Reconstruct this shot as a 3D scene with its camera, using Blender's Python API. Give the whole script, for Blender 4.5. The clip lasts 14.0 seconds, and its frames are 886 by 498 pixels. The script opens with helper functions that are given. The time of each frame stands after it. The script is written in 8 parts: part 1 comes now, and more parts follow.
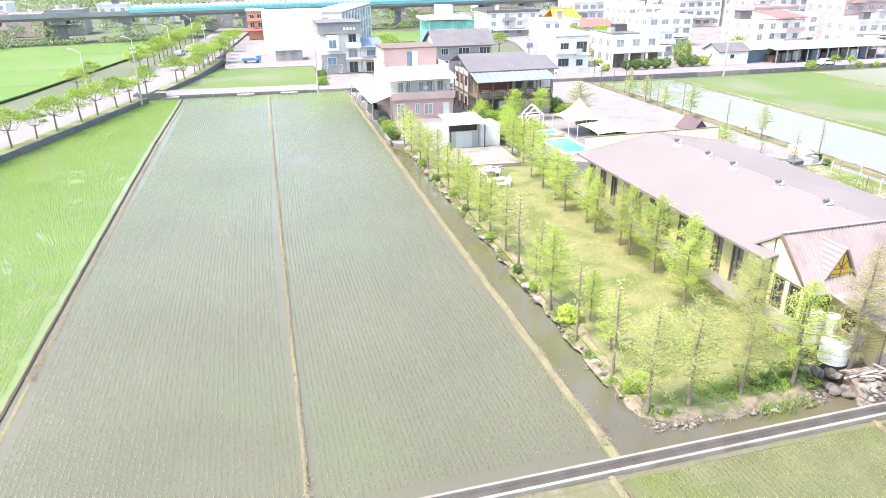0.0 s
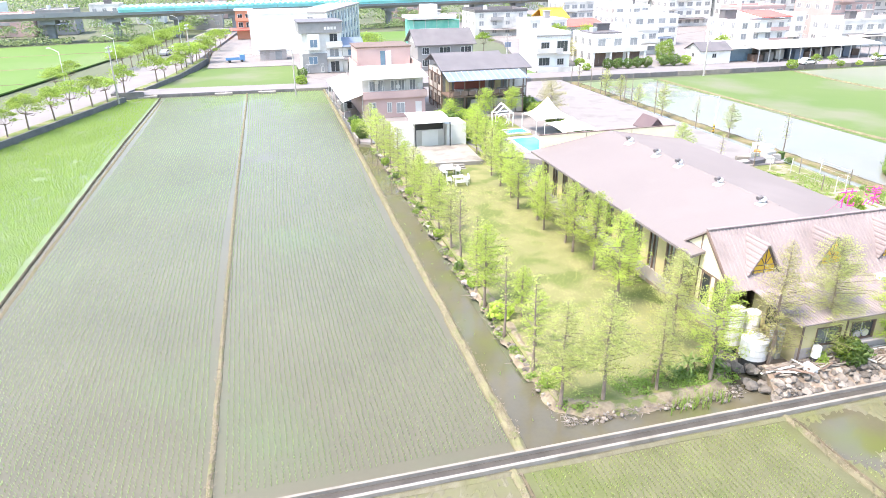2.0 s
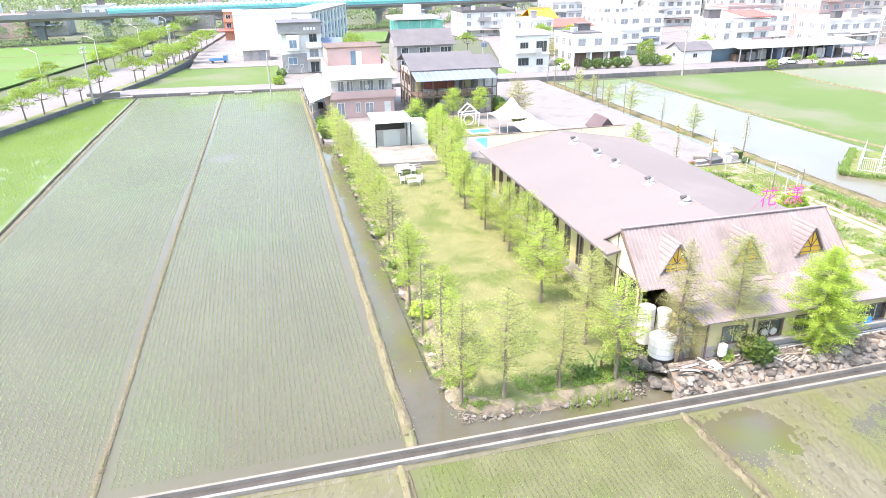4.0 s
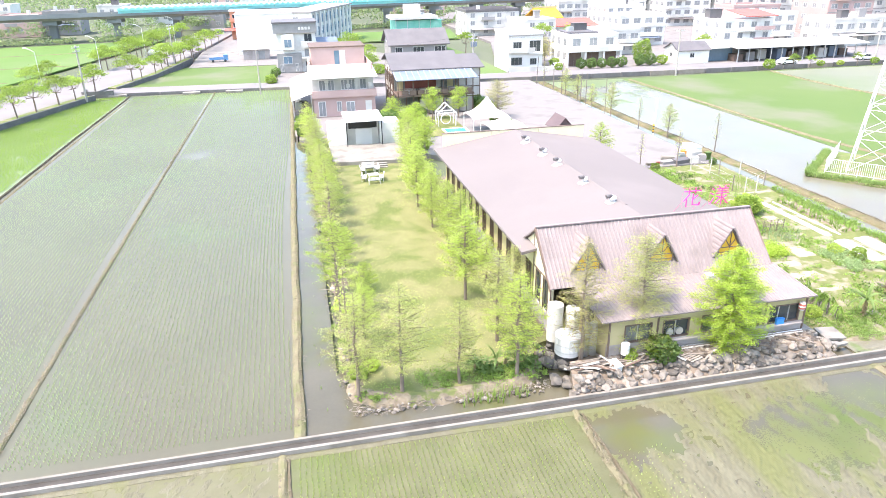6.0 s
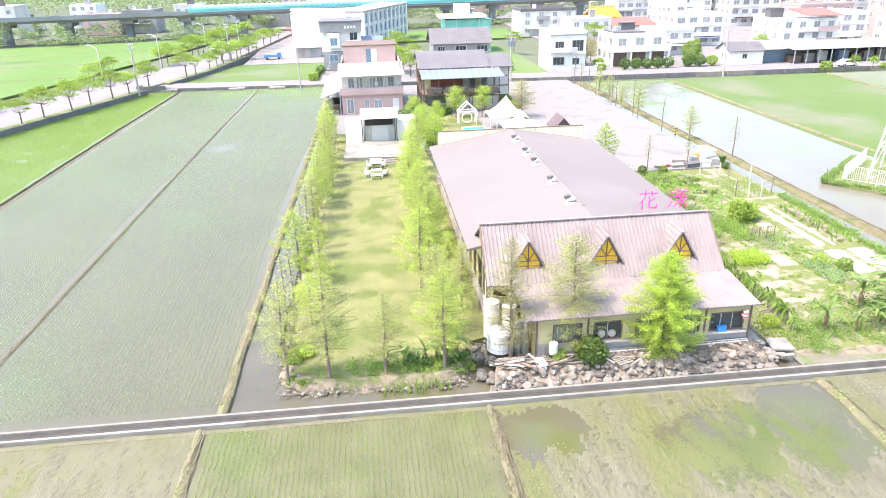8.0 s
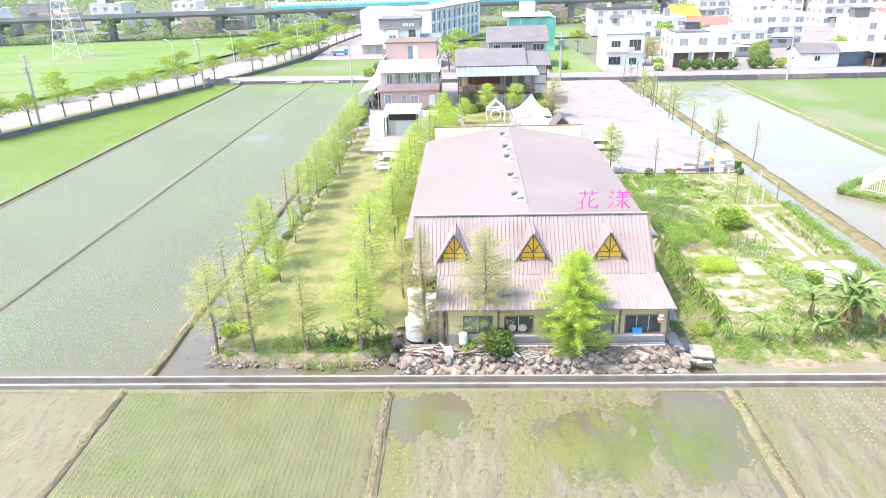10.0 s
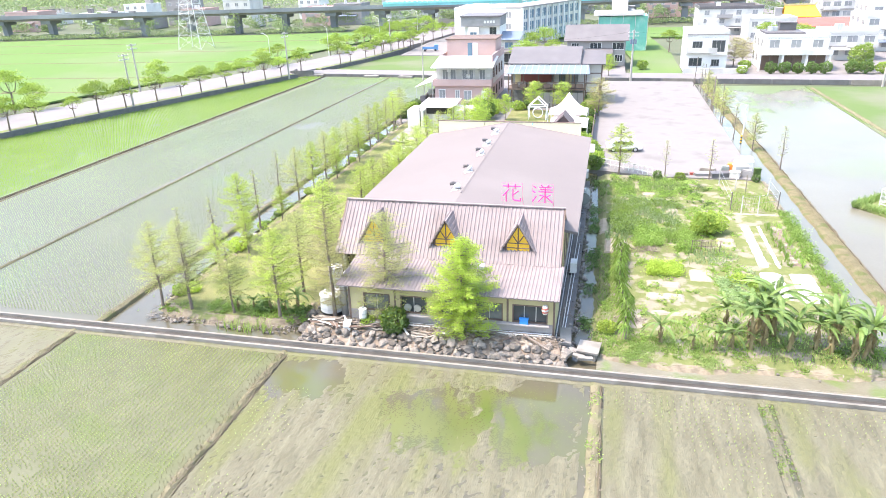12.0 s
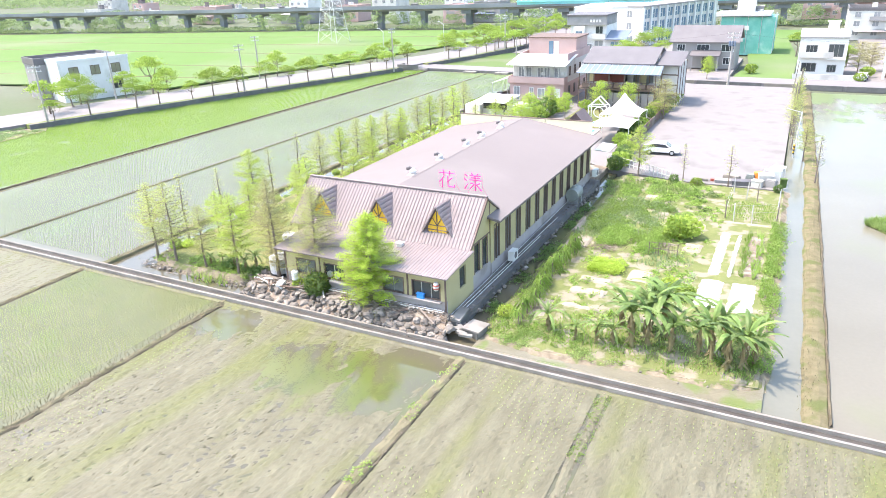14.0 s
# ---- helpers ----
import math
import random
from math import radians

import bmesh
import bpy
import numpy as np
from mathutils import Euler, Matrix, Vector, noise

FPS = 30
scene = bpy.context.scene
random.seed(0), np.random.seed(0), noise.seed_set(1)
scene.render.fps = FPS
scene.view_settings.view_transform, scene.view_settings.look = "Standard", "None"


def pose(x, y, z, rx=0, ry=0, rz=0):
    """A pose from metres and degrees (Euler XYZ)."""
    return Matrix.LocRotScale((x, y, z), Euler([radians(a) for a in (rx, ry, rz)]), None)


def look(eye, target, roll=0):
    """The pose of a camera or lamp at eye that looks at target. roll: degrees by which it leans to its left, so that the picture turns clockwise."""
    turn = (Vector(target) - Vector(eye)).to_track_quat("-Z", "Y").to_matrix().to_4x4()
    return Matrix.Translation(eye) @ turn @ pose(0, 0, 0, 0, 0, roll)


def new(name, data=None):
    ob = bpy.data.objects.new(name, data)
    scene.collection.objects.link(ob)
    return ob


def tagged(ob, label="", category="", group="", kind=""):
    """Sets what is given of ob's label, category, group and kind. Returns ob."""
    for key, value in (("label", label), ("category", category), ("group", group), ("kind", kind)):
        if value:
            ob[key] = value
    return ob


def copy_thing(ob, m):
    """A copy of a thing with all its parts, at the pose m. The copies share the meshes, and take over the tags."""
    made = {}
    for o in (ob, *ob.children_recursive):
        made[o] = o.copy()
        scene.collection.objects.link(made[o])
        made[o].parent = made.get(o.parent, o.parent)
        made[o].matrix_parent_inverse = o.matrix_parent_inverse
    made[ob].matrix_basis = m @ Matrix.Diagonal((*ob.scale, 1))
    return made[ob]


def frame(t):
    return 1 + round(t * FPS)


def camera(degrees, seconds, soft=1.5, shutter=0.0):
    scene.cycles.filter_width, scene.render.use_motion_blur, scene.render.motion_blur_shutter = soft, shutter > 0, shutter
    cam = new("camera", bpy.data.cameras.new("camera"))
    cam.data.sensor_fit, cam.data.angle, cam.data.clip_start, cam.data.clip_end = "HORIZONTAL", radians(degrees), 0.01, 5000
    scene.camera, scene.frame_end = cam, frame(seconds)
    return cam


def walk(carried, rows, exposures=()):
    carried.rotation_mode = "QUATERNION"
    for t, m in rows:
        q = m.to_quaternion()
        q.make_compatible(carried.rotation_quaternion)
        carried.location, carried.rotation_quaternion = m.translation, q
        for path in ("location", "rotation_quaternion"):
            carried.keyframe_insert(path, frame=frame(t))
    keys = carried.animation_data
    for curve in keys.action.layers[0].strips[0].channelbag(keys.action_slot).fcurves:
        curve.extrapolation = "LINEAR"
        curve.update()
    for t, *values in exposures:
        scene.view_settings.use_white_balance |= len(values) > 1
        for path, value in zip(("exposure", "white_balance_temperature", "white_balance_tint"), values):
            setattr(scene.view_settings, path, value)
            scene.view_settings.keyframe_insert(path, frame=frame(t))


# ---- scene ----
# t, x, y, z, yaw, pitch, roll
cam = camera(66.26, 14.0, soft=0.5)
CAM = [
    (0, 0.000, 0.000, 23.274, -15.300, -23.030, -0.492),
    (0.5, 1.026, -0.441, 23.219, -15.258, -23.024, -0.464),
    (1, 2.187, -0.839, 23.170, -15.163, -23.012, -0.530),
    (1.5, 3.380, -1.237, 23.136, -15.109, -23.022, -0.520),
    (2, 4.626, -1.654, 23.115, -15.033, -23.022, -0.550),
    (2.5, 5.961, -2.094, 23.103, -14.941, -23.018, -0.568),
    (3, 7.291, -2.542, 23.109, -14.882, -23.016, -0.628),
    (5.5, 15.083, -5.124, 23.018, -13.199, -22.986, -0.805),
    (6, 16.846, -5.757, 23.053, -12.447, -23.000, -0.892),
    (6.5, 18.686, -6.346, 22.995, -11.242, -22.970, -0.966),
    (7, 20.664, -6.934, 23.010, -9.616, -22.977, -1.061),
    (7.5, 22.723, -7.558, 23.026, -7.784, -22.963, -1.205),
    (10, 35.455, -10.237, 22.891, 2.590, -22.899, -1.678),
    (10.5, 38.665, -10.629, 22.824, 4.830, -22.874, -1.681),
    (11, 42.143, -10.899, 22.788, 7.318, -22.882, -1.756),
    (11.5, 45.820, -11.077, 22.700, 10.447, -22.815, -1.849),
    (12, 49.708, -11.120, 22.581, 14.000, -22.735, -1.940),
    (12.5, 53.681, -10.975, 22.496, 17.566, -22.661, -2.033),
    (13, 57.824, -10.646, 22.417, 21.134, -22.597, -2.122),
    (13.5, 61.984, -10.090, 22.303, 24.587, -22.494, -2.161),
    (14, 66.187, -9.356, 22.224, 28.017, -22.411, -2.171),
]


def eye_pose(x, y, z, yaw, pitch, roll):
    return pose(x, y, z, 0, 0, yaw) @ pose(0, 0, 0, 90 + pitch) @ pose(0, 0, 0, 0, 0, roll)


walk(cam, [(t, eye_pose(*row)) for t, *row in CAM])

# ---- world, sun, exposure ----
SUN = Vector((-0.48, -0.13, 1.0)).normalized()
world = bpy.data.worlds.new("sky")
scene.world = world
world.use_nodes = True
wn = world.node_tree
sky = wn.nodes.new("ShaderNodeTexSky")
sky.sky_type, sky.sun_disc = "NISHITA", False
sky.sun_elevation = math.asin(SUN.z)
sky.sun_rotation = math.atan2(SUN.x, SUN.y)
sky.dust_density, sky.air_density = 2.8, 1.2
wn.links.new(sky.outputs[0], wn.nodes["Background"].inputs[0])
wn.nodes["Background"].inputs[1].default_value = 0.15
lamp = bpy.data.lights.new("sun", "SUN")
lamp.energy, lamp.angle, lamp.color = 1.72, radians(0.6), (1.0, 0.85, 0.765)
sun_ob = new("sun", lamp)
sun_ob.matrix_world = look(SUN * 100, (0, 0, 0))
scene.view_settings.exposure = 2.17


# ---- helpers of this scene ----
def rgb(v):
    return (*v, 1.0)


def surface(name, c1, c2, scale=1.0, rough=0.7, bump=0.2, metal=0.0, fine=12.0, spec=0.4, each=0.0, stretch=(1, 1, 1), leaf=0.0, c3=None, sc3=0.25, lo3=0.52, hi3=0.7):
    """Two-scale noise between two colours, optional third stain colour, bump, per-object variation."""
    m = bpy.data.materials.new(name)
    m.use_nodes = True
    nt = m.node_tree
    n, l = nt.nodes, nt.links
    b = n["Principled BSDF"]
    geo = n.new("ShaderNodeNewGeometry")
    mp = n.new("ShaderNodeMapping")
    mp.inputs["Scale"].default_value = stretch
    l.new(geo.outputs["Position"], mp.inputs[0])
    a = n.new("ShaderNodeTexNoise")
    a.inputs["Scale"].default_value, a.inputs["Detail"].default_value = scale, 6
    f = n.new("ShaderNodeTexNoise")
    f.inputs["Scale"].default_value, f.inputs["Detail"].default_value = fine, 4
    l.new(mp.outputs[0], a.inputs[0])
    l.new(mp.outputs[0], f.inputs[0])
    mx = n.new("ShaderNodeMath")
    mx.operation = "MULTIPLY_ADD"
    l.new(f.outputs[0], mx.inputs[0])
    mx.inputs[1].default_value = 0.45
    sub = n.new("ShaderNodeMath")
    sub.operation = "MULTIPLY_ADD"
    l.new(a.outputs[0], sub.inputs[0])
    sub.inputs[1].default_value, sub.inputs[2].default_value = 1.6, -0.52
    l.new(sub.outputs[0], mx.inputs[2])
    mix = n.new("ShaderNodeMix")
    mix.data_type, mix.clamp_factor = "RGBA", True
    l.new(mx.outputs[0], mix.inputs[0])
    mix.inputs[6].default_value, mix.inputs[7].default_value = rgb(c1), rgb(c2)
    out = mix.outputs[2]
    if c3 is not None:
        st = n.new("ShaderNodeTexNoise")
        st.inputs["Scale"].default_value, st.inputs["Detail"].default_value = sc3, 8
        l.new(mp.outputs[0], st.inputs[0])
        rp = n.new("ShaderNodeMapRange")
        rp.inputs[1].default_value, rp.inputs[2].default_value = lo3, hi3
        l.new(st.outputs[0], rp.inputs[0])
        m3 = n.new("ShaderNodeMix")
        m3.data_type = "RGBA"
        l.new(rp.outputs[0], m3.inputs[0])
        l.new(out, m3.inputs[6])
        m3.inputs[7].default_value = rgb(c3)
        out = m3.outputs[2]
    if each > 0:
        oi = n.new("ShaderNodeObjectInfo")
        isl = n.new("ShaderNodeMath")
        isl.operation = "MULTIPLY_ADD"
        l.new(oi.outputs["Random"], isl.inputs[0])
        isl.inputs[1].default_value, isl.inputs[2].default_value = 2 * each, 1 - each
        hs = n.new("ShaderNodeHueSaturation")
        l.new(isl.outputs[0], hs.inputs["Value"])
        l.new(out, hs.inputs["Color"])
        out = hs.outputs[0]
    l.new(out, b.inputs["Base Color"])
    b.inputs["Roughness"].default_value, b.inputs["Metallic"].default_value = rough, metal
    b.inputs["Specular IOR Level"].default_value = spec
    if bump > 0:
        bp = n.new("ShaderNodeBump")
        bp.inputs["Strength"].default_value, bp.inputs["Distance"].default_value = bump, 0.05
        l.new(f.outputs[0], bp.inputs["Height"])
        l.new(bp.outputs[0], b.inputs["Normal"])
    if leaf > 0:
        tr = n.new("ShaderNodeBsdfTranslucent")
        l.new(out, tr.inputs[0])
        ms = n.new("ShaderNodeMixShader")
        ms.inputs[0].default_value = leaf
        l.new(b.outputs[0], ms.inputs[1])
        l.new(tr.outputs[0], ms.inputs[2])
        l.new(ms.outputs[0], n["Material Output"].inputs[0])
    return m


M = {}
M["paddy_water"] = surface("paddy_water", (0.087, 0.082, 0.055), (0.12, 0.114, 0.078), 0.07, 0.3, 0.02, 0, 3.0, 0.34, c3=(0.098, 0.118, 0.064), sc3=0.05)
M["green_water"] = surface("green_water", (0.105, 0.15, 0.045), (0.14, 0.185, 0.065), 0.06, 0.3, 0.02, 0, 3.0, 0.3, c3=(0.16, 0.19, 0.105), sc3=0.3, lo3=0.5, hi3=0.66)
M["mud_water"] = surface("mud_water", (0.075, 0.068, 0.046), (0.112, 0.103, 0.07), 0.25, 0.05, 0.01, 0, 5.0, 0.5, c3=(0.09, 0.10, 0.036), sc3=0.14, lo3=0.50, hi3=0.66)
M["clear_water"] = surface("clear_water", (0.12, 0.122, 0.098), (0.16, 0.158, 0.125), 0.12, 0.12, 0.012, 0, 4.0, 0.3)
M["mud"] = surface("mud", (0.088, 0.083, 0.052), (0.165, 0.158, 0.107), 1.0, 0.6, 0.9, 0, 9.0, 0.25, stretch=(1.5, 0.35, 1), c3=(0.115, 0.122, 0.05), sc3=0.22, lo3=0.5, hi3=0.66)
M["soil"] = surface("soil", (0.24, 0.20, 0.14), (0.36, 0.31, 0.22), 0.8, 0.9, 0.6, 0, 9.0, 0.2)
M["dark_soil"] = surface("dark_soil", (0.12, 0.095, 0.072), (0.25, 0.205, 0.16), 1.4, 0.9, 0.8, 0, 7.0, 0.2, c3=(0.30, 0.265, 0.215), sc3=1.2, lo3=0.52, hi3=0.6)
M["paddy_mud"] = surface("paddy_mud", (0.10, 0.096, 0.052), (0.145, 0.14, 0.085), 0.5, 0.5, 0.2, 0, 5.0, 0.3, c3=(0.115, 0.125, 0.05), sc3=0.2)
M["paddy_green"] = surface("paddy_green", (0.082, 0.086, 0.04), (0.138, 0.137, 0.076), 0.6, 0.4, 0.3, 0, 7.0, 0.3, c3=(0.095, 0.115, 0.036), sc3=0.2)
M["bund"] = surface("bund", (0.125, 0.115, 0.072), (0.205, 0.188, 0.122), 1.2, 0.95, 0.9, 0, 9.0, 0.1, c3=(0.135, 0.15, 0.07), sc3=0.9, lo3=0.5, hi3=0.7)
M["canal_bank"] = surface("canal_bank", (0.115, 0.102, 0.058), (0.185, 0.162, 0.10), 1.8, 0.95, 0.9, 0, 9.0, 0.1, c3=(0.10, 0.115, 0.045), sc3=0.7, lo3=0.5, hi3=0.62)
# ditch slope green, darkened: the hall's shadow is put into the colour
M["ditch_shade"] = surface("ditch_shade", (0.10, 0.112, 0.05), (0.17, 0.172, 0.085), 1.0, 0.95, 0.8, 0, 9.0, 0.1)
M["algae"] = surface("algae", (0.075, 0.088, 0.022), (0.125, 0.135, 0.045), 0.5, 0.3, 0.1, 0, 5.0, 0.4, stretch=(1, 0.5, 1), c3=(0.07, 0.095, 0.012), sc3=0.3, lo3=0.5, hi3=0.62)
M["green_film"] = surface("green_film", (0.105, 0.14, 0.045), (0.145, 0.18, 0.07), 0.3, 0.4, 0.0, 0, 4.0, 0.3)
# grey kept pale: distance haze is put into the colour
M["viaduct"] = surface("viaduct", (0.18, 0.19, 0.20), (0.255, 0.265, 0.28), 0.1, 0.85, 0.1, 0, 3.0, 0.3, c3=(0.29, 0.295, 0.30), sc3=0.06)
M["dark_bund"] = surface("dark_bund", (0.085, 0.072, 0.05), (0.15, 0.13, 0.092), 1.0, 0.95, 0.7, 0, 10.0, 0.1)
M["lawn"] = surface("lawn", (0.135, 0.15, 0.06), (0.22, 0.212, 0.105), 0.7, 0.95, 0.8, 0, 16.0, 0.1, c3=(0.115, 0.14, 0.048), sc3=0.3, lo3=0.5, hi3=0.6)
M["grass"] = surface("grass", (0.115, 0.15, 0.05), (0.17, 0.20, 0.078), 0.9, 0.95, 0.6, 0, 14.0, 0.1, c3=(0.21, 0.19, 0.125), sc3=0.6, lo3=0.52, hi3=0.62)
M["field"] = surface("field", (0.091, 0.160, 0.042), (0.119, 0.184, 0.061), 0.03, 0.9, 0.3, 0, 8.0, 0.1, c3=(0.148, 0.18, 0.096), sc3=0.02, lo3=0.5, hi3=0.7)
M["field_pale"] = surface("field_pale", (0.145, 0.155, 0.098), (0.182, 0.182, 0.127), 0.04, 0.5, 0.05, 0, 5.0, 0.3, c3=(0.12, 0.155, 0.062), sc3=0.03)
M["field_wet"] = surface("field_wet", (0.080, 0.130, 0.033), (0.108, 0.150, 0.048), 0.05, 0.75, 0.05, 0, 5.0, 0.2, c3=(0.145, 0.155, 0.098), sc3=0.06, lo3=0.5, hi3=0.68)
M["land"] = surface("land", (0.075, 0.095, 0.05), (0.13, 0.14, 0.10), 0.02, 0.9, 0.2, 0, 1.5, 0.2, c3=(0.08, 0.12, 0.045), sc3=0.012)
M["concrete"] = surface("concrete", (0.195, 0.183, 0.163), (0.275, 0.262, 0.237), 0.7, 0.85, 0.3, 0, 14.0, 0.3, c3=(0.15, 0.138, 0.117), sc3=0.5)
M["old_concrete"] = surface("old_concrete", (0.17, 0.155, 0.132), (0.26, 0.24, 0.21), 0.9, 0.85, 0.4, 0, 12.0, 0.3)
M["dark_concrete"] = surface("dark_concrete", (0.10, 0.10, 0.10), (0.165, 0.162, 0.158), 0.9, 0.8, 0.4, 0, 12.0, 0.3)
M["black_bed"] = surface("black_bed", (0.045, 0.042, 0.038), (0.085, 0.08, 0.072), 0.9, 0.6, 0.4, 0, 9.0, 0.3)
M["pale_lot"] = surface("pale_lot", (0.182, 0.172, 0.167), (0.226, 0.213, 0.208), 0.3, 0.9, 0.3, 0, 9.0, 0.2, c3=(0.163, 0.153, 0.148), sc3=0.3, lo3=0.5, hi3=0.68)
M["road"] = surface("road", (0.165, 0.155, 0.155), (0.215, 0.203, 0.202), 0.2, 0.85, 0.15, 0, 10.0, 0.3)
M["roof_pink"] = surface("roof_pink", (0.166, 0.149, 0.146), (0.194, 0.174, 0.170), 0.09, 0.9, 0.05, 0, 6.0, 0.1, c3=(0.206, 0.186, 0.181), sc3=0.08)
M["roof_rib"] = surface("roof_rib", (0.192, 0.162, 0.160), (0.255, 0.219, 0.215), 0.4, 0.7, 0.1, 0, 8.0, 0.25, c3=(0.168, 0.143, 0.138), sc3=0.35)
M["roof_dark"] = surface("roof_dark", (0.085, 0.058, 0.06), (0.13, 0.09, 0.09), 0.5, 0.55, 0.15, 0, 8.0, 0.4)
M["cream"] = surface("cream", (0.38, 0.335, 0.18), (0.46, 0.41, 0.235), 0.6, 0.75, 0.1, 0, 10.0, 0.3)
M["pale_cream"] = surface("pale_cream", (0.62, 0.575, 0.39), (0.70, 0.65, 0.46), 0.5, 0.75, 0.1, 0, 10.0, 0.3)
M["plinth"] = surface("plinth", (0.31, 0.285, 0.275), (0.39, 0.36, 0.35), 0.6, 0.8, 0.2, 0, 10.0, 0.3, c3=(0.25, 0.225, 0.21), sc3=0.5)
M["yellow"] = surface("yellow", (0.62, 0.38, 0.025), (0.70, 0.45, 0.045), 0.8, 0.55, 0.05, 0, 10.0, 0.4)
M["brown_wood"] = surface("brown_wood", (0.115, 0.082, 0.068), (0.18, 0.13, 0.105), 1.2, 0.7, 0.3, 0, 14.0, 0.3)
M["white"] = surface("white", (0.62, 0.62, 0.60), (0.72, 0.72, 0.70), 0.4, 0.7, 0.08, 0, 8.0, 0.4, c3=(0.54, 0.53, 0.50), sc3=0.3)
M["off_white"] = surface("off_white", (0.48, 0.47, 0.44), (0.60, 0.59, 0.56), 0.3, 0.8, 0.1, 0, 8.0, 0.3, c3=(0.38, 0.37, 0.35), sc3=0.25)
M["grey_wall"] = surface("grey_wall", (0.24, 0.23, 0.225), (0.32, 0.31, 0.305), 0.3, 0.85, 0.2, 0, 8.0, 0.3)
M["pink_tile"] = surface("pink_tile", (0.40, 0.28, 0.258), (0.48, 0.345, 0.32), 0.4, 0.6, 0.1, 0, 14.0, 0.4)
M["grey_roof"] = surface("grey_roof", (0.10, 0.095, 0.098), (0.15, 0.14, 0.143), 0.4, 0.6, 0.2, 0, 9.0, 0.4)
M["blue_roof"] = surface("blue_roof", (0.12, 0.155, 0.215), (0.175, 0.215, 0.28), 0.4, 0.5, 0.05, 0, 6.0, 0.3)
M["aqua"] = surface("aqua", (0.22, 0.60, 0.66), (0.34, 0.70, 0.74), 0.3, 0.6, 0.05, 0, 6.0, 0.4)
M["red_roof"] = surface("red_roof", (0.36, 0.085, 0.065), (0.46, 0.125, 0.095), 0.4, 0.6, 0.1, 0, 8.0, 0.4)
M["net"] = surface("net", (0.11, 0.36, 0.29), (0.24, 0.52, 0.43), 0.5, 0.8, 0.3, 0, 5.0, 0.2, c3=(0.36, 0.56, 0.50), sc3=0.35)
M["glass"] = surface("glass", (0.03, 0.035, 0.04), (0.06, 0.07, 0.075), 0.4, 0.06, 0.0, 0, 6.0, 0.6)
# pale panes: curtains and the sky's reflection are both put into the colour
M["town_glass"] = surface("town_glass", (0.17, 0.18, 0.19), (0.34, 0.35, 0.36), 0.25, 0.2, 0.0, 0, 1.0, 0.5)
M["orange_wall"] = surface("orange_wall", (0.50, 0.22, 0.14), (0.60, 0.29, 0.19), 0.4, 0.8, 0.1, 0, 8.0, 0.3)
M["grey_stone"] = surface("grey_stone", (0.20, 0.20, 0.20), (0.30, 0.30, 0.295), 0.6, 0.8, 0.3, 0, 7.0, 0.3)
# opaque grey: reflections and the room behind are painted into the glass
M["kitchen_glass"] = surface("kitchen_glass", (0.10, 0.11, 0.11), (0.24, 0.25, 0.24), 1.6, 0.08, 0.0, 0, 3.0, 0.6)
M["blue_glass"] = surface("blue_glass", (0.10, 0.16, 0.22), (0.16, 0.24, 0.31), 0.4, 0.08, 0.0, 0, 6.0, 0.6)
M["steel"] = surface("steel", (0.48, 0.49, 0.50), (0.60, 0.61, 0.62), 0.8, 0.38, 0.05, 0.7, 8.0, 0.5)
M["galv"] = surface("galv", (0.55, 0.56, 0.57), (0.68, 0.69, 0.70), 0.8, 0.5, 0.05, 0.2, 8.0, 0.5)
M["pole"] = surface("pole", (0.33, 0.31, 0.28), (0.42, 0.40, 0.37), 0.8, 0.85, 0.2, 0, 12.0, 0.3)
M["stake"] = surface("stake", (0.15, 0.125, 0.105), (0.25, 0.22, 0.19), 0.8, 0.9, 0.3, 0, 12.0, 0.2)
M["bark"] = surface("bark", (0.15, 0.12, 0.10), (0.25, 0.205, 0.17), 1.5, 0.9, 0.5, 0, 16.0, 0.2)
M["leaf_lime"] = surface("leaf_lime", (0.40, 0.53, 0.09), (0.55, 0.65, 0.17), 1.5, 0.6, 0.0, 0, 9.0, 0.2, each=0.14, leaf=0.6)
M["leaf_full"] = surface("leaf_full", (0.35, 0.50, 0.06), (0.50, 0.62, 0.13), 1.5, 0.6, 0.0, 0, 9.0, 0.2, leaf=0.5)
M["leaf_yellow"] = surface("leaf_yellow", (0.42, 0.48, 0.15), (0.54, 0.58, 0.22), 1.5, 0.6, 0.0, 0, 9.0, 0.2, each=0.12, leaf=0.6)
M["clod"] = surface("clod", (0.075, 0.066, 0.042), (0.15, 0.137, 0.092), 0.8, 0.8, 0.0, 0, 5.0, 0.2)
M["leaf_olive"] = surface("leaf_olive", (0.34, 0.35, 0.12), (0.50, 0.49, 0.21), 1.2, 0.6, 0.0, 0, 9.0, 0.2, each=0.1, leaf=0.55)
M["dry_brush"] = surface("dry_brush", (0.16, 0.13, 0.10), (0.30, 0.255, 0.20), 1.5, 0.9, 0.0, 0, 9.0, 0.1)
M["leaf_street"] = surface("leaf_street", (0.20, 0.30, 0.05), (0.36, 0.47, 0.11), 0.5, 0.6, 0.0, 0, 6.0, 0.2, each=0.25, leaf=0.5)
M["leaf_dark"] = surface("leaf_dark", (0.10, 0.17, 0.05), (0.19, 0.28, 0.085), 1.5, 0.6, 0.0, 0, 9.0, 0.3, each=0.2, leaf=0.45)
M["leaf_banana"] = surface("leaf_banana", (0.085, 0.165, 0.035), (0.22, 0.30, 0.09), 1.4, 0.5, 0.1, 0, 9.0, 0.4, each=0.35, leaf=0.35)
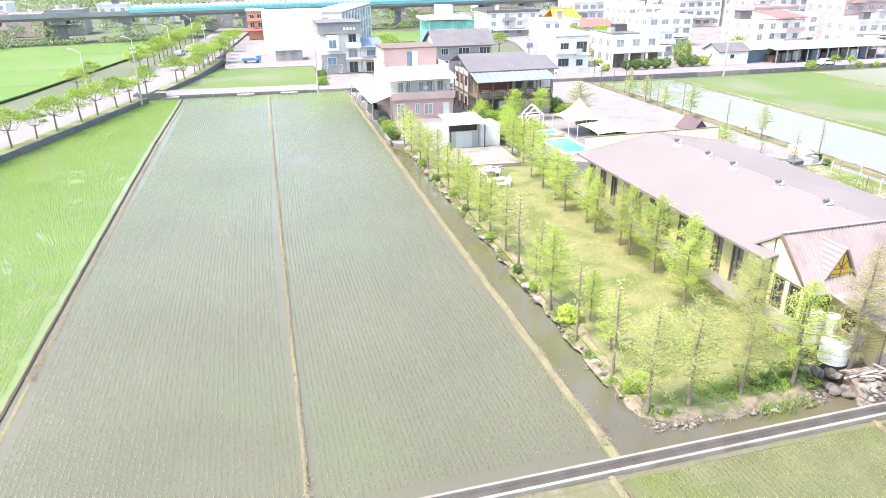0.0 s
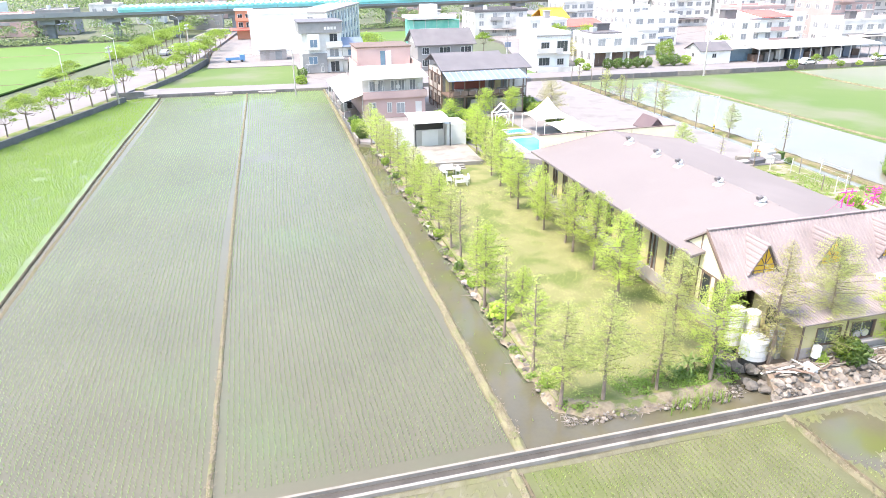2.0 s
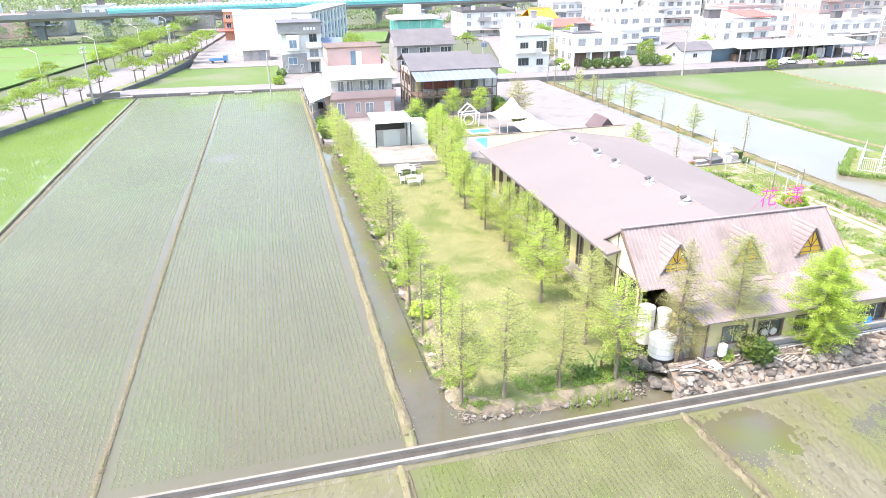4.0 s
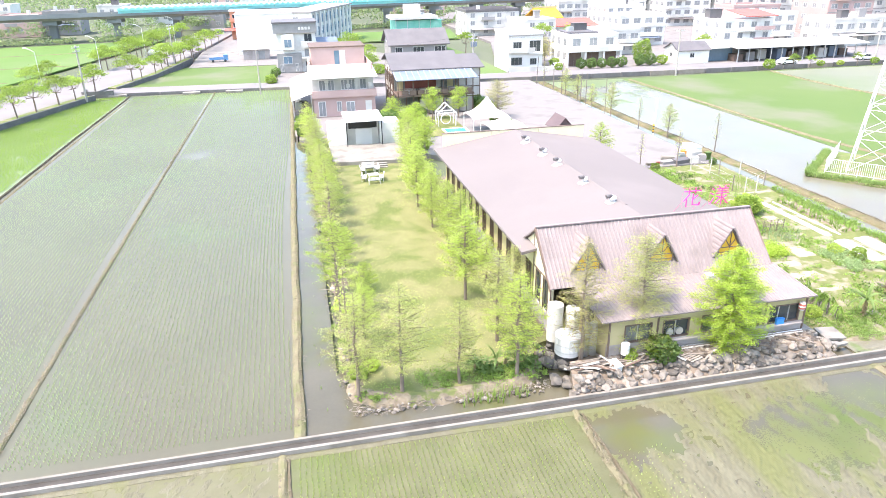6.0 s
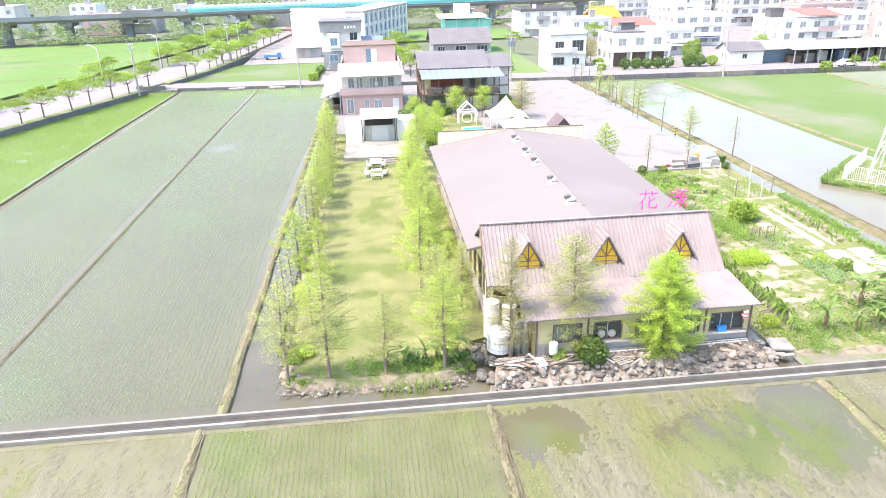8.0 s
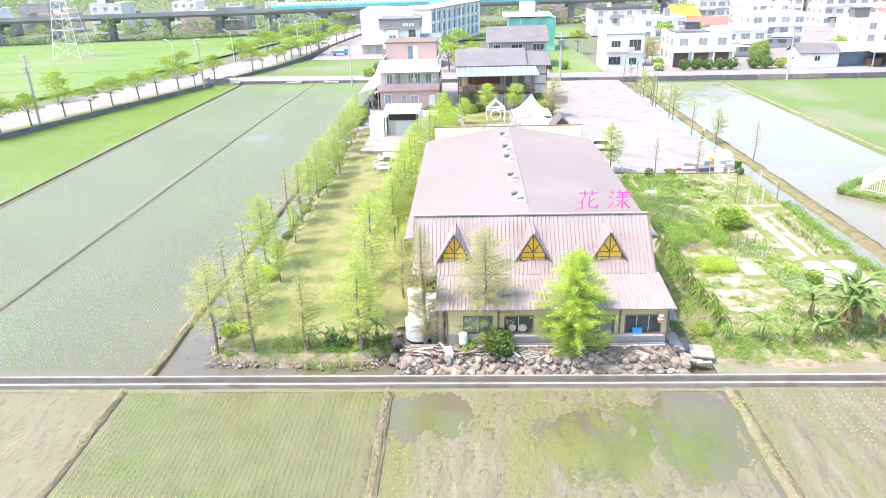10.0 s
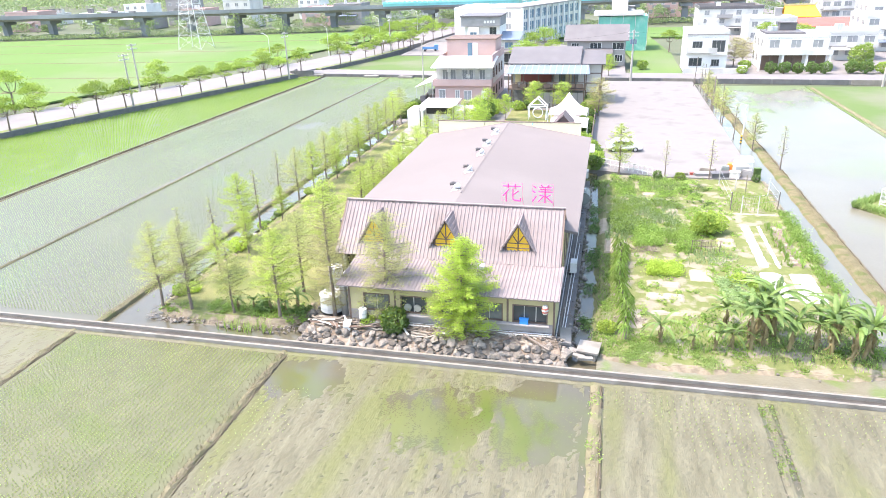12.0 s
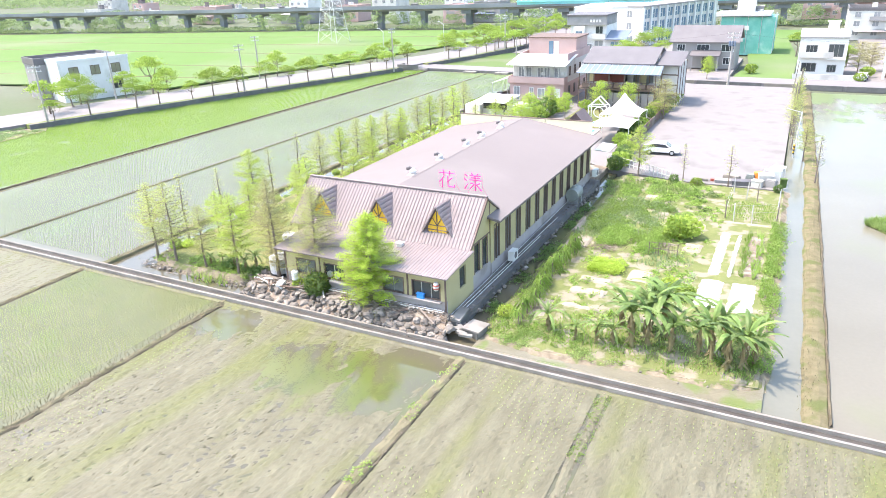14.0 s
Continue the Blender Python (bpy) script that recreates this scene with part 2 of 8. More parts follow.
M["banana_stem"] = surface("banana_stem", (0.17, 0.13, 0.07), (0.28, 0.24, 0.12), 2.0, 0.8, 0.3, 0, 9.0, 0.3)
M["rice"] = surface("rice", (0.34, 0.43, 0.21), (0.42, 0.51, 0.27), 0.1, 0.7, 0.0, 0, 4.0, 0.2, leaf=0.6)
M["rice_lush"] = surface("rice_lush", (0.26, 0.385, 0.085), (0.34, 0.455, 0.13), 0.1, 0.7, 0.0, 0, 4.0, 0.2, leaf=0.6)
M["weed"] = surface("weed", (0.20, 0.31, 0.08), (0.34, 0.43, 0.16), 0.6, 0.75, 0.0, 0, 6.0, 0.2, leaf=0.45)
M["pond_water"] = surface("pond_water", (0.135, 0.126, 0.098), (0.17, 0.16, 0.127), 0.08, 0.22, 0.012, 0, 4.0, 0.2, c3=(0.15, 0.165, 0.09), sc3=0.045, lo3=0.54, hi3=0.72)
M["weed_green"] = surface("weed_green", (0.095, 0.115, 0.03), (0.14, 0.165, 0.045), 0.6, 0.7, 0.0, 0, 6.0, 0.2)
M["leaf_mid"] = surface("leaf_mid", (0.18, 0.30, 0.055), (0.34, 0.46, 0.125), 0.9, 0.6, 0.0, 0, 6.0, 0.2, each=0.2, leaf=0.5)
M["leaf_blue"] = surface("leaf_blue", (0.25, 0.36, 0.155), (0.38, 0.47, 0.24), 0.9, 0.6, 0.0, 0, 6.0, 0.2, each=0.2, leaf=0.45)
# paler, greyer green with the distance haze mixed into the leaf colour
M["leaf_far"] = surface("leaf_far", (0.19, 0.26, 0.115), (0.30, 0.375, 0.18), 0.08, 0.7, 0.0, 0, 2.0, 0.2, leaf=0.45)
M["garden_ground"] = surface("garden_ground", (0.105, 0.132, 0.042), (0.178, 0.19, 0.08), 1.3, 0.95, 0.9, 0, 14.0, 0.1, c3=(0.24, 0.218, 0.162), sc3=0.7, lo3=0.5, hi3=0.58)
M["wet_mud"] = surface("wet_mud", (0.13, 0.118, 0.08), (0.20, 0.185, 0.135), 0.7, 0.35, 0.5, 0, 5.0, 0.4, c3=(0.12, 0.15, 0.05), sc3=0.5, lo3=0.5, hi3=0.6)
M["rice_near"] = surface("rice_near", (0.34, 0.41, 0.155), (0.43, 0.50, 0.21), 0.15, 0.7, 0.0, 0, 4.0, 0.2, leaf=0.5)
M["shore_soil"] = surface("shore_soil", (0.12, 0.10, 0.072), (0.29, 0.25, 0.185), 2.4, 0.95, 1.0, 0, 5.0, 0.1, c3=(0.12, 0.14, 0.055), sc3=1.2, lo3=0.5, hi3=0.58)
M["shutter"] = surface("shutter", (0.20, 0.19, 0.12), (0.28, 0.27, 0.18), 0.8, 0.7, 0.1, 0, 9.0, 0.3)
M["rock"] = surface("rock", (0.105, 0.095, 0.083), (0.245, 0.222, 0.195), 1.6, 0.9, 0.8, 0, 7.0, 0.2, each=0.5)
M["pale_rock"] = surface("pale_rock", (0.20, 0.182, 0.158), (0.32, 0.295, 0.26), 1.2, 0.9, 0.6, 0, 7.0, 0.2, each=0.3)
M["magenta"] = surface("magenta", (0.75, 0.05, 0.28), (0.80, 0.08, 0.32), 1.0, 0.5, 0.0, 0, 6.0, 0.4)
M["tank_grey"] = surface("tank_grey", (0.17, 0.19, 0.178), (0.25, 0.27, 0.255), 0.8, 0.55, 0.1, 0, 9.0, 0.4)
M["canvas"] = surface("canvas", (0.78, 0.78, 0.77), (0.84, 0.84, 0.83), 0.5, 0.8, 0.05, 0, 6.0, 0.3)
M["old_red"] = surface("old_red", (0.17, 0.055, 0.045), (0.24, 0.085, 0.07), 0.8, 0.7, 0.1, 0, 8.0, 0.3)
M["pool"] = surface("pool", (0.05, 0.40, 0.52), (0.09, 0.48, 0.58), 0.5, 0.15, 0.02, 0, 6.0, 0.4)
M["blue_plastic"] = surface("blue_plastic", (0.03, 0.22, 0.62), (0.05, 0.28, 0.70), 0.8, 0.45, 0.0, 0, 6.0, 0.5)
M["orange"] = surface("orange", (0.75, 0.20, 0.03), (0.82, 0.26, 0.05), 0.8, 0.5, 0.0, 0, 6.0, 0.5)
M["car_white"] = surface("car_white", (0.78, 0.78, 0.78), (0.82, 0.82, 0.82), 0.8, 0.25, 0.0, 0, 6.0, 0.5)
M["car_silver"] = surface("car_silver", (0.45, 0.46, 0.48), (0.52, 0.53, 0.55), 0.8, 0.3, 0.0, 0.3, 6.0, 0.5)
M["black"] = surface("black", (0.02, 0.02, 0.02), (0.04, 0.04, 0.04), 0.8, 0.6, 0.0, 0, 6.0, 0.4)
M["blue_paint"] = surface("blue_paint", (0.09, 0.22, 0.40), (0.12, 0.26, 0.45), 0.8, 0.5, 0.0, 0, 6.0, 0.4)


def part(name, bm, material, parent, label=""):
    """One mesh object from a bmesh or (verts, faces), under parent (or free)."""
    me = bpy.data.meshes.new(name)
    if isinstance(bm, tuple):
        me.from_pydata(bm[0], [], bm[1])
    else:
        bm.normal_update()
        bm.to_mesh(me)
        bm.free()
    me.materials.append(M[material] if isinstance(material, str) else material)
    ob = new(name, me)
    if parent is not None:
        ob.parent = parent
    if label:
        ob["label"] = label
    return ob


def thing(name, label, category, at=(0, 0, 0), rz=0, group="", kind=""):
    e = new(name)
    e.matrix_world = pose(*at, 0, 0, rz)
    return tagged(e, label, category, group, kind)


def box(bm, x0, y0, z0, x1, y1, z1):
    v = [bm.verts.new(p) for p in ((x0, y0, z0), (x1, y0, z0), (x1, y1, z0), (x0, y1, z0), (x0, y0, z1), (x1, y0, z1), (x1, y1, z1), (x0, y1, z1))]
    for q in ((3, 2, 1, 0), (4, 5, 6, 7), (0, 1, 5, 4), (1, 2, 6, 5), (2, 3, 7, 6), (3, 0, 4, 7)):
        bm.faces.new([v[k] for k in q])
    return bm


def boxes(*rows):
    bm = bmesh.new()
    for r in rows:
        box(bm, *r)
    return bm


def solid(bm, low, high):
    """Closed prism between two rings of the same count."""
    a = [bm.verts.new(p) for p in low]
    b = [bm.verts.new(p) for p in high]
    n = len(a)
    bm.faces.new(a[::-1])
    bm.faces.new(b)
    for k in range(n):
        bm.faces.new((a[k], a[(k + 1) % n], b[(k + 1) % n], b[k]))
    return bm


def slab(bm, quad, t):
    """A quad (counter-clockwise from above) thickened downwards by t."""
    return solid(bm, [(x, y, z - t) for x, y, z in quad], quad)


def tube(bm, p0, p1, r0, r1=None, n=6):
    p0, p1 = Vector(p0), Vector(p1)
    r1 = r0 if r1 is None else r1
    q = (p1 - p0).to_track_quat("Z", "Y").to_matrix()
    ring = [Vector((math.cos(2 * math.pi * k / n), math.sin(2 * math.pi * k / n), 0)) for k in range(n)]
    return solid(bm, [p0 + q @ (v * r0) for v in ring], [p1 + q @ (v * r1) for v in ring])


def poly_sheet(name, ring, z, material, label, category, thick=0.3):
    ob = part(name, solid(bmesh.new(), [(x, y, z - thick) for x, y in ring], [(x, y, z) for x, y in ring]), material, None)
    return tagged(ob, label, category, kind="structure")


def strip(name, pts, w, h, material, label, z0=-0.2, rough=0.12, step=0.7, seed=1):
    """An uneven raised earth bank along a line of points."""
    rnd = random.Random(seed)
    vs, fs = [], []
    line = []
    for (xa, ya), (xb, yb) in zip(pts, pts[1:]):
        d = math.hypot(xb - xa, yb - ya)
        k = max(1, int(d / step))
        line += [(xa + (xb - xa) * i / k, ya + (yb - ya) * i / k, (xb - xa) / d, (yb - ya) / d) for i in range(k)]
    line.append((*pts[-1], line[-1][2], line[-1][3]))
    prof = ((-0.5, 0), (-0.36, 0.75), (-0.1, 1.0), (0.15, 0.95), (0.36, 0.7), (0.5, 0))
    for i, (x, y, dx, dy) in enumerate(line):
        s = i * step
        ww = w * (1 + rough * (1.5 * noise.noise(Vector((s * 0.35, seed, 0))) + 0.9 * noise.noise(Vector((s * 1.1, seed, 4)))))
        sh = rough * w * (1.2 * noise.noise(Vector((s * 0.22, seed, 8))) + 0.5 * noise.noise(Vector((s * 0.9, seed, 2))))
        for u, v in prof:
            zz = z0 + (h - z0) * v * (1 + rnd.uniform(-rough, rough) * 0.6) if v else z0
            vs.append((x - dy * (u * ww + sh), y + dx * (u * ww + sh), zz))
    n = len(prof)
    for i in range(len(line) - 1):
        for k in range(n - 1):
            fs.append((i * n + k, i * n + k + 1, (i + 1) * n + k + 1, (i + 1) * n + k))
    ob = part(name, (vs, [f[::-1] for f in fs]), material, None)
    return tagged(ob, label, "bank", kind="structure")


def shore(name, pts, w, z_in, z_out, material, label, seed=1, step=0.4):
    """A ragged slope falling to the right-hand side of a line of points."""
    line = []
    for (xa, ya), (xb, yb) in zip(pts, pts[1:]):
        d = math.hypot(xb - xa, yb - ya)
        k = max(1, int(d / step))
        line += [(xa + (xb - xa) * i / k, ya + (yb - ya) * i / k, (xb - xa) / d, (yb - ya) / d) for i in range(k)]
    line.append((*pts[-1], line[-1][2], line[-1][3]))
    vs, fs = [], []
    prof = ((-0.6, 0.9), (-0.25, 1.03), (0.1, 0.9), (0.45, 0.55), (0.8, 0.22), (1.15, 0.0))
    for x, y, dx, dy in line:
        k = 1 + 0.5 * noise.noise(Vector((x * 0.5, y * 0.5, seed))) + 0.35 * noise.noise(Vector((x * 1.7, y * 1.7, seed)))
        for j, (u, v) in enumerate(prof):
            o = u * w * k
            zz = z_out + (z_in - z_out) * v + (0.05 * noise.noise(Vector((x * 2.3 + j, y * 2.3, seed))) if 0 < j < 5 else 0)
            vs.append((x + dy * o, y - dx * o, zz))
    n = len(prof)
    for i in range(len(line) - 1):
        for k in range(n - 1):
            fs.append((i * n + k, (i + 1) * n + k, (i + 1) * n + k + 1, i * n + k + 1))
    ob = part(name, (vs, [f[::-1] for f in fs]), material, None)
    return tagged(ob, label, "bank", kind="structure")


def lump(rnd, r, squash=0.7, sub=2, rough=0.28):
    bm = bmesh.new()
    bmesh.ops.create_icosphere(bm, subdivisions=sub, radius=1)
    o = Vector((rnd.uniform(0, 99), rnd.uniform(0, 99), rnd.uniform(0, 99)))
    sx, sy = rnd.uniform(0.8, 1.25), rnd.uniform(0.75, 1.1)
    for v in bm.verts:
        k = 1 + rough * noise.noise(v.co * 1.3 + o) * 2
        v.co = Vector((v.co.x * sx * k, v.co.y * sy * k, v.co.z * squash * k)) * r
    return bm


# ---- ground and water ----
R = random.Random(5)
ground = part("ground", boxes((-2500, -600, -1.2, 2500, 4000, -0.45)), "land", None)
tagged(ground, "flat green and grey plain reaching the hazy horizon", "ground", kind="structure")


BANKS = (((24, -15.75), (40, -15.6), (56, -15.2), (80, -14.65), (100, -14.1), (131, -12.9)), ((24, 0.35), (35, 0.5), (55, 0.85), (80, 1.4), (100, 1.9), (131, 2.75)), ((24, 15.6), (60, 16.1), (90, 16.7), (131, 17.35)))


def bx(k, y):
    """x of the three long field banks at depth y."""
    line = BANKS[k]
    for (ya, xa), (yb, xb) in zip(line, line[1:]):
        if y <= yb:
            break
    return xa + (y - ya) * (xb - xa) / (yb - ya)


def bank_line(k, off=0.0):
    return [(bx(k, y) + off, y) for y in (24.0, 35, 56, 80, 100, 115, 131.5)]


def wall_x(y):
    """x of the retaining wall of the tree-lined road."""
    return -34.0 + (y - 93) * 0.36


poly_sheet("water_left", [(-75, 23.95)] + bank_line(0) + [(bx(0, 131), 135.6), (-18.6, 135.6), (wall_x(131) + 0.4, 131), (wall_x(93), 93), (-51, 55)], 0.0, "green_water", "flooded paddy with lush green rice", "water")
poly_sheet("water_middle", bank_line(1) + [(bx(1, 131), 135.2), (bx(0, 131), 135.4)] + bank_line(0)[::-1], 0.0, "paddy_water", "flooded paddy with rows of rice seedlings", "water")
poly_sheet("water_right", bank_line(2) + [(bx(2, 131), 134.2), (bx(1, 131), 135.2)] + bank_line(1)[::-1], 0.0, "paddy_water", "flooded paddy with rows of rice seedlings", "water")
poly_sheet("ditch_water", [(15.9, 23.95), (32.5, 23.95), (32.5, 30), (18, 30), (18.8, 90), (16.8, 90)], -0.08, "mud_water", "muddy still water in the ditch", "water")
poly_sheet("hall_ditch_water", [(45.5, 23.95), (50.5, 23.95), (49, 66), (45.5, 66)], -0.1, "mud_water", "shaded muddy ditch beside the hall", "water")
poly_sheet("canal_water", [(66.6, 23.95), (69.0, 23.95), (67.6, 128), (65.2, 128)], -0.12, "clear_water", "narrow canal reflecting the sky", "water")
poly_sheet("pond_water", [(69.0, 23.95), (140, 23.95), (140, 60), (88, 62), (86, 100), (84.5, 124), (67, 126)], -0.02, "pond_water", "broad flooded paddy reflecting the pale sky", "water")
poly_sheet("near_water_a", [(-80, -30), (14.7, -30), (14.7, 23.0), (-80, 23.0)], 0.0, "paddy_mud", "flooded muddy paddy", "water")
poly_sheet("near_water_b", [(14.7, -30), (30.6, -30), (30.6, 23.0), (14.7, 23.0)], 0.0, "paddy_green", "shallow paddy with young rice rows", "water")
poly_sheet("near_water_c", [(30.6, -30), (50.0, -30), (50.0, 23.0), (30.6, 23.0)], 0.0, "mud_water", "shallow muddy paddy with olive algae", "water")
poly_sheet("near_water_d", [(50.0, -30), (130, -30), (130, 23.0), (50.0, 23.0)], 0.0, "mud_water", "shallow muddy paddy", "water")
poly_sheet("field_right", [(85.5, 62), (140, 60), (240, 70), (240, 126), (84.5, 126)], 0.02, "field_wet", "bright green rice field", "field")
poly_sheet("field_far_right", [(118, 60), (245, 60), (245, 125), (119.5, 125)], 0.06, "field_pale", "paler flooded rice field", "field")
poly_sheet("field_left_far", [(-330, 60), (-58, 98), (-43, 150), (-30, 205), (-22, 245), (-120, 228), (-330, 190)], 0.1, "field", "wide bright green rice field", "field")
poly_sheet("field_small", [(-17, 141), (13.5, 140), (14.5, 170), (-7, 172)], 0.1, "field_wet", "small green paddy beside the lane", "field")
poly_sheet("field_behind", [(53.5, 138), (64.5, 138), (64.5, 175), (61, 215), (50, 215), (55, 160)], 0.15, "field", "green field behind the lane", "field")
poly_sheet("field_back", [(22, 215), (72, 215), (76, 246), (22, 246)], 0.12, "field", "green field behind the houses", "field")

strip("bank", bank_line(0) + [(bx(0, 131), 135.6)], 0.32, 0.2, "dark_bund", "dark earth bank between paddies", seed=2)
strip("bank", bank_line(0, 0.6), 0.55, 0.05, "bund", "straw-coloured earth bank between paddies", seed=3)
strip("bank", bank_line(1) + [(bx(1, 131), 135.2)], 0.42, 0.13, "bund", "straw-coloured earth bank between paddies", seed=4)
strip("bank", bank_line(2) + [(bx(2, 131), 134.2)], 0.75, 0.25, "bund", "dry straw-coloured bank beside the ditch", seed=5)
for k, (xx, w, mt) in enumerate(((14.7, 0.6, "bund"), (30.5, 0.6, "bund"), (50.0, 0.8, "bund"), (59.0, 0.8, "mud"))):
    strip("bank", [(xx, 23.0), (xx + 0.1, 8), (xx - 0.3, -29)], w, 0.13 if k != 3 else 0.06, mt, "uneven earth bank between near paddies", rough=0.22, step=0.5, seed=20 + k)
    if k < 3:
        # dark_bund strip stands for the shadow the bank throws to its right
        strip("bank", [(xx + 0.33, 22.8), (xx + 0.43, 8), (xx + 0.03, -29)], 0.24, 0.09, "dark_bund", "dark strip painted as the bank's own shadow", rough=0.3, step=0.5, seed=30 + k)
strip("bank", [(69.4, 24.0), (68.6, 70), (67.2, 127)], 1.5, 0.16, "canal_bank", "dry grassy bank between canal and paddy", seed=9, rough=0.1)
strip("bank", [(70.05, 24.6), (69.25, 70), (67.8, 127)], 0.22, 0.12, "dark_bund", "dark strip along the foot of the canal bank", seed=19, rough=0.4)
strip("bank", [(85.2, 124), (85.8, 100), (86.5, 72), (88.5, 60)], 0.9, 0.25, "bund", "low grassy bank in the paddy", seed=10)
strip("bank", [(119, 125), (118, 108), (119.5, 92), (121, 62)], 0.9, 0.25, "bund", "low grassy bank in the paddy", seed=11)

for k, (a, b) in enumerate((((-58, 112), (-330, 78)), ((-50, 132), (-330, 108)), ((-42, 160), (-330, 140)), ((-36, 185), (-330, 165)), ((-28, 215), (-200, 195)))):
    strip("bank", [a, b], 0.5, 0.22, "bund", "low bank across the wide green field", seed=50 + k, step=3)

# irrigation channel along the front: two walls and a dark bed
chan = thing("irrigation_channel", "straight concrete irrigation channel with dark bed", "channel", kind="structure")
part("far_wall", boxes((-80, 23.82, -0.4, 130, 23.98, 0.3)), "old_concrete", chan, "weathered grey concrete wall")
part("near_wall", boxes((-80, 23.06, -0.4, 130, 23.24, 0.27)), "concrete", chan, "pale concrete wall")
part("bed", boxes((-80, 23.24, -0.4, 130, 23.82, 0.08)), "black_bed", chan, "dark channel bed")
strip("bank", [(-80, 22.86), (130, 22.86)], 0.55, 0.1, "mud", "wet earth along the foot of the channel", seed=41, step=1.5)
strip("bank", [(50.2, 24.3), (66.5, 24.3)], 0.7, 0.1, "wet_mud", "narrow mud verge behind the channel", seed=43, step=0.8)
# lanes
LANE_S = [(-20, 136.6), (12, 134.4), (60, 131.6), (100, 130.2), (170, 128.6), (245, 127.8)]
LANE_N = [(245, 134.0), (170, 135.0), (100, 136.8), (60, 138.4), (12, 140.8), (-20, 143.4)]
lane = part("road_lane", solid(bmesh.new(), [(x, y, -0.4) for x, y in LANE_S + LANE_N], [(x, y, 0.5) for x, y in LANE_S + LANE_N]), "road", None)
tagged(lane, "pale concrete lane between fields and houses", "road", kind="structure")
lane_side = thing("lane_edge", "low concrete edge wall of the lane, mostly dark", "wall", kind="structure")
for (xa, ya), (xb, yb) in zip(LANE_S, LANE_S[1:]):
    n = max(1, int((xb - xa) / 6))
    for i in range(n):
        a, b = i / n, (i + 0.93) / n
        p, q = (xa + (xb - xa) * a, ya + (yb - ya) * a), (xa + (xb - xa) * b, ya + (yb - ya) * b)
        part("edge_block", solid(bmesh.new(), [(*p, -0.4), (*q, -0.4), (q[0], q[1] - 0.25, -0.4), (p[0], p[1] - 0.25, -0.4)][::-1], [(*p, 0.56), (*q, 0.56), (q[0], q[1] - 0.25, 0.56), (p[0], p[1] - 0.25, 0.56)][::-1]), "dark_concrete" if i % 5 else "old_concrete", lane_side)
for x in (-15.0, -1.5, 6.5, 40.0):
    part("culvert", boxes((x - 1.6, 136.0 - (x + 20) * 0.07 - 1.0, -0.3, x + 1.6, 136.2 - (x + 20) * 0.07 + 0.5, 0.42)), "concrete", lane_side, "pale concrete culvert slab")


def along(line, off):
    out = []
    for i, (x, y) in enumerate(line):
        xa, ya = line[max(0, i - 1)]
        xb, yb = line[min(len(line) - 1, i + 1)]
        d = math.hypot(xb - xa, yb - ya)
        out.append((x + (yb - ya) / d * off, y - (xb - xa) / d * off))
    return out


ROAD = [(-60, 28), (-56.5, 45), (-52, 60), (-39.5, 95), (-25.0, 135), (-17.5, 160), (-12.5, 190), (-8, 225), (-2, 275)]
edge_r, edge_l = along(ROAD, 4.6), along(ROAD, -7.5)
bm = bmesh.new()
for i in range(len(ROAD) - 1):
    solid(bm, [(*p, -0.4) for p in (edge_r[i], edge_r[i + 1], edge_l[i + 1], edge_l[i])], [(*p, 0.8) for p in (edge_r[i], edge_r[i + 1], edge_l[i + 1], edge_l[i])])
tagged(part("road_avenue", bm, "road", None), "pale grey two-lane road lined with trees", "road", kind="structure")
verge = thing("verge", "grassy verge with trees beside the road", "verge", kind="structure")
ea, eb = along(ROAD, 6.6), along(ROAD, 7.0)
bm, bw = bmesh.new(), bmesh.new()
for i in range(2, 4):
    solid(bm, [(*p, -0.4) for p in (ea[i], ea[i + 1], edge_r[i + 1], edge_r[i])], [(*p, 0.82) for p in (ea[i], ea[i + 1], edge_r[i + 1], edge_r[i])])
    solid(bw, [(*p, -0.4) for p in (eb[i], eb[i + 1], ea[i + 1], ea[i])], [(*p, 0.95) for p in (eb[i], eb[i + 1], ea[i + 1], ea[i])])
part("grass_strip", bm, "grass", verge)
part("retaining_wall", bw, "dark_concrete", verge, "dark weathered retaining wall")
FARROAD = [(-22.6, 143.6), (-17.5, 160), (-14.3, 178), (-13.0, 186)]
fa, fb, fc = along(FARROAD, 4.6), along(FARROAD, 6.4), along(FARROAD, 6.8)
bm, bw = bmesh.new(), bmesh.new()
for i in range(3):
    solid(bm, [(*p, -0.4) for p in (fb[i], fb[i + 1], fa[i + 1], fa[i])], [(*p, 0.82) for p in (fb[i], fb[i + 1], fa[i + 1], fa[i])])
    solid(bw, [(*p, -0.4) for p in (fc[i], fc[i + 1], fb[i + 1], fb[i])], [(*p, 0.95) for p in (fc[i], fc[i + 1], fb[i + 1], fb[i])])
part("grass_strip", bm, "grass", verge)
part("retaining_wall", bw, "dark_concrete", verge)
part("sluice_wall", boxes((-21.2, 135.0, -0.4, -15.6, 135.4, 1.3), (-21.2, 135.4, -0.4, -20.8, 138.0, 1.3)), "dark_concrete", verge, "dark sluice wall at the field corner")

# raised ground: tree lawn, hall plot, garden, car park
poly_sheet("lawn", [(18.9, 27.4), (20.6, 26.4), (23.4, 26.1), (26.2, 26.2), (28.0, 26.2), (29.3, 26.9), (30.2, 29.6), (32.5, 30.5), (32.5, 66), (31, 90), (19.5, 90)], 0.30, "lawn", "dry yellow-green lawn between two tree rows", "lawn", 0.8)
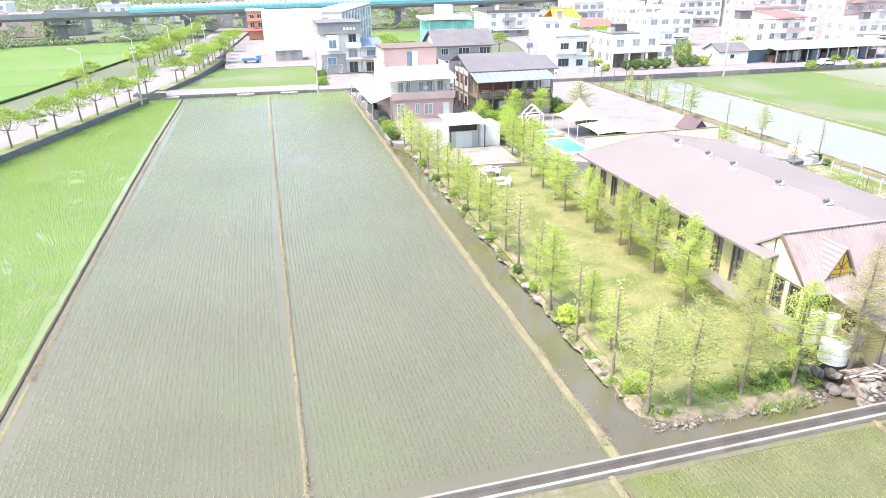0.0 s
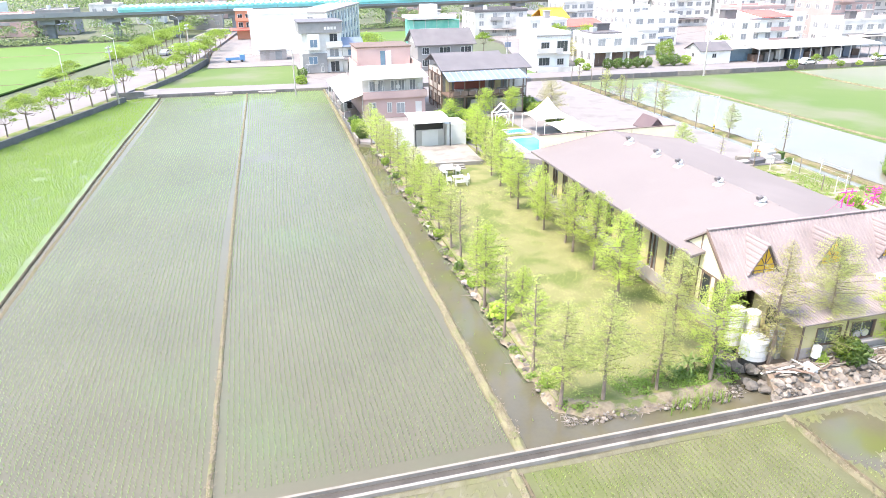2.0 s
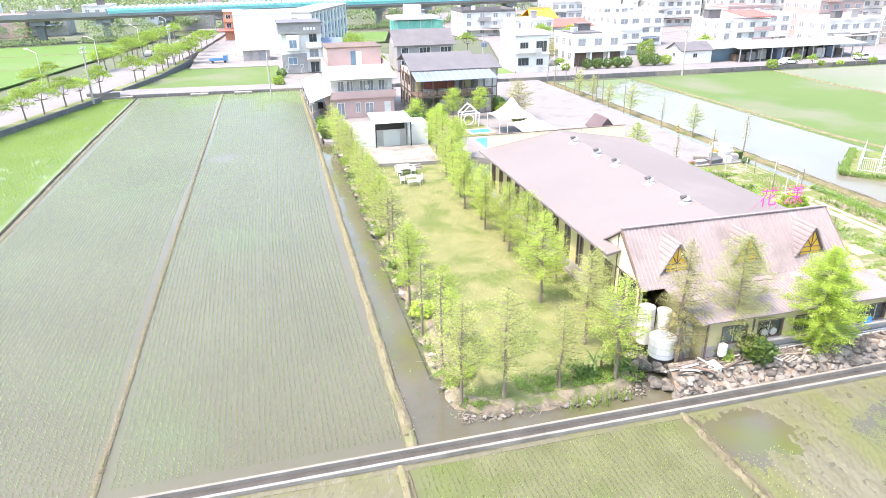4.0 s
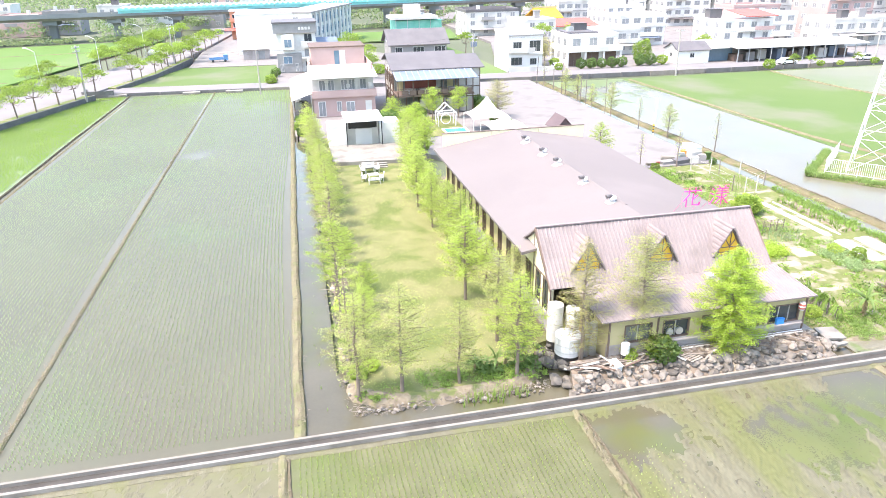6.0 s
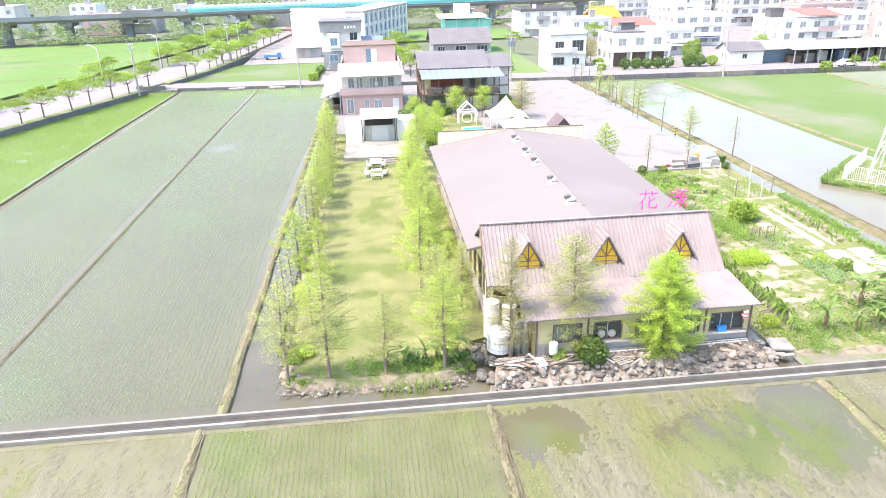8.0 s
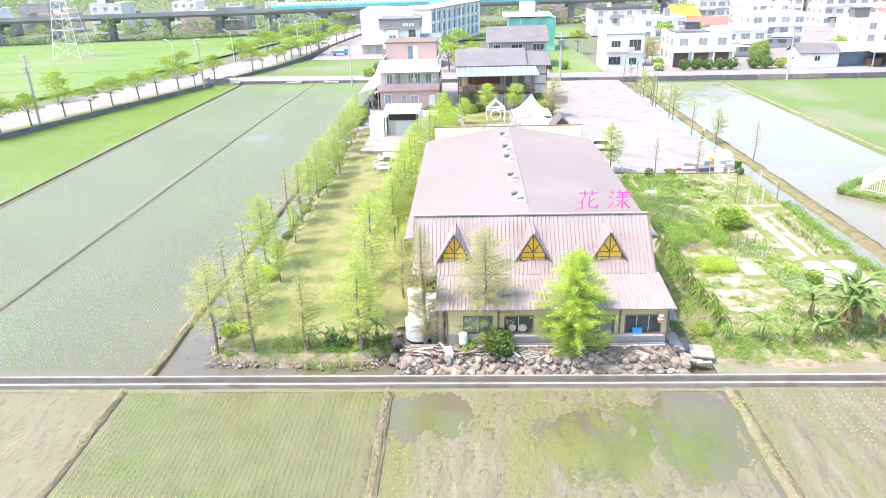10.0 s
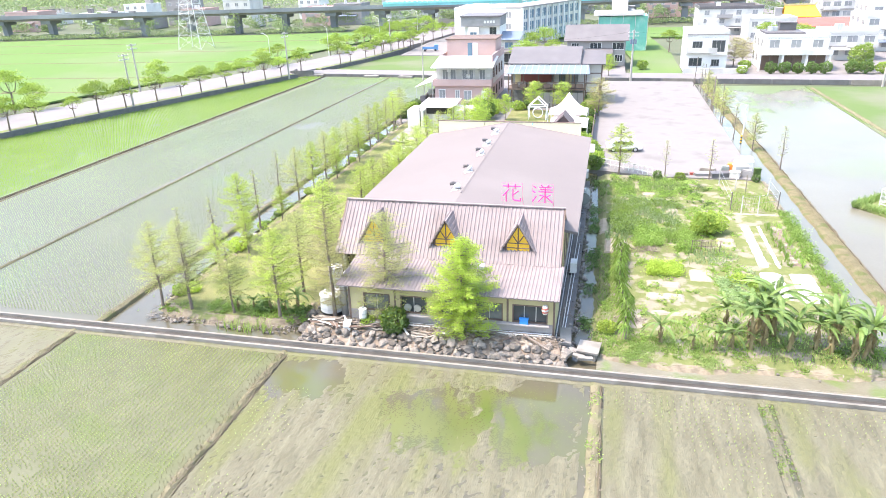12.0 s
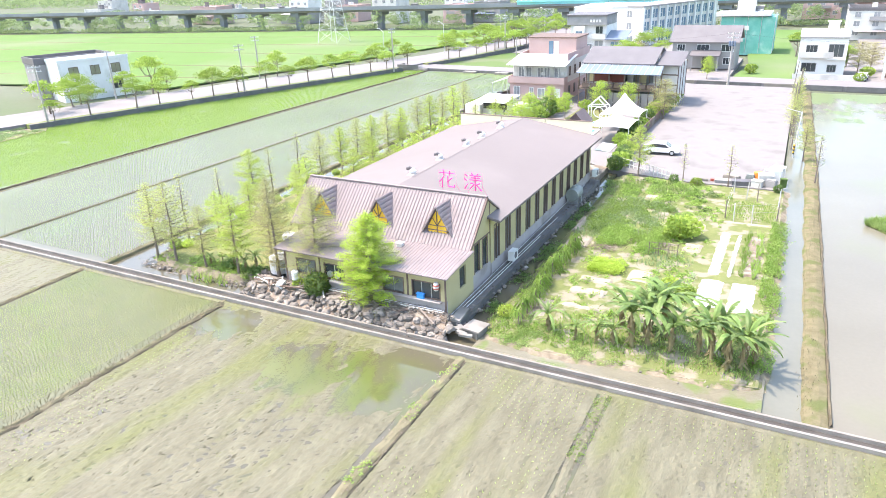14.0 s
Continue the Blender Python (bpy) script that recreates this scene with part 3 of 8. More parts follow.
poly_sheet("garden_mud", [(50.0, 23.95), (66.8, 23.95), (66.8, 28), (50.0, 28)], 0.0, "wet_mud", "wet mud strip between channel and garden", "mud")
poly_sheet("hall_plot", [(31.8, 25.6), (47.8, 25.6), (47.8, 66.5), (31.8, 66.5)], 0.55, "dark_soil", "dark earth platform under the hall", "ground", 1.0)
poly_sheet("garden", [(50.2, 26.2), (52.0, 25.7), (54.2, 25.4), (56.5, 25.5), (58.5, 25.9), (61.0, 26.0), (63.2, 26.0), (65.0, 26.2), (66.5, 26.6), (66.2, 65), (49.9, 65)], 0.14, "garden_ground", "vegetable garden with grass and bare patches", "garden", 0.6)
poly_sheet("car_park", [(47.4, 66.5), (56, 64.5), (65.8, 64.5), (65.3, 129.4), (47.4, 129.8)], 0.25, "pale_lot", "wide pale gravel car park", "car park", 0.7)
poly_sheet("yard", [(17.6, 90), (47.4, 66.5), (47.4, 129.8), (17.3, 130.6)], 0.27, "pale_lot", "pale concrete yard round the houses", "yard", 0.7)
poly_sheet("town_ground", [(-6, 171), (14.5, 170), (15, 138.5), (53, 137.5), (53, 170), (22, 214), (-6, 260)], 0.22, "pale_lot", "pale paved ground round the houses", "ground", 0.7)
poly_sheet("town_ground_east", [(65, 135.2), (245, 134.5), (320, 330), (80, 330), (78, 200), (65, 150)], 0.24, "pale_lot", "pale paved ground of the town", "ground", 0.7)


# ---- the hall ----
hall = thing("banquet_hall", "long low hall with pinkish metal roof and cream walls", "building")
X0, X1, XR, ZE, ZR = 30.8, 48.25, 39.5, 5.25, 6.9
Y0, Y1 = 33.3, 61.0
slab_l = slab(bmesh.new(), [(X0, Y0, ZE), (XR, Y0, ZR), (XR, Y1, ZR - 0.15), (X0, Y1, ZE)], 0.18)
slab_r = slab(bmesh.new(), [(XR, Y0, ZR), (X1, Y0, ZE), (X1, Y1, ZE), (XR, Y1, ZR - 0.15)], 0.18)
part("roof", slab_l, "roof_pink", hall)
part("roof", slab_r, "roof_pink", hall)
part("ridge_cap", solid(bmesh.new(), [(XR - 0.14, 36, ZR - 0.03), (XR + 0.14, 36, ZR - 0.03), (XR, 36, ZR + 0.035)], [(XR - 0.14, Y1, ZR - 0.18), (XR + 0.14, Y1, ZR - 0.18), (XR, Y1, ZR - 0.115)]), "roof_pink", hall)


def hall_side(x, out):
    """One long wall: solid base, pilasters and lintel round real window openings; x is the outer face."""
    t = 0.25 * -out
    xa, xb = sorted((x, x + t))
    part("wall_base", boxes((xa - 0.03, 33.8, 0.4, xb + 0.03, 60.5, 1.55)), "plinth", hall)
    rows = [(xa, 33.8, 4.45, xb, 60.5, 5.2)]
    n, w = 12, 26.7 / 12
    for i in range(n + 1):
        c = 33.8 + w * i
        rows.append((xa, max(33.8, c - 0.62), 1.55, xb, min(60.5, c + 0.62), 4.45))
    part("wall", boxes(*rows), "cream", hall)
    for i in range(n):
        c = 33.8 + w * (i + 0.5)
        win = part("window", boxes((xa + 0.12, c - 0.56, 1.55, xb - 0.1, c + 0.56, 4.45)), "kitchen_glass", hall)
        part("frame", boxes((xa - 0.02, c - 0.57, 1.55, xb + 0.02, c - 0.47, 4.45), (xa - 0.02, c + 0.47, 1.55, xb + 0.02, c + 0.57, 4.45), (xa - 0.02, c - 0.47, 4.35, xb + 0.02, c + 0.47, 4.45), (xa - 0.02, c - 0.04, 1.55, xb + 0.02, c + 0.04, 4.35)), "brown_wood", win)


hall_side(31.9, -1)
hall_side(47.3, 1)
part("back_wall", boxes((32.15, 60.25, 0.4, 47.05, 60.5, 5.4)), "cream", hall)
for i in range(3):
    w = 15.5 / 3
    part("parapet_panel", boxes((31.7 + w * i + 0.04, 60.95, 4.6, 31.7 + w * (i + 1) - 0.04, 61.15, 6.75)), "pale_cream", hall, "pale cream board panel")
part("parapet_cap", boxes((31.64, 60.92, 6.75, 47.21, 61.18, 6.81)), "brown_wood", hall, "dark brown capping")


def ribbed(quad, pitch, h, t=0.1):
    """Corrugated sheet on a quad given as eave-left, eave-right, top-right, top-left."""
    a, b, c, d = [Vector(p) for p in quad]
    n = max(2, int((b - a).length / pitch))
    vs, fs = [], []
    prof = ((0, 0), (0.25, 0), (0.38, 1), (0.62, 1), (0.75, 0))
    us = [(i + u, v) for i in range(n) for u, v in prof] + [(n, 0)]
    nrm = (b - a).cross(d - a).normalized()
    for u, v in us:
        k = u / n
        lo, hi = a.lerp(b, k) + nrm * (h * v), d.lerp(c, k) + nrm * (h * v)
        vs += [lo, hi, lo - nrm * t, hi - nrm * t]
    for i in range(len(us) - 1):
        p, q = 4 * i, 4 * i + 4
        fs += [(p, q, q + 1, p + 1), (p + 2, p + 3, q + 3, q + 2), (p, p + 2, q + 2, q), (p + 1, q + 1, q + 3, p + 3)]
    m = len(us) * 4 - 4
    fs += [(0, 1, 3, 2), (m, m + 2, m + 3, m + 1)]
    return ([tuple(v) for v in vs], fs)


GX0, GX1, GY, GZ = 31.6, 47.35, 33.15, 6.97
part("gable_roof", ribbed([(GX0, 30.0, 4.0), (GX1, 30.0, 4.0), (GX1, GY, GZ), (GX0, GY, GZ)], 0.27, 0.045), "roof_rib", hall, "ribbed mauve metal roof")
part("gable_roof", ribbed([(GX1, 36.2, 4.9), (GX0, 36.2, 4.9), (GX0, GY, GZ), (GX1, GY, GZ)], 0.27, 0.045), "roof_rib", hall)
part("gable_ridge", boxes((GX0, GY - 0.12, GZ + 0.02, GX1, GY + 0.12, GZ + 0.1)), "roof_rib", hall)
for x in (31.85, 47.0):
    xo = x - 0.02 if x < 40 else x + 0.19
    # west end gets the paler cream: sunlight on it is put into the colour
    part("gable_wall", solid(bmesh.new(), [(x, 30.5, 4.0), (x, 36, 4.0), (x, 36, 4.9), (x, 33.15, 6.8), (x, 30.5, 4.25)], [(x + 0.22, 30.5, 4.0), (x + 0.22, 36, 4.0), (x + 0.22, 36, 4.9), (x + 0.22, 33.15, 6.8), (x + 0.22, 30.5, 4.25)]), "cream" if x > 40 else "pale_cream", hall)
    part("gable_base", boxes((x - 0.03, 30.5, 0.3, x + 0.25, 33.8, 1.75)), "plinth", hall)
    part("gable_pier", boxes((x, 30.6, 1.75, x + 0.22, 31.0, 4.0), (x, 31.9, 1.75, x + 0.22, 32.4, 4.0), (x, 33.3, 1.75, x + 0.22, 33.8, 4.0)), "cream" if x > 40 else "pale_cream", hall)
    for ya, yb in ((31.0, 31.9), (32.4, 33.3)):
        win = part("window", boxes((x + 0.09, ya, 1.75, x + 0.13, yb, 4.0)), "glass", hall)
        part("frame", boxes((xo, ya - 0.06, 1.7, xo + 0.05, ya + 0.04, 4.05), (xo, yb - 0.04, 1.7, xo + 0.05, yb + 0.06, 4.05), (xo, ya + 0.04, 3.97, xo + 0.05, yb - 0.04, 4.05)), "brown_wood", win)
    for y0, z0, y1, z1 in ((30.55, 1.7, 30.67, 4.2), (33.72, 1.7, 33.84, 6.6), (30.7, 4.05, 33.7, 4.15)):
        part("timber_strip", boxes((xo, y0, z0, xo + 0.05, y1, z1)), "brown_wood", hall)
for xa in (GX0 - 0.04, GX1 - 0.06):
    part("barge_board", solid(bmesh.new(), [(xa, 30.0, 3.72), (xa + 0.1, 30.0, 3.72), (xa + 0.1, GY, GZ - 0.25), (xa, GY, GZ - 0.25)], [(xa, 30.0, 3.98), (xa + 0.1, 30.0, 3.98), (xa + 0.1, GY, GZ + 0.05), (xa, GY, GZ + 0.05)]), "brown_wood", hall)
part("porch_roof", ribbed([(33.2, 25.85, 3.62), (47.6, 25.85, 3.62), (47.6, 30.15, 4.0), (33.2, 30.15, 4.0)], 0.24, 0.035, 0.08), "roof_rib", hall, "shallow ribbed porch roof")


def dormer(c):
    d = new("dormer")
    d.parent = hall
    d.location = (c, 30.75, 4.55)
    w, h, dep = 0.95, 1.95, 2.4
    for s in (-1, 1):
        out = 1.22
        q = [(s * out * w, -0.18, 0.1), (0, -0.18, h + 0.12), (0, dep, h + 0.12), (s * out * w, dep * 0.42, 0.1)]
        part("dormer_roof", ribbed(q if s > 0 else [q[3], q[2], q[1], q[0]], 0.3, 0.03, 0.1), "roof_rib", d, "mauve ribbed dormer roof") if s > 0 else part("dormer_roof", ribbed([q[1], q[0], q[3], q[2]], 0.3, 0.03, 0.1), "roof_rib", d)
    part("dormer_face", solid(bmesh.new(), [(-0.78, 0, 0), (0.78, 0, 0), (0.78, 0, 0.5), (0, 0, h), (-0.78, 0, 0.5)], [(-0.78, 1.4, 0), (0.78, 1.4, 0), (0.78, 1.4, 0.5), (0, 1.4, h), (-0.78, 1.4, 0.5)]), "yellow", d, "yellow glazed triangular face")
    for a, b in (((-0.98, 0.3), (0, h)), ((0.98, 0.3), (0, h)), ((0, 0), (0, h)), ((-0.72, 0.7), (0.72, 0.7)), ((-0.8, 0.03), (0.8, 0.03)), ((-0.78, 0), (-0.78, 0.6)), ((0.78, 0), (0.78, 0.6)), ((0, 0.7), (-0.36, 1.25)), ((0, 0.7), (0.36, 1.25)), ((-0.78, 0.36), (0.78, 0.36))):
        part("glazing_bar", tube(bmesh.new(), (a[0], -0.03, a[1]), (b[0], -0.03, b[1]), 0.036, n=4), "brown_wood", d)
    part("sill", boxes((-0.84, -0.12, -0.1, 0.84, 0.05, -0.02)), "roof_dark", d)


for c in (34.35, 39.5, 44.45):
    dormer(c)

# front wall with wide window openings
part("front_base", boxes((33.9, 26.3, 0.5, 47.3, 26.55, 1.75)), "plinth", hall)
rows = [(33.9, 26.3, 3.0, 47.3, 26.55, 3.56)]
EDGES = [(33.9, 34.9), (36.7, 37.4), (39.2, 40.0), (41.7, 42.4), (44.1, 44.7), (46.9, 47.3)]
for a, b in EDGES:
    rows.append((a, 26.3, 1.75, b, 26.55, 3.0))
part("front_wall", boxes(*rows), "cream", hall)
for (_, a), (b, _) in zip(EDGES, EDGES[1:]):
    win = part("window", boxes((a, 26.42, 1.75, b, 26.46, 3.0)), "glass" if a in (37.4, 44.7) else "kitchen_glass", hall)
    for k in range(1, 3 if b - a > 2 else 2):
        part("mullion", boxes((a + (b - a) * k / (3 if b - a > 2 else 2) - 0.025, 26.38, 1.82, a + (b - a) * k / (3 if b - a > 2 else 2) + 0.025, 26.48, 2.93)), "steel", win)
    part("frame", boxes((a, 26.27, 1.75, a + 0.07, 26.5, 3.0), (b - 0.07, 26.27, 1.75, b, 26.5, 3.0), (a + 0.07, 26.27, 2.93, b - 0.07, 26.5, 3.0), (a + 0.07, 26.27, 1.75, b - 0.07, 26.5, 1.82)), "brown_wood", win)
for x, nm in ((33.9, "side_wall"), (47.05, "side_wall")):
    part(nm, boxes((x, 26.55, 0.5, x + 0.25, 30.6, 1.75), (x, 26.55, 1.75, x + 0.25, 28.4, 3.55), (x, 29.4, 1.75, x + 0.25, 30.6, 3.8), (x, 28.4, 3.3, x + 0.25, 29.4, 3.7)), "cream", hall)
    part("window", boxes((x + 0.1, 28.4, 1.75, x + 0.14, 29.4, 3.3)), "glass", hall)


for x in (33.86, 37.0, 44.34, 47.22):
    part("timber_strip", boxes((x, 26.26, 0.6 if x in (33.86, 47.22) else 1.75, x + 0.12, 26.31, 3.5)), "brown_wood", hall)
for x in (37.9, 38.55):
    part("exhaust_fan", tube(bmesh.new(), (x, 26.25, 2.15), (x, 26.37, 2.15), 0.24, 0.24, 16), "steel", hall, "round steel exhaust fan")
part("exhaust_box", boxes((42.0, 29.0, 3.72, 42.4, 29.4, 4.15), (41.95, 28.95, 4.15, 42.45, 29.45, 4.2)), "white", hall, "small white exhaust box on the porch roof")


def roof_vent(x, y, z):
    v = thing("roof_vent", "curved grey metal roof vent on a pale flashing", "vent", (x, y, z), R.uniform(-25, 25), "vents on the hall roof")
    part("flashing", solid(bmesh.new(), [(-0.5, -0.4, -0.3), (0.45, -0.4, -0.3), (0.45, 0.4, -0.3), (-0.5, 0.4, -0.3)], [(-0.3, -0.24, 0.02), (0.26, -0.24, 0.02), (0.26, 0.24, 0.02), (-0.3, 0.24, 0.02)]), "off_white", v, "pale flashing")
    part("cowl_ball", lump(random.Random(int(y)), 0.26, 0.85, 2, 0.06), "galv", v, "round slatted cowl").location = (0.05, 0, 0.25)
    bm = tube(bmesh.new(), (0.05, 0, 0.3), (-0.2, 0, 0.46), 0.15, 0.14, 10)
    tube(bm, (-0.2, 0, 0.46), (-0.48, 0, 0.4), 0.14, 0.16, 10)
    part("spout", bm, "grey_roof", v, "dark grey bent spout")


for y in (37.1, 42.0, 47.5, 51.0, 55.8):
    roof_vent(38.9, y, 6.82)


# ---- buildings ----
def window(parent, x, y, z, w, h, face="s", glass="glass", casing="off_white", bars=1):
    """A window standing 5 cm proud on a face; face s looks to -y, e to +x, w to -x."""
    rz = {"s": 0, "e": 90, "w": -90}[face]
    g = part("window", boxes((-w / 2, -0.03, 0, w / 2, 0.12, h)), glass, parent)
    g.matrix_basis = pose(x, y, z, 0, 0, rz)
    t = 0.09
    rows = [(-w / 2 - t, -0.07, -t, w / 2 + t, 0.1, 0), (-w / 2 - t, -0.07, h, w / 2 + t, 0.1, h + t), (-w / 2 - t, -0.07, 0, -w / 2, 0.1, h), (w / 2, -0.07, 0, w / 2 + t, 0.1, h)]
    for k in range(bars):
        c = -w / 2 + w * (k + 1) / (bars + 1)
        rows.append((c - 0.03, -0.06, 0, c + 0.03, 0.1, h))
    part("frame", boxes(*rows), casing, g)
    return g


def block(name, label, x0, x1, y0, y1, z0, z1, mat, floors=2, cols=3, wins=True, parapet=0.5, side=None, glass="town_glass", roofmat=None, ww=1.4, wh=1.3, cat="house", group="", bands=None):
    """A flat-roofed building with parapet, storey bands and single windows."""
    e = thing(name, label, cat, ((x0 + x1) / 2, y0, z0), 0, group)
    hw, d, h = (x1 - x0) / 2, y1 - y0, z1 - z0
    part("wall", boxes((-hw, 0, -0.6, hw, d, h)), mat, e)
    t = 0.2
    part("parapet", boxes((-hw - 0.1, -0.1, h, hw + 0.1, t, h + parapet), (-hw - 0.1, d - t, h, hw + 0.1, d + 0.1, h + parapet), (-hw - 0.1, t, h, -hw + t, d - t, h + parapet), (hw - t, t, h, hw + 0.1, d - t, h + parapet)), roofmat or mat, e)
    fh = h / floors
    if bands:
        for k in range(1, floors):
            part("band", boxes((-hw - 0.12, -0.15, k * fh - 0.15, hw + 0.12, 0.0, k * fh + 0.15)), bands, e)
    rnd = random.Random(int(x0 * 13 + y0 * 7))
    if cat != "warehouse" and hw > 3:
        for k in range(rnd.randint(1, 3)):
            cx, cy, s = rnd.uniform(-hw * 0.7, hw * 0.6), rnd.uniform(d * 0.3, d * 0.8), rnd.uniform(0.8, 1.8)
            if rnd.random() < 0.5:
                part("roof_tank", tube(bmesh.new(), (cx, cy, h - 0.1), (cx, cy, h + 1.6), 0.7, 0.7, 10), "steel", e)
            else:
                part("roof_shed", boxes((cx - s, cy - s * 0.7, h - 0.05, cx + s, cy + s * 0.7, h + 2.2), (cx - s - 0.2, cy - s * 0.7 - 0.3, h + 2.2, cx + s + 0.2, cy + s * 0.7 + 0.2, h + 2.32)), rnd.choice(("grey_wall", "off_white", "grey_roof")), e)
        if floors > 1:
            for k in range(1, floors):
                a0 = rnd.uniform(-hw, 0)
                a1 = min(hw, a0 + rnd.uniform(3, 7))
                part("balcony", boxes((a0, -1.1, k * fh - 0.1, a1, 0, k * fh + 0.05), (a0, -1.1, k * fh + 0.05, a1, -1.0, k * fh + 0.95)), rnd.choice((mat, "grey_wall", "off_white")), e)
        if rnd.random() < 0.6 and name not in ("white_house", "netted_building", "grey_villa"):
            part("awning", slab(bmesh.new(), [(-hw * 0.8, -1.8, fh * 0.8), (hw * 0.7, -1.8, fh * 0.8), (hw * 0.7, 0, fh * 0.95), (-hw * 0.8, 0, fh * 0.95)], 0.08), rnd.choice(("grey_roof", "off_white", "blue_roof", "off_white", "grey_wall")), e)
    if wins:
        for k in range(floors):
            for c in range(cols):
                window(e, -hw + 2 * hw * (c + 0.5) / cols, 0, k * fh + fh * 0.32, ww, wh, "s", glass)
            if side:
                n = max(1, int(d / 3.5))
                for c in range(n):
                    window(e, hw if side == "e" else -hw, d * (c + 0.5) / n, k * fh + fh * 0.32, ww * 0.8, wh, side, glass)
    return e


def gable_roof(parent, x0, x1, y0, y1, ze, zr, mat, axis="x", over=0.4, t=0.15):
    """A pitched roof of two slabs; axis is the ridge's."""
    if axis == "x":
        ym = (y0 + y1) / 2
        part("roof", slab(bmesh.new(), [(x0 - over, y0 - over, ze - 0.1), (x1 + over, y0 - over, ze - 0.1), (x1 + over, ym, zr), (x0 - over, ym, zr)], t), mat, parent)
        part("roof", slab(bmesh.new(), [(x0 - over, ym, zr), (x1 + over, ym, zr), (x1 + over, y1 + over, ze - 0.1), (x0 - over, y1 + over, ze - 0.1)], t), mat, parent)
        for x in (x0, x1 - 0.2):
            part("gable", solid(bmesh.new(), [(x, y0, ze - 0.02), (x, y1, ze - 0.02), (x, ym, zr - t - 0.02)], [(x + 0.2, y0, ze - 0.02), (x + 0.2, y1, ze - 0.02), (x + 0.2, ym, zr - t - 0.02)]), "off_white", parent)
    else:
        xm = (x0 + x1) / 2
        part("roof", slab(bmesh.new(), [(x0 - over, y0 - over, ze - 0.1), (xm, y0 - over, zr), (xm, y1 + over, zr), (x0 - over, y1 + over, ze - 0.1)], t), mat, parent)
        part("roof", slab(bmesh.new(), [(xm, y0 - over, zr), (x1 + over, y0 - over, ze - 0.1), (x1 + over, y1 + over, ze - 0.1), (xm, y1 + over, zr)], t), mat, parent)
        for y in (y0, y1 - 0.2):
            part("gable", solid(bmesh.new(), [(x0, y, ze - 0.02), (x1, y, ze - 0.02), (xm, y, zr - t - 0.02)], [(x0, y + 0.2, ze - 0.02), (x1, y + 0.2, ze - 0.02), (xm, y + 0.2, zr - t - 0.02)]), "off_white", parent)


# pink three-storey house
ph = thing("pink_house", "three-storey house with pink tiles and white awning roof", "house", (25.4, 104.0, 0.3))
part("wall", boxes((-4.9, 0, 0, 4.9, 3.0, 3.1), (-4.9, 3.0, 0, 4.9, 15, 3.1)), "pink_tile", ph)
part("upper_wall", boxes((-4.9, 1.4, 3.1, 4.9, 15, 6.6)), "off_white", ph)
part("balcony", boxes((-5.1, -0.5, 3.1, 5.1, -0.3, 4.2), (-5.1, -0.3, 3.1, -4.9, 1.4, 4.2), (4.9, -0.3, 3.1, 5.1, 1.4, 4.2), (-5.1, -0.3, 3.0, 5.1, 1.4, 3.12)), "pink_tile", ph, "pink tiled balcony front")
part("awning_roof", slab(bmesh.new(), [(-5.3, -0.9, 6.2), (5.3, -0.9, 6.2), (5.3, 6.0, 7.3), (-5.3, 6.0, 7.3)], 0.1), "white", ph, "white sheet-metal awning roof")
part("side_wall", boxes((-4.9, 6, 6.6, -4.7, 15, 7.6)), "pink_tile", ph)
part("side_wall", boxes((4.7, 2, 6.6, 4.9, 15, 7.9)), "pink_tile", ph)
part("roof_room", boxes((-4.4, 8, 6.6, 4.4, 14.9, 9.8)), "pink_tile", ph, "pink rooftop storey")
part("roof_cap", boxes((-4.6, 7.8, 9.8, 4.6, 15.1, 10.0)), "brown_wood", ph)
part("roof_door", boxes((-0.6, 7.93, 6.9, 0.2, 8.05, 9.3)), "blue_glass", ph, "blue door")
part("roof_door", boxes((0.3, 7.93, 6.9, 1.2, 8.05, 9.3)), "white", ph)
for x, w, z, h in ((-3.6, 1.0, 0.2, 2.2), (-0.9, 0.6, 0.9, 1.4), (0.9, 1.2, 0.7, 1.5)):
    window(ph, x, 0, z, w, h, "s", "town_glass", "white")
part("door", boxes((3.3, -0.05, 0.05, 4.3, 0.05, 2.3)), "white", ph, "white panelled door")
for x in (-3.3, -1.9, 0.2, 1.4, 3.2):
    window(ph, x, 1.4, 4.0, 0.9, 1.5, "s", "town_glass", "white")
for y in (3, 6, 9, 12):
    window(ph, 4.9, y, 1.0, 0.8, 1.4, "e", "glass", "brown_wood")
    window(ph, 4.9, y, 4.2, 0.8, 1.4, "e", "glass", "brown_wood")
for x, z in ((-2.6, 5.2), (0.8, 4.3), (2.3, 5.3), (4.3, 4.4)):
    ac = part("wall_unit", boxes((x - 0.3, 0.98, z, x + 0.3, 1.395, z + 0.5)), "white", ph, "white air-conditioning box")
for x in (-4.0, -2.0, 0.0, 2.0, 4.0):
    part("balcony_post", boxes((x - 0.05, -0.45, 4.2, x + 0.05, -0.35, 6.2)), "off_white", ph)
lean = thing("lean_to", "open white-roofed lean-to on steel posts", "shelter", (18.6, 105, 0.3))
part("roof", slab(bmesh.new(), [(-1.5, -1.5, 2.9), (1.85, -1.5, 4.0), (1.85, 21, 4.0), (-1.5, 21, 2.9)], 0.08), "white", lean)
for x, y in ((-1.3, -1.3), (-1.3, 4.0), (-1.3, 9.5), (-1.3, 15), (-1.3, 20.6), (1.6, -1.3)):
    part("post", tube(bmesh.new(), (x, y, -0.3), (x, y, 2.9 if x < 0 else 3.8), 0.06), "steel", lean)
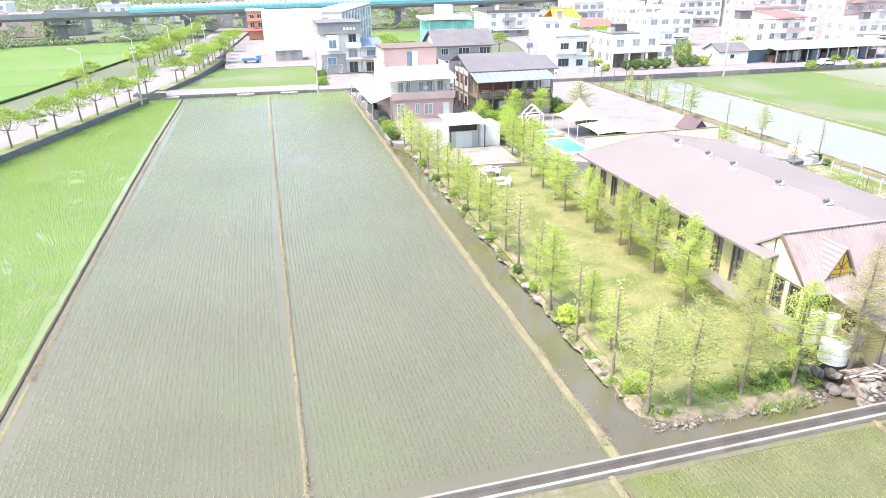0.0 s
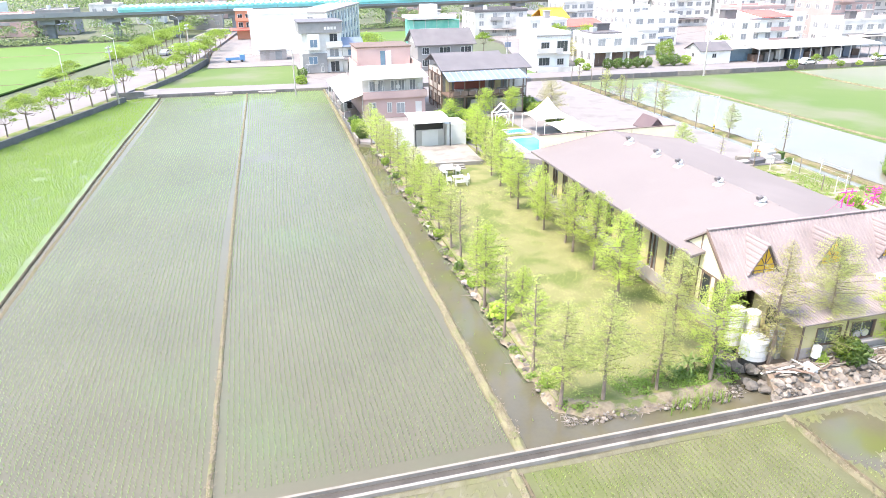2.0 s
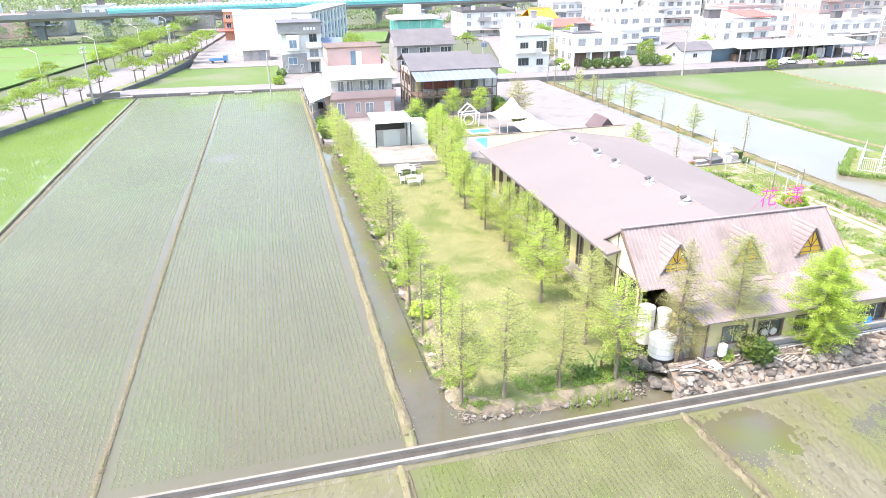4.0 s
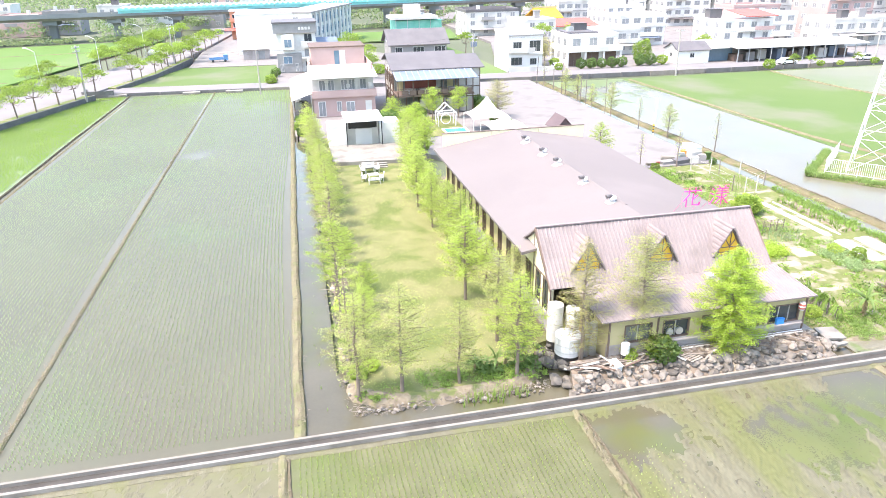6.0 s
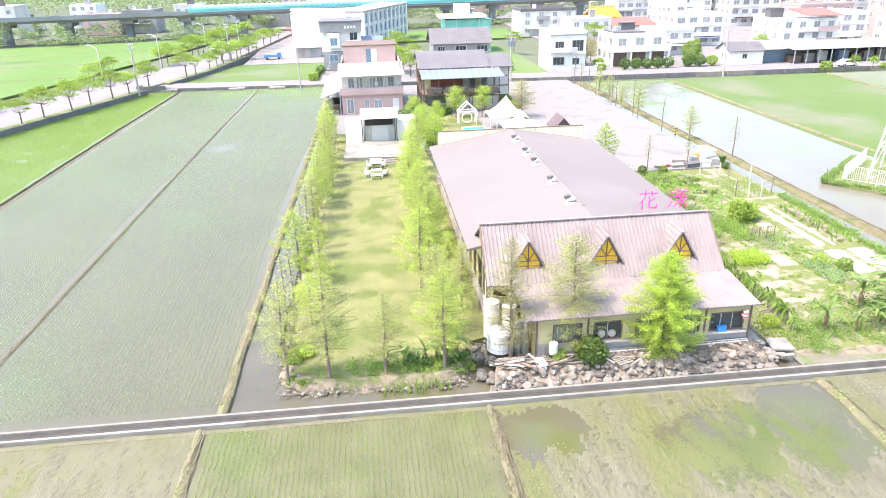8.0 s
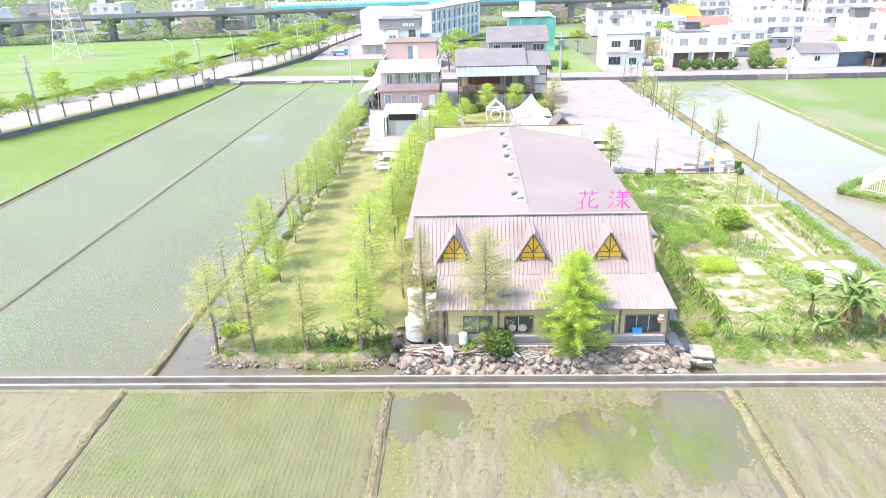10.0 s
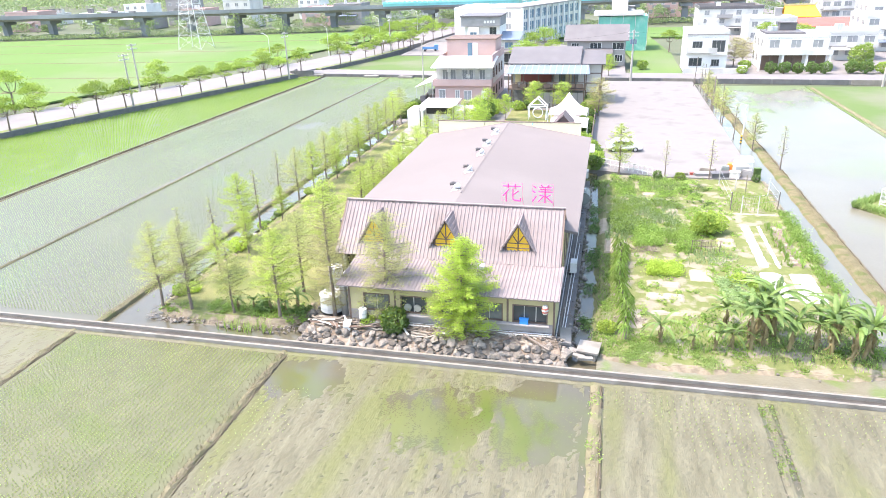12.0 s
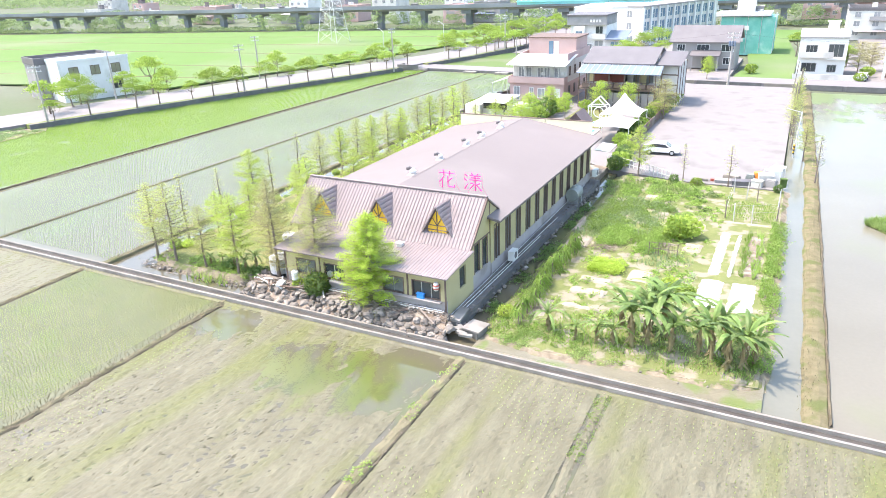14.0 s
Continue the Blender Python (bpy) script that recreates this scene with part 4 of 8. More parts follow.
for x, y, w, h, mt in ((-0.5, 0.5, 1.0, 1.1, "grey_roof"), (0.6, 3, 1.2, 0.9, "stake"), (-0.4, 6, 1.1, 1.3, "tank_grey"), (0.5, 9, 1.3, 1.0, "black"), (-0.3, 12, 1.0, 0.8, "off_white")):
    o = tagged(part("stored_box", boxes((-w / 2, -0.5, 0, w / 2, 0.5, h * 0.9), (-w / 2 + 0.05, -0.45, h * 0.9, w / 2 - 0.05, 0.45, h)), mt, None), "box of stored goods under the lean-to", "box", "stored boxes")
    o.matrix_world = pose(18.6 + x, 105 + y, 0.27, 0, 0, x * 20)
pw = thing("paddy_wall", "dark retaining wall between paddy and yard", "wall", kind="structure")
for k in range(10):
    part("wall_panel", boxes((17.15 + 0.02 * k, 90 + k * 4.1, -0.3, 17.4 + 0.02 * k, 94.05 + k * 4.1, 0.75 + 0.1 * (k % 3))), "dark_concrete" if k % 4 else "old_concrete", pw)

# two-storey timber restaurant with blue awning
bh = thing("timber_house", "two-storey dark timber house with grey metal roof", "house", (39.8, 105.0, 0.3))
part("wall", boxes((-6.2, 1.0, 0, 6.2, 9.5, 6.4)), "off_white", bh)
part("roof", slab(bmesh.new(), [(-6.7, -0.4, 6.7), (5.2, -0.4, 6.7), (5.2, 6.0, 8.7), (-6.7, 6.0, 8.7)], 0.15), "grey_roof", bh, "grey ribbed metal roof")
part("roof", slab(bmesh.new(), [(-6.7, 6.0, 8.7), (5.2, 6.0, 8.7), (5.2, 10.5, 7.2), (-6.7, 10.5, 7.2)], 0.15), "grey_roof", bh)
part("side_roof", slab(bmesh.new(), [(5.25, 0.6, 6.5), (9.2, 0.6, 6.5), (9.2, 6.5, 8.0), (5.25, 6.5, 8.0)], 0.15), "grey_roof", bh)
part("side_wing", boxes((6.2, 1.5, 0, 8.6, 9.5, 6.4)), "off_white", bh)
for y in (1.45, 4, 6.5, 9.4):
    part("timber_post", boxes((8.55, y, 0, 8.68, y + 0.18, 6.4)), "brown_wood", bh)
for z in (1.6, 3.2, 4.8):
    part("timber_rail", boxes((6.2, 1.4, z, 8.66, 1.5, z + 0.16)), "brown_wood", bh)
for x in (-6.25, -4.2, -2.1, 0, 2.1, 4.2, 6.1):
    part("timber_post", boxes((x, 0.86, 0, x + 0.16, 0.98, 6.4)), "brown_wood", bh)
for y in (1.0, 3.6, 6.4, 9.2):
    part("timber_post", boxes((-6.32, y, 0, -6.18, y + 0.18, 6.4)), "brown_wood", bh)
for z in (0.9, 3.0, 5.6):
    part("timber_rail", boxes((-6.3, 1.0, z, -6.19, 9.5, z + 0.16)), "brown_wood", bh)
part("awning", slab(bmesh.new(), [(-6.5, -4.2, 5.6), (6.9, -4.2, 5.6), (6.6, -0.5, 6.5), (-6.5, -0.5, 6.5)], 0.08), "blue_roof", bh, "pale blue sheet awning")
for i in range(14):
    part("awning_rib", solid(bmesh.new(), [(-6.4 + i * 0.98, -4.19, 5.605), (-6.34 + i * 0.98, -4.19, 5.605), (-6.34 + i * 0.98, -0.52, 6.5), (-6.4 + i * 0.98, -0.52, 6.5)], [(-6.4 + i * 0.98, -4.19, 5.66), (-6.34 + i * 0.98, -4.19, 5.66), (-6.34 + i * 0.98, -0.52, 6.55), (-6.4 + i * 0.98, -0.52, 6.55)]), "off_white", bh)
part("deck", boxes((-6.3, -3.6, 2.9, 6.3, 1.0, 3.15)), "brown_wood", bh)
# flat sheet on the wall paints the shade of the open rooms
part("dark_front", boxes((-6.0, 0.9, 0.2, 6.0, 0.99, 6.3)), "kitchen_glass", bh)
for i in range(6):
    part("post", boxes((-6.2 + i * 2.44, -3.6, -0.3, -6.05 + i * 2.44, -3.45, 5.6)), "brown_wood", bh)
for z in (3.6, 4.1):
    part("rail", boxes((-6.2, -3.58, z, 6.2, -3.5, z + 0.07)), "brown_wood", bh)
part("seat_row", boxes((-4.5, -0.6, 3.7, 0.6, -0.4, 5.0)), "old_red", bh, "red-brown painted boards on the deck")
for i in range(8):
    part("lower_panel", boxes((-2.6 + i * 1.1, -3.3, 0.1, -1.62 + i * 1.1, -3.24, 2.5)), "grey_wall", bh, "pale grey screen panel")
for i in range(9):
    part("deck_board", boxes((-5.6 + i * 1.3, -3.66, 3.25, -4.5 + i * 1.3, -3.6, 3.95)), "brown_wood", bh)
for i in range(5):
    part("veranda_table", boxes((-4.8 + i * 2.4, -2.4, 3.16, -3.6 + i * 2.4, -1.4, 3.9)), "plinth", bh)
for i in range(6):
    part("inner_screen", boxes((-5.6 + i * 2.1, 0.8, 3.2, -4.6 + i * 2.1, 0.88, 5.9)), "off_white" if i % 2 else "cream", bh)
for y in (2.5, 5, 7.5):
    window(bh, -6.2, y, 1.0, 1.0, 1.3, "w", "glass", "brown_wood")
    window(bh, -6.2, y, 4.2, 1.0, 1.3, "w", "glass", "brown_wood")

wh = block("white_house", "two-storey white cubic house with dark windows", 64.8, 72.9, 142.0, 152, 0.6, 7.9, "white", 2, 2, False, 0.6)
for x, z, w, h in ((-1.9, 4.3, 1.8, 1.4), (2.2, 3.7, 2.4, 2.2), (-2.0, 0.9, 2.4, 1.5), (1.9, 0.9, 1.4, 1.2)):
    window(wh, x, 0, z, w, h, "s", "glass", "grey_wall", 2)
part("ledge", boxes((0.6, -0.9, 3.2, 3.9, 0, 3.5)), "white", wh)
part("coping", boxes((-4.05, -0.2, 7.05, 4.05, 0.1, 7.2)), "grey_wall", wh)
for y in (2, 5, 8):
    window(wh, -3.9, y, 3.9, 0.7, 1.3, "w")
    window(wh, -3.9, y, 0.9, 0.7, 1.1, "w")
part("roof_tank", tube(bmesh.new(), (-1.5, 7, 6.5), (-1.5, 7, 8.2), 0.7, 0.7, 14), "steel", wh)
part("garden_wall", boxes((-4.5, -2.6, -0.5, 6.5, -2.45, 0.7)), "off_white", wh)
wh2 = block("balcony_house", "white two-storey house with balcony and dark veranda", 80.2, 92.4, 145, 156, 0.6, 6.8, "white", 2, 3, True, 0.5, "w", ww=1.8, wh=1.5)
part("balcony", boxes((-7.2, -2.0, 2.9, 6.6, -1.85, 3.9), (-7.2, -1.85, 2.8, 6.6, 0, 2.95)), "white", wh2)
for x in (-6.8, -2.5, 2, 6.2):
    part("column", boxes((x - 0.2, -1.9, -0.5, x + 0.2, -1.5, 2.8)), "white", wh2)
# brown panels paint the dark recess under the balcony
for x in (-4.65, -0.25, 4.1):
    part("veranda_door", boxes((x - 1.7, -0.2, -0.4, x - 0.03, -0.14, 2.6), (x + 0.03, -0.2, -0.4, x + 1.7, -0.14, 2.6)), "brown_wood", wh2, "dark brown panel standing for the veranda's shade")
part("roof_deck", boxes((-5.5, 2, 5.9, 2, 9, 6.9)), "grey_roof", wh2)
v = thing("grey_villa", "modern three-storey villa of grey stone and white render", "house", (19.6, 155.4, 0.3))
part("wall", boxes((-4.3, 0.0, 0, 4.3, 10, 8.5)), "white", v)
part("stone_base", boxes((-4.5, -0.7, 0, 0.9, -0.005, 4.2)), "grey_stone", v, "grey stone-clad lower storey")
part("bay_box", boxes((-3.2, -1.2, 5.0, -0.6, -0.005, 8.3)), "white", v, "projecting white bay")
part("balcony_box", boxes((0.9, -1.1, 5.6, 4.4, -0.005, 6.6), (0.9, -1.1, 5.4, 4.4, -0.005, 5.6)), "off_white", v)
part("porch_slab", boxes((0.9, -1.6, 3.0, 4.6, -0.005, 3.25)), "off_white", v)
part("roof_band", boxes((-4.9, -1.0, 8.5, 4.5, 8.4, 10.6)), "grey_stone", v, "broad grey roof band")
part("roof_cap", boxes((-5.1, -1.2, 10.6, 4.7, 8.6, 10.9)), "grey_roof", v)
for x in (0.6, 1.3, 2.0, 2.7):
    part("sign_bar", boxes((x, -1.06, 9.2, x + 0.5, -1.01, 9.8)), "white", v)
part("side_wing", boxes((4.35, -0.6, 0, 8.8, 7, 5.6)), "off_white", v)
part("side_roof", slab(bmesh.new(), [(4.3, -1.4, 5.5), (9.3, -1.4, 5.5), (9.3, 4, 7.0), (4.3, 4, 7.0)], 0.15), "blue_roof", v, "blue-grey sloping roof")
part("carport_roof", slab(bmesh.new(), [(4.4, -3.0, 2.9), (8.8, -3.0, 2.9), (8.8, -0.61, 3.4), (4.4, -0.61, 3.4)], 0.12), "grey_roof", v)
for x in (4.6, 8.5):
    part("carport_post", boxes((x, -2.9, -0.1, x + 0.15, -2.75, 2.85)), "off_white", v)
for x, y, z, w, h, g in ((-1.9, -1.2, 5.6, 1.5, 1.6, "blue_glass"), (-2.2, -0.7, 2.0, 1.8, 1.5, "blue_glass"), (2.6, 0, 6.6, 1.6, 1.6, "glass"), (2.6, 0, 3.4, 1.9, 1.6, "town_glass"), (2.6, 0, 0.1, 1.8, 2.2, "glass"), (-3.6, -0.7, 0.3, 0.5, 1.6, "town_glass"), (-0.3, -0.7, 0.3, 0.5, 1.6, "town_glass"), (6.5, -0.6, 3.6, 1.8, 1.2, "blue_glass"), (6.5, -0.6, 0.3, 2.2, 1.9, "glass")):
    window(v, x, y, z, w, h, "s", g, "off_white", 1)
block("white_warehouse", "large plain white warehouse", 4.6, 21.8, 193, 212, 0.3, 10.5, "white", 1, 1, False, 0.25, cat="warehouse")
ss = thing("site_shed", "low brownish sheet-metal shed beside the warehouse", "shed", (9.6, 181, 0.3))
part("wall", boxes((-3.2, 0, -0.2, 3.4, 5, 2.6)), "plinth", ss)
part("roof", slab(bmesh.new(), [(-3.6, -0.5, 2.6), (3.8, -0.5, 2.6), (3.8, 5.4, 3.2), (-3.6, 5.4, 3.2)], 0.12), "off_white", ss)
part("door", boxes((0.6, -0.06, 0, 2.2, -0.005, 2.1)), "town_glass", ss)
gl = thing("bay_building", "long white three-storey building with glazed bays", "building", (24.2, 191.0, 0.3), -21)
part("wall", boxes((-9.0, 0.35, -0.3, 0.0, 42, 10.2)), "off_white", gl)
part("roof_edge", boxes((-9.2, 0.2, 10.2, 0.5, 42.2, 10.6)), "grey_wall", gl)
for i in range(11):
    part("pier", boxes((0.005, 0.3 + i * 3.9, -0.3, 0.55, 1.0 + i * 3.9, 10.2)), "white", gl)
for i in range(10):
    for k in range(3):
        w = part("window", boxes((0.0, 1.25 + i * 3.9, 0.8 + k * 3.2, 0.12, 3.95 + i * 3.9, 3.1 + k * 3.2)), "blue_glass", gl)
        part("mullion", boxes((0.12, 2.5 + i * 3.9, 0.8 + k * 3.2, 0.2, 2.65 + i * 3.9, 3.1 + k * 3.2), (0.12, 1.25 + i * 3.9, 1.9 + k * 3.2, 0.2, 2.5 + i * 3.9, 2.0 + k * 3.2)), "white", w)
for k in range(3):
    window(gl, -4.5, 0.35, 1.2 + k * 3.2, 2.6, 1.6, "s", "town_glass", "white", 2)
bm = bmesh.new()
for i in range(12):
    tube(bm, (0.2, 0.6 + i * 3.5, 10.6), (0.2, 0.6 + i * 3.5, 12.2), 0.07, 0.07, 4)
    if i < 11:
        tube(bm, (0.2, 0.6 + i * 3.5, 12.2), (0.2, 4.1 + i * 3.5, 12.2), 0.06, 0.06, 4)
        tube(bm, (0.2, 0.6 + i * 3.5, 10.7), (0.2, 4.1 + i * 3.5, 12.2), 0.04, 0.04, 4)
part("roof_frame", bm, "galv", gl, "open steel frame on the roof")
oh = thing("orange_house", "three-storey house with orange walls and red awning", "house", (3.2, 236.0, 0.3))
part("wall", boxes((-2.6, 0, -0.2, 2.6, 8, 8.6)), "orange_wall", oh)
part("roof_slab", boxes((-2.9, -0.4, 8.6, 2.9, 8.3, 8.9)), "off_white", oh)
part("awning", slab(bmesh.new(), [(-4.6, -2.2, 2.9), (2.9, -2.2, 2.9), (2.9, -0.005, 3.5), (-4.6, -0.005, 3.5)], 0.1), "red_roof", oh, "faded red awning")
part("balcony", boxes((-2.8, -1.0, 5.6, 2.8, -0.005, 5.8), (-2.8, -1.0, 5.8, 2.8, -0.9, 6.6)), "orange_wall", oh)
for x, z in ((-1.2, 6.2), (1.2, 6.2), (-1.2, 3.7), (1.2, 3.7)):
    window(oh, x, 0, z, 1.3, 1.4, "s", "glass", "white")
gh = thing("grey_house", "two-storey stone house with grey tiled roof", "house", (46.6, 150.0, 0.4))
part("wall", boxes((-6.6, 0, 0, 6.2, 10, 5.6)), "grey_wall", gh)
gable_roof(gh, -6.6, 6.2, 0, 10, 5.6, 8.5, "grey_roof", "x", 0.7)
part("porch_roof", slab(bmesh.new(), [(-2.5, -3.2, 3.0), (3.5, -3.2, 3.0), (3.5, 0, 3.8), (-2.5, 0, 3.8)], 0.15), "grey_roof", gh)
for x in (-2.2, 3.0):
    part("post", boxes((x, -3.0, -0.2, x + 0.3, -2.7, 3.0)), "grey_wall", gh)
for x, z, w in ((-4.8, 3.6, 1.5), (-0.3, 3.6, 2.4), (4.6, 3.6, 2.4), (4.8, 1.0, 1.6), (-4.8, 1.0, 1.6)):
    window(gh, x, 0, z, w, 1.3, "s", "glass", "white", 2)
part("door", boxes((-0.2, -0.06, 0, 1.2, 0.05, 2.4)), "glass", gh)
nb = block("netted_building", "building under construction wrapped in green netting", 46.2, 58.4, 180, 191, 0.4, 8.6, "net", 3, 1, False, 0.1, cat="building")
part("roof_slab", boxes((-7.5, -1, 8.6, 5, 9, 9.3)), "off_white", nb)
part("water_tank", boxes((-3, 3, 9.3, 1, 7, 12)), "white", nb)
for x in (-6.2, -3.1, 0, 3.1, 6.2):
    part("scaffold_pole", tube(bmesh.new(), (x, -0.12, 0), (x, -0.12, 9.4), 0.07), "steel", nb)
block("white_apartment", "white three-storey house with grey parapet", 75, 93, 218, 232, 0.4, 7.6, "off_white", 3, 4, True, 0.9, "w", roofmat="grey_roof")
block("blue_awning_shop", "low white shop with blue awning", 86, 98, 198, 209, 0.4, 6.2, "off_white", 2, 4, True, 0.4)

tm = thing("temple", "small temple with yellow tiled roof and curled eaves", "temple", (104.5, 222.0, 0.4))
part("wall", boxes((-4.0, 0, -0.2, 4.0, 7, 4.6)), "red_roof", tm)
part("roof", slab(bmesh.new(), [(-5.2, -1.4, 4.6), (5.2, -1.4, 4.6), (4.2, 3.4, 7.4), (-4.2, 3.4, 7.4)], 0.25), "yellow", tm, "yellow glazed tile roof")
part("roof", slab(bmesh.new(), [(-4.2, 3.4, 7.4), (4.2, 3.4, 7.4), (5.2, 8.2, 4.6), (-5.2, 8.2, 4.6)], 0.25), "yellow", tm)
part("ridge", boxes((-4.4, 3.2, 7.4, 4.4, 3.6, 7.9)), "cream", tm)
for x in (-4.2, 4.2):
    part("ridge_horn", tube(bmesh.new(), (x, 3.4, 7.7), (x * 1.22, 3.4, 8.9), 0.22, 0.05, 6), "cream", tm)
for x in (-3.4, -1.2, 1.2, 3.4):
    part("column", tube(bmesh.new(), (x, -1.0, -0.2), (x, -1.0, 4.5), 0.2, 0.2, 8), "cream", tm)
mh = thing("market_hall", "low hall with faded red sheet roof", "hall", (108.0, 205.0, 0.4))
part("wall", boxes((-6.5, 0, -0.2, 6.5, 8, 3.2)), "off_white", mh)
part("roof", slab(bmesh.new(), [(-7.2, -0.8, 3.2), (7.2, -0.8, 3.2), (7.2, 8.6, 4.8), (-7.2, 8.6, 4.8)], 0.15), "red_roof", mh)
for x in (-4.5, -1.5, 1.5, 4.5):
    window(mh, x, 0, 0.9, 1.6, 1.4, "s", "town_glass", "white", 1)
sh = thing("shop_row", "long low open shop row with a dusty sheet roof", "shed", (136.5, 138.5, 0.6))
part("roof", slab(bmesh.new(), [(-18, -1.5, 2.9), (18, -1.5, 2.9), (18, 7, 3.7), (-18, 7, 3.7)], 0.12), "off_white", sh)
part("back_wall", boxes((-17.5, 6, -0.5, 17.5, 6.3, 3.4)), "grey_wall", sh)
for i in range(13):
    part("post", boxes((-17.5 + i * 2.9, -1.2, -0.4, -17.3 + i * 2.9, -1.0, 2.85)), "steel", sh)
for i in range(9):
    part("stall", boxes((-16.8 + i * 3.8, 1 + (i % 3), -0.4, -14.4 + i * 3.8, 4 + (i % 2), 1.2 + 0.3 * (i % 4))), ("brown_wood", "grey_wall", "off_white", "blue_roof")[i % 4], sh)
sw = thing("small_house", "small white house with dark gabled roof", "house", (109.9, 140.0, 0.6))
part("wall", boxes((-4.6, 0, -0.4, 3.4, 6, 2.7)), "white", sw)
gable_roof(sw, -4.6, 3.4, 0, 6, 2.7, 4.3, "grey_roof", "x", 0.4)
window(sw, -1, 0, 1.0, 1.0, 0.9)
window(sw, -4.6, 3, 1.0, 0.8, 0.9, "w")
ls = thing("lean_shed", "open shed with pale sheet roof", "shed", (117.5, 141, 0.6))
part("roof", slab(bmesh.new(), [(-3.5, -1, 2.8), (3.5, -1, 2.8), (3.5, 8, 3.8), (-3.5, 8, 3.8)], 0.12), "off_white", ls)
part("wall", boxes((-3.2, 1, -0.4, 3.2, 7, 2.8)), "blue_glass", ls)
rr = block("red_roof_house", "white three-storey house with red roof and balconies", 124.5, 139, 153, 166, 0.5, 8.2, "white", 3, 4, True, 0.3, "w")
part("roof", slab(bmesh.new(), [(-1.5, -1.2, 8.7), (7.6, -1.2, 8.7), (7.6, 8, 9.8), (-1.5, 8, 9.8)], 0.15), "red_roof", rr)
part("balcony", boxes((1.5, -1.2, 2.6, 7.2, -1.05, 3.5), (1.5, -1.2, 5.3, 7.2, -1.05, 6.2)), "pink_tile", rr)
LH = thing("roadside_house", "white flat-roofed house with unfinished grey wing", "house", (-68, 87, 0.7), 72)
part("wall", boxes((-7, -3.5, -1.3, 7, 4, 6.6)), "white", LH)
part("grey_wing", boxes((-9, 4, -1.3, 6, 12, 6.0)), "grey_wall", LH)
part("roof_rim", boxes((-9.2, 4, 6.0, 6.2, 4.3, 7.4), (-9.2, 11.8, 6.0, 6.2, 12.1, 7.4), (-9.2, 4.3, 6.0, -8.9, 11.8, 7.4), (5.9, 4.3, 6.0, 6.2, 11.8, 7.4)), "grey_roof", LH)
part("parapet", boxes((-7.1, -3.6, 6.6, 7.1, -3.4, 7.2), (-7.1, 3.8, 6.6, 7.1, 4.0, 7.2)), "white", LH)
for x in (-4.2, 0, 4.2):
    window(LH, x, -3.5, 3.9, 1.7, 1.7, "s", "shutter", "brown_wood")
window(LH, 4, -3.5, 0.5, 2.4, 2.0)

# town behind: rows of assorted blocks
APTS = [(128, 148, 236, 255, 17, "white", 6, 6), (150, 168, 226, 245, 21, "white", 7, 5), (170, 196, 215, 235, 23, "white", 7, 6), (196, 215, 190, 205, 20, "off_white", 6, 5),
        (178, 194, 180, 196, 17, "pink_tile", 5, 4), (150, 166, 186, 196, 9, "pink_tile", 3, 4), (142, 158, 168, 178, 8, "white", 3, 4), (108, 122, 176, 188, 8, "white", 3, 4),
        (96, 106, 160, 170, 6, "off_white", 2, 3), (160, 178, 156, 168, 7, "off_white", 2, 5), (184, 204, 158, 168, 7, "grey_wall", 2, 5), (118, 130, 205, 220, 9, "white", 3, 4),
        (215, 240, 180, 200, 18, "pink_tile", 6, 6), (220, 250, 230, 250, 24, "white", 8, 7), (112, 124, 232, 245, 9, "off_white", 3, 4), (206, 226, 150, 160, 6, "off_white", 2, 4)]
for a in APTS:
    block("apartment_block", "pale %s block in the town" % ("pink tiled" if a[5] == "pink_tile" else "plastered"), a[0], a[1], a[2], a[3], 0.4, a[4], a[5], a[6], a[7], True, 0.6, "w", group="town blocks", ww=2.0, wh=1.3, cat="building", bands="off_white" if a[5] == "white" else "grey_wall")
FAR = random.Random(12)
for i in range(46):
    x = -330 + i * 14.5 + FAR.uniform(-4, 4)
    y = 285 + 0.12 * x + FAR.uniform(0, 70)
    h = FAR.choice((4, 5, 7, 8, 9, 11))
    w = FAR.uniform(9, 18)
    block("distant_house", "distant pale house behind the railway", x, x + w, y, y + 12, 0.3, h, FAR.choice(("white", "off_white", "grey_wall", "off_white", "pink_tile")), max(1, int(h / 3)), int(w / 3.5), True, 0.4, None, group="distant houses", ww=1.5, wh=1.3)

# ---- elevated railway ----
via = thing("railway_viaduct", "grey concrete railway viaduct on piers", "viaduct")


def rail_y(x):
    return 262 + 0.17 * (x + 1)


for i in range(34):
    x = -380 + i * 19
    y = rail_y(x)
    part("pier", boxes((x - 1.1, y - 1.2, -0.5, x + 1.1, y + 1.2, 5.4), (x - 2.2, y - 3.2, 5.4, x + 2.2, y + 3.2, 6.8)), "viaduct", via)
    part("parapet", solid(bmesh.new(), [(x, y - 4.75, 7.6), (x + 18.9, rail_y(x + 19) - 4.75, 7.6), (x + 18.9, rail_y(x + 19) - 4.61, 7.6), (x, y - 4.61, 7.6)], [(x, y - 4.75, 9.0), (x + 18.9, rail_y(x + 19) - 4.75, 9.0), (x + 18.9, rail_y(x + 19) - 4.61, 9.0), (x, y - 4.61, 9.0)]), "viaduct", via)
    part("deck", solid(bmesh.new(), [(x, y - 4, 6.8), (x + 18.95, rail_y(x + 19) - 4, 6.8), (x + 18.95, rail_y(x + 19) + 4, 6.8), (x, y + 4, 6.8)], [(x, y - 4.6, 8.4), (x + 18.95, rail_y(x + 19) - 4.6, 8.4), (x + 18.95, rail_y(x + 19) + 4.6, 8.4), (x, y + 4.6, 8.4)]), "old_concrete", via)
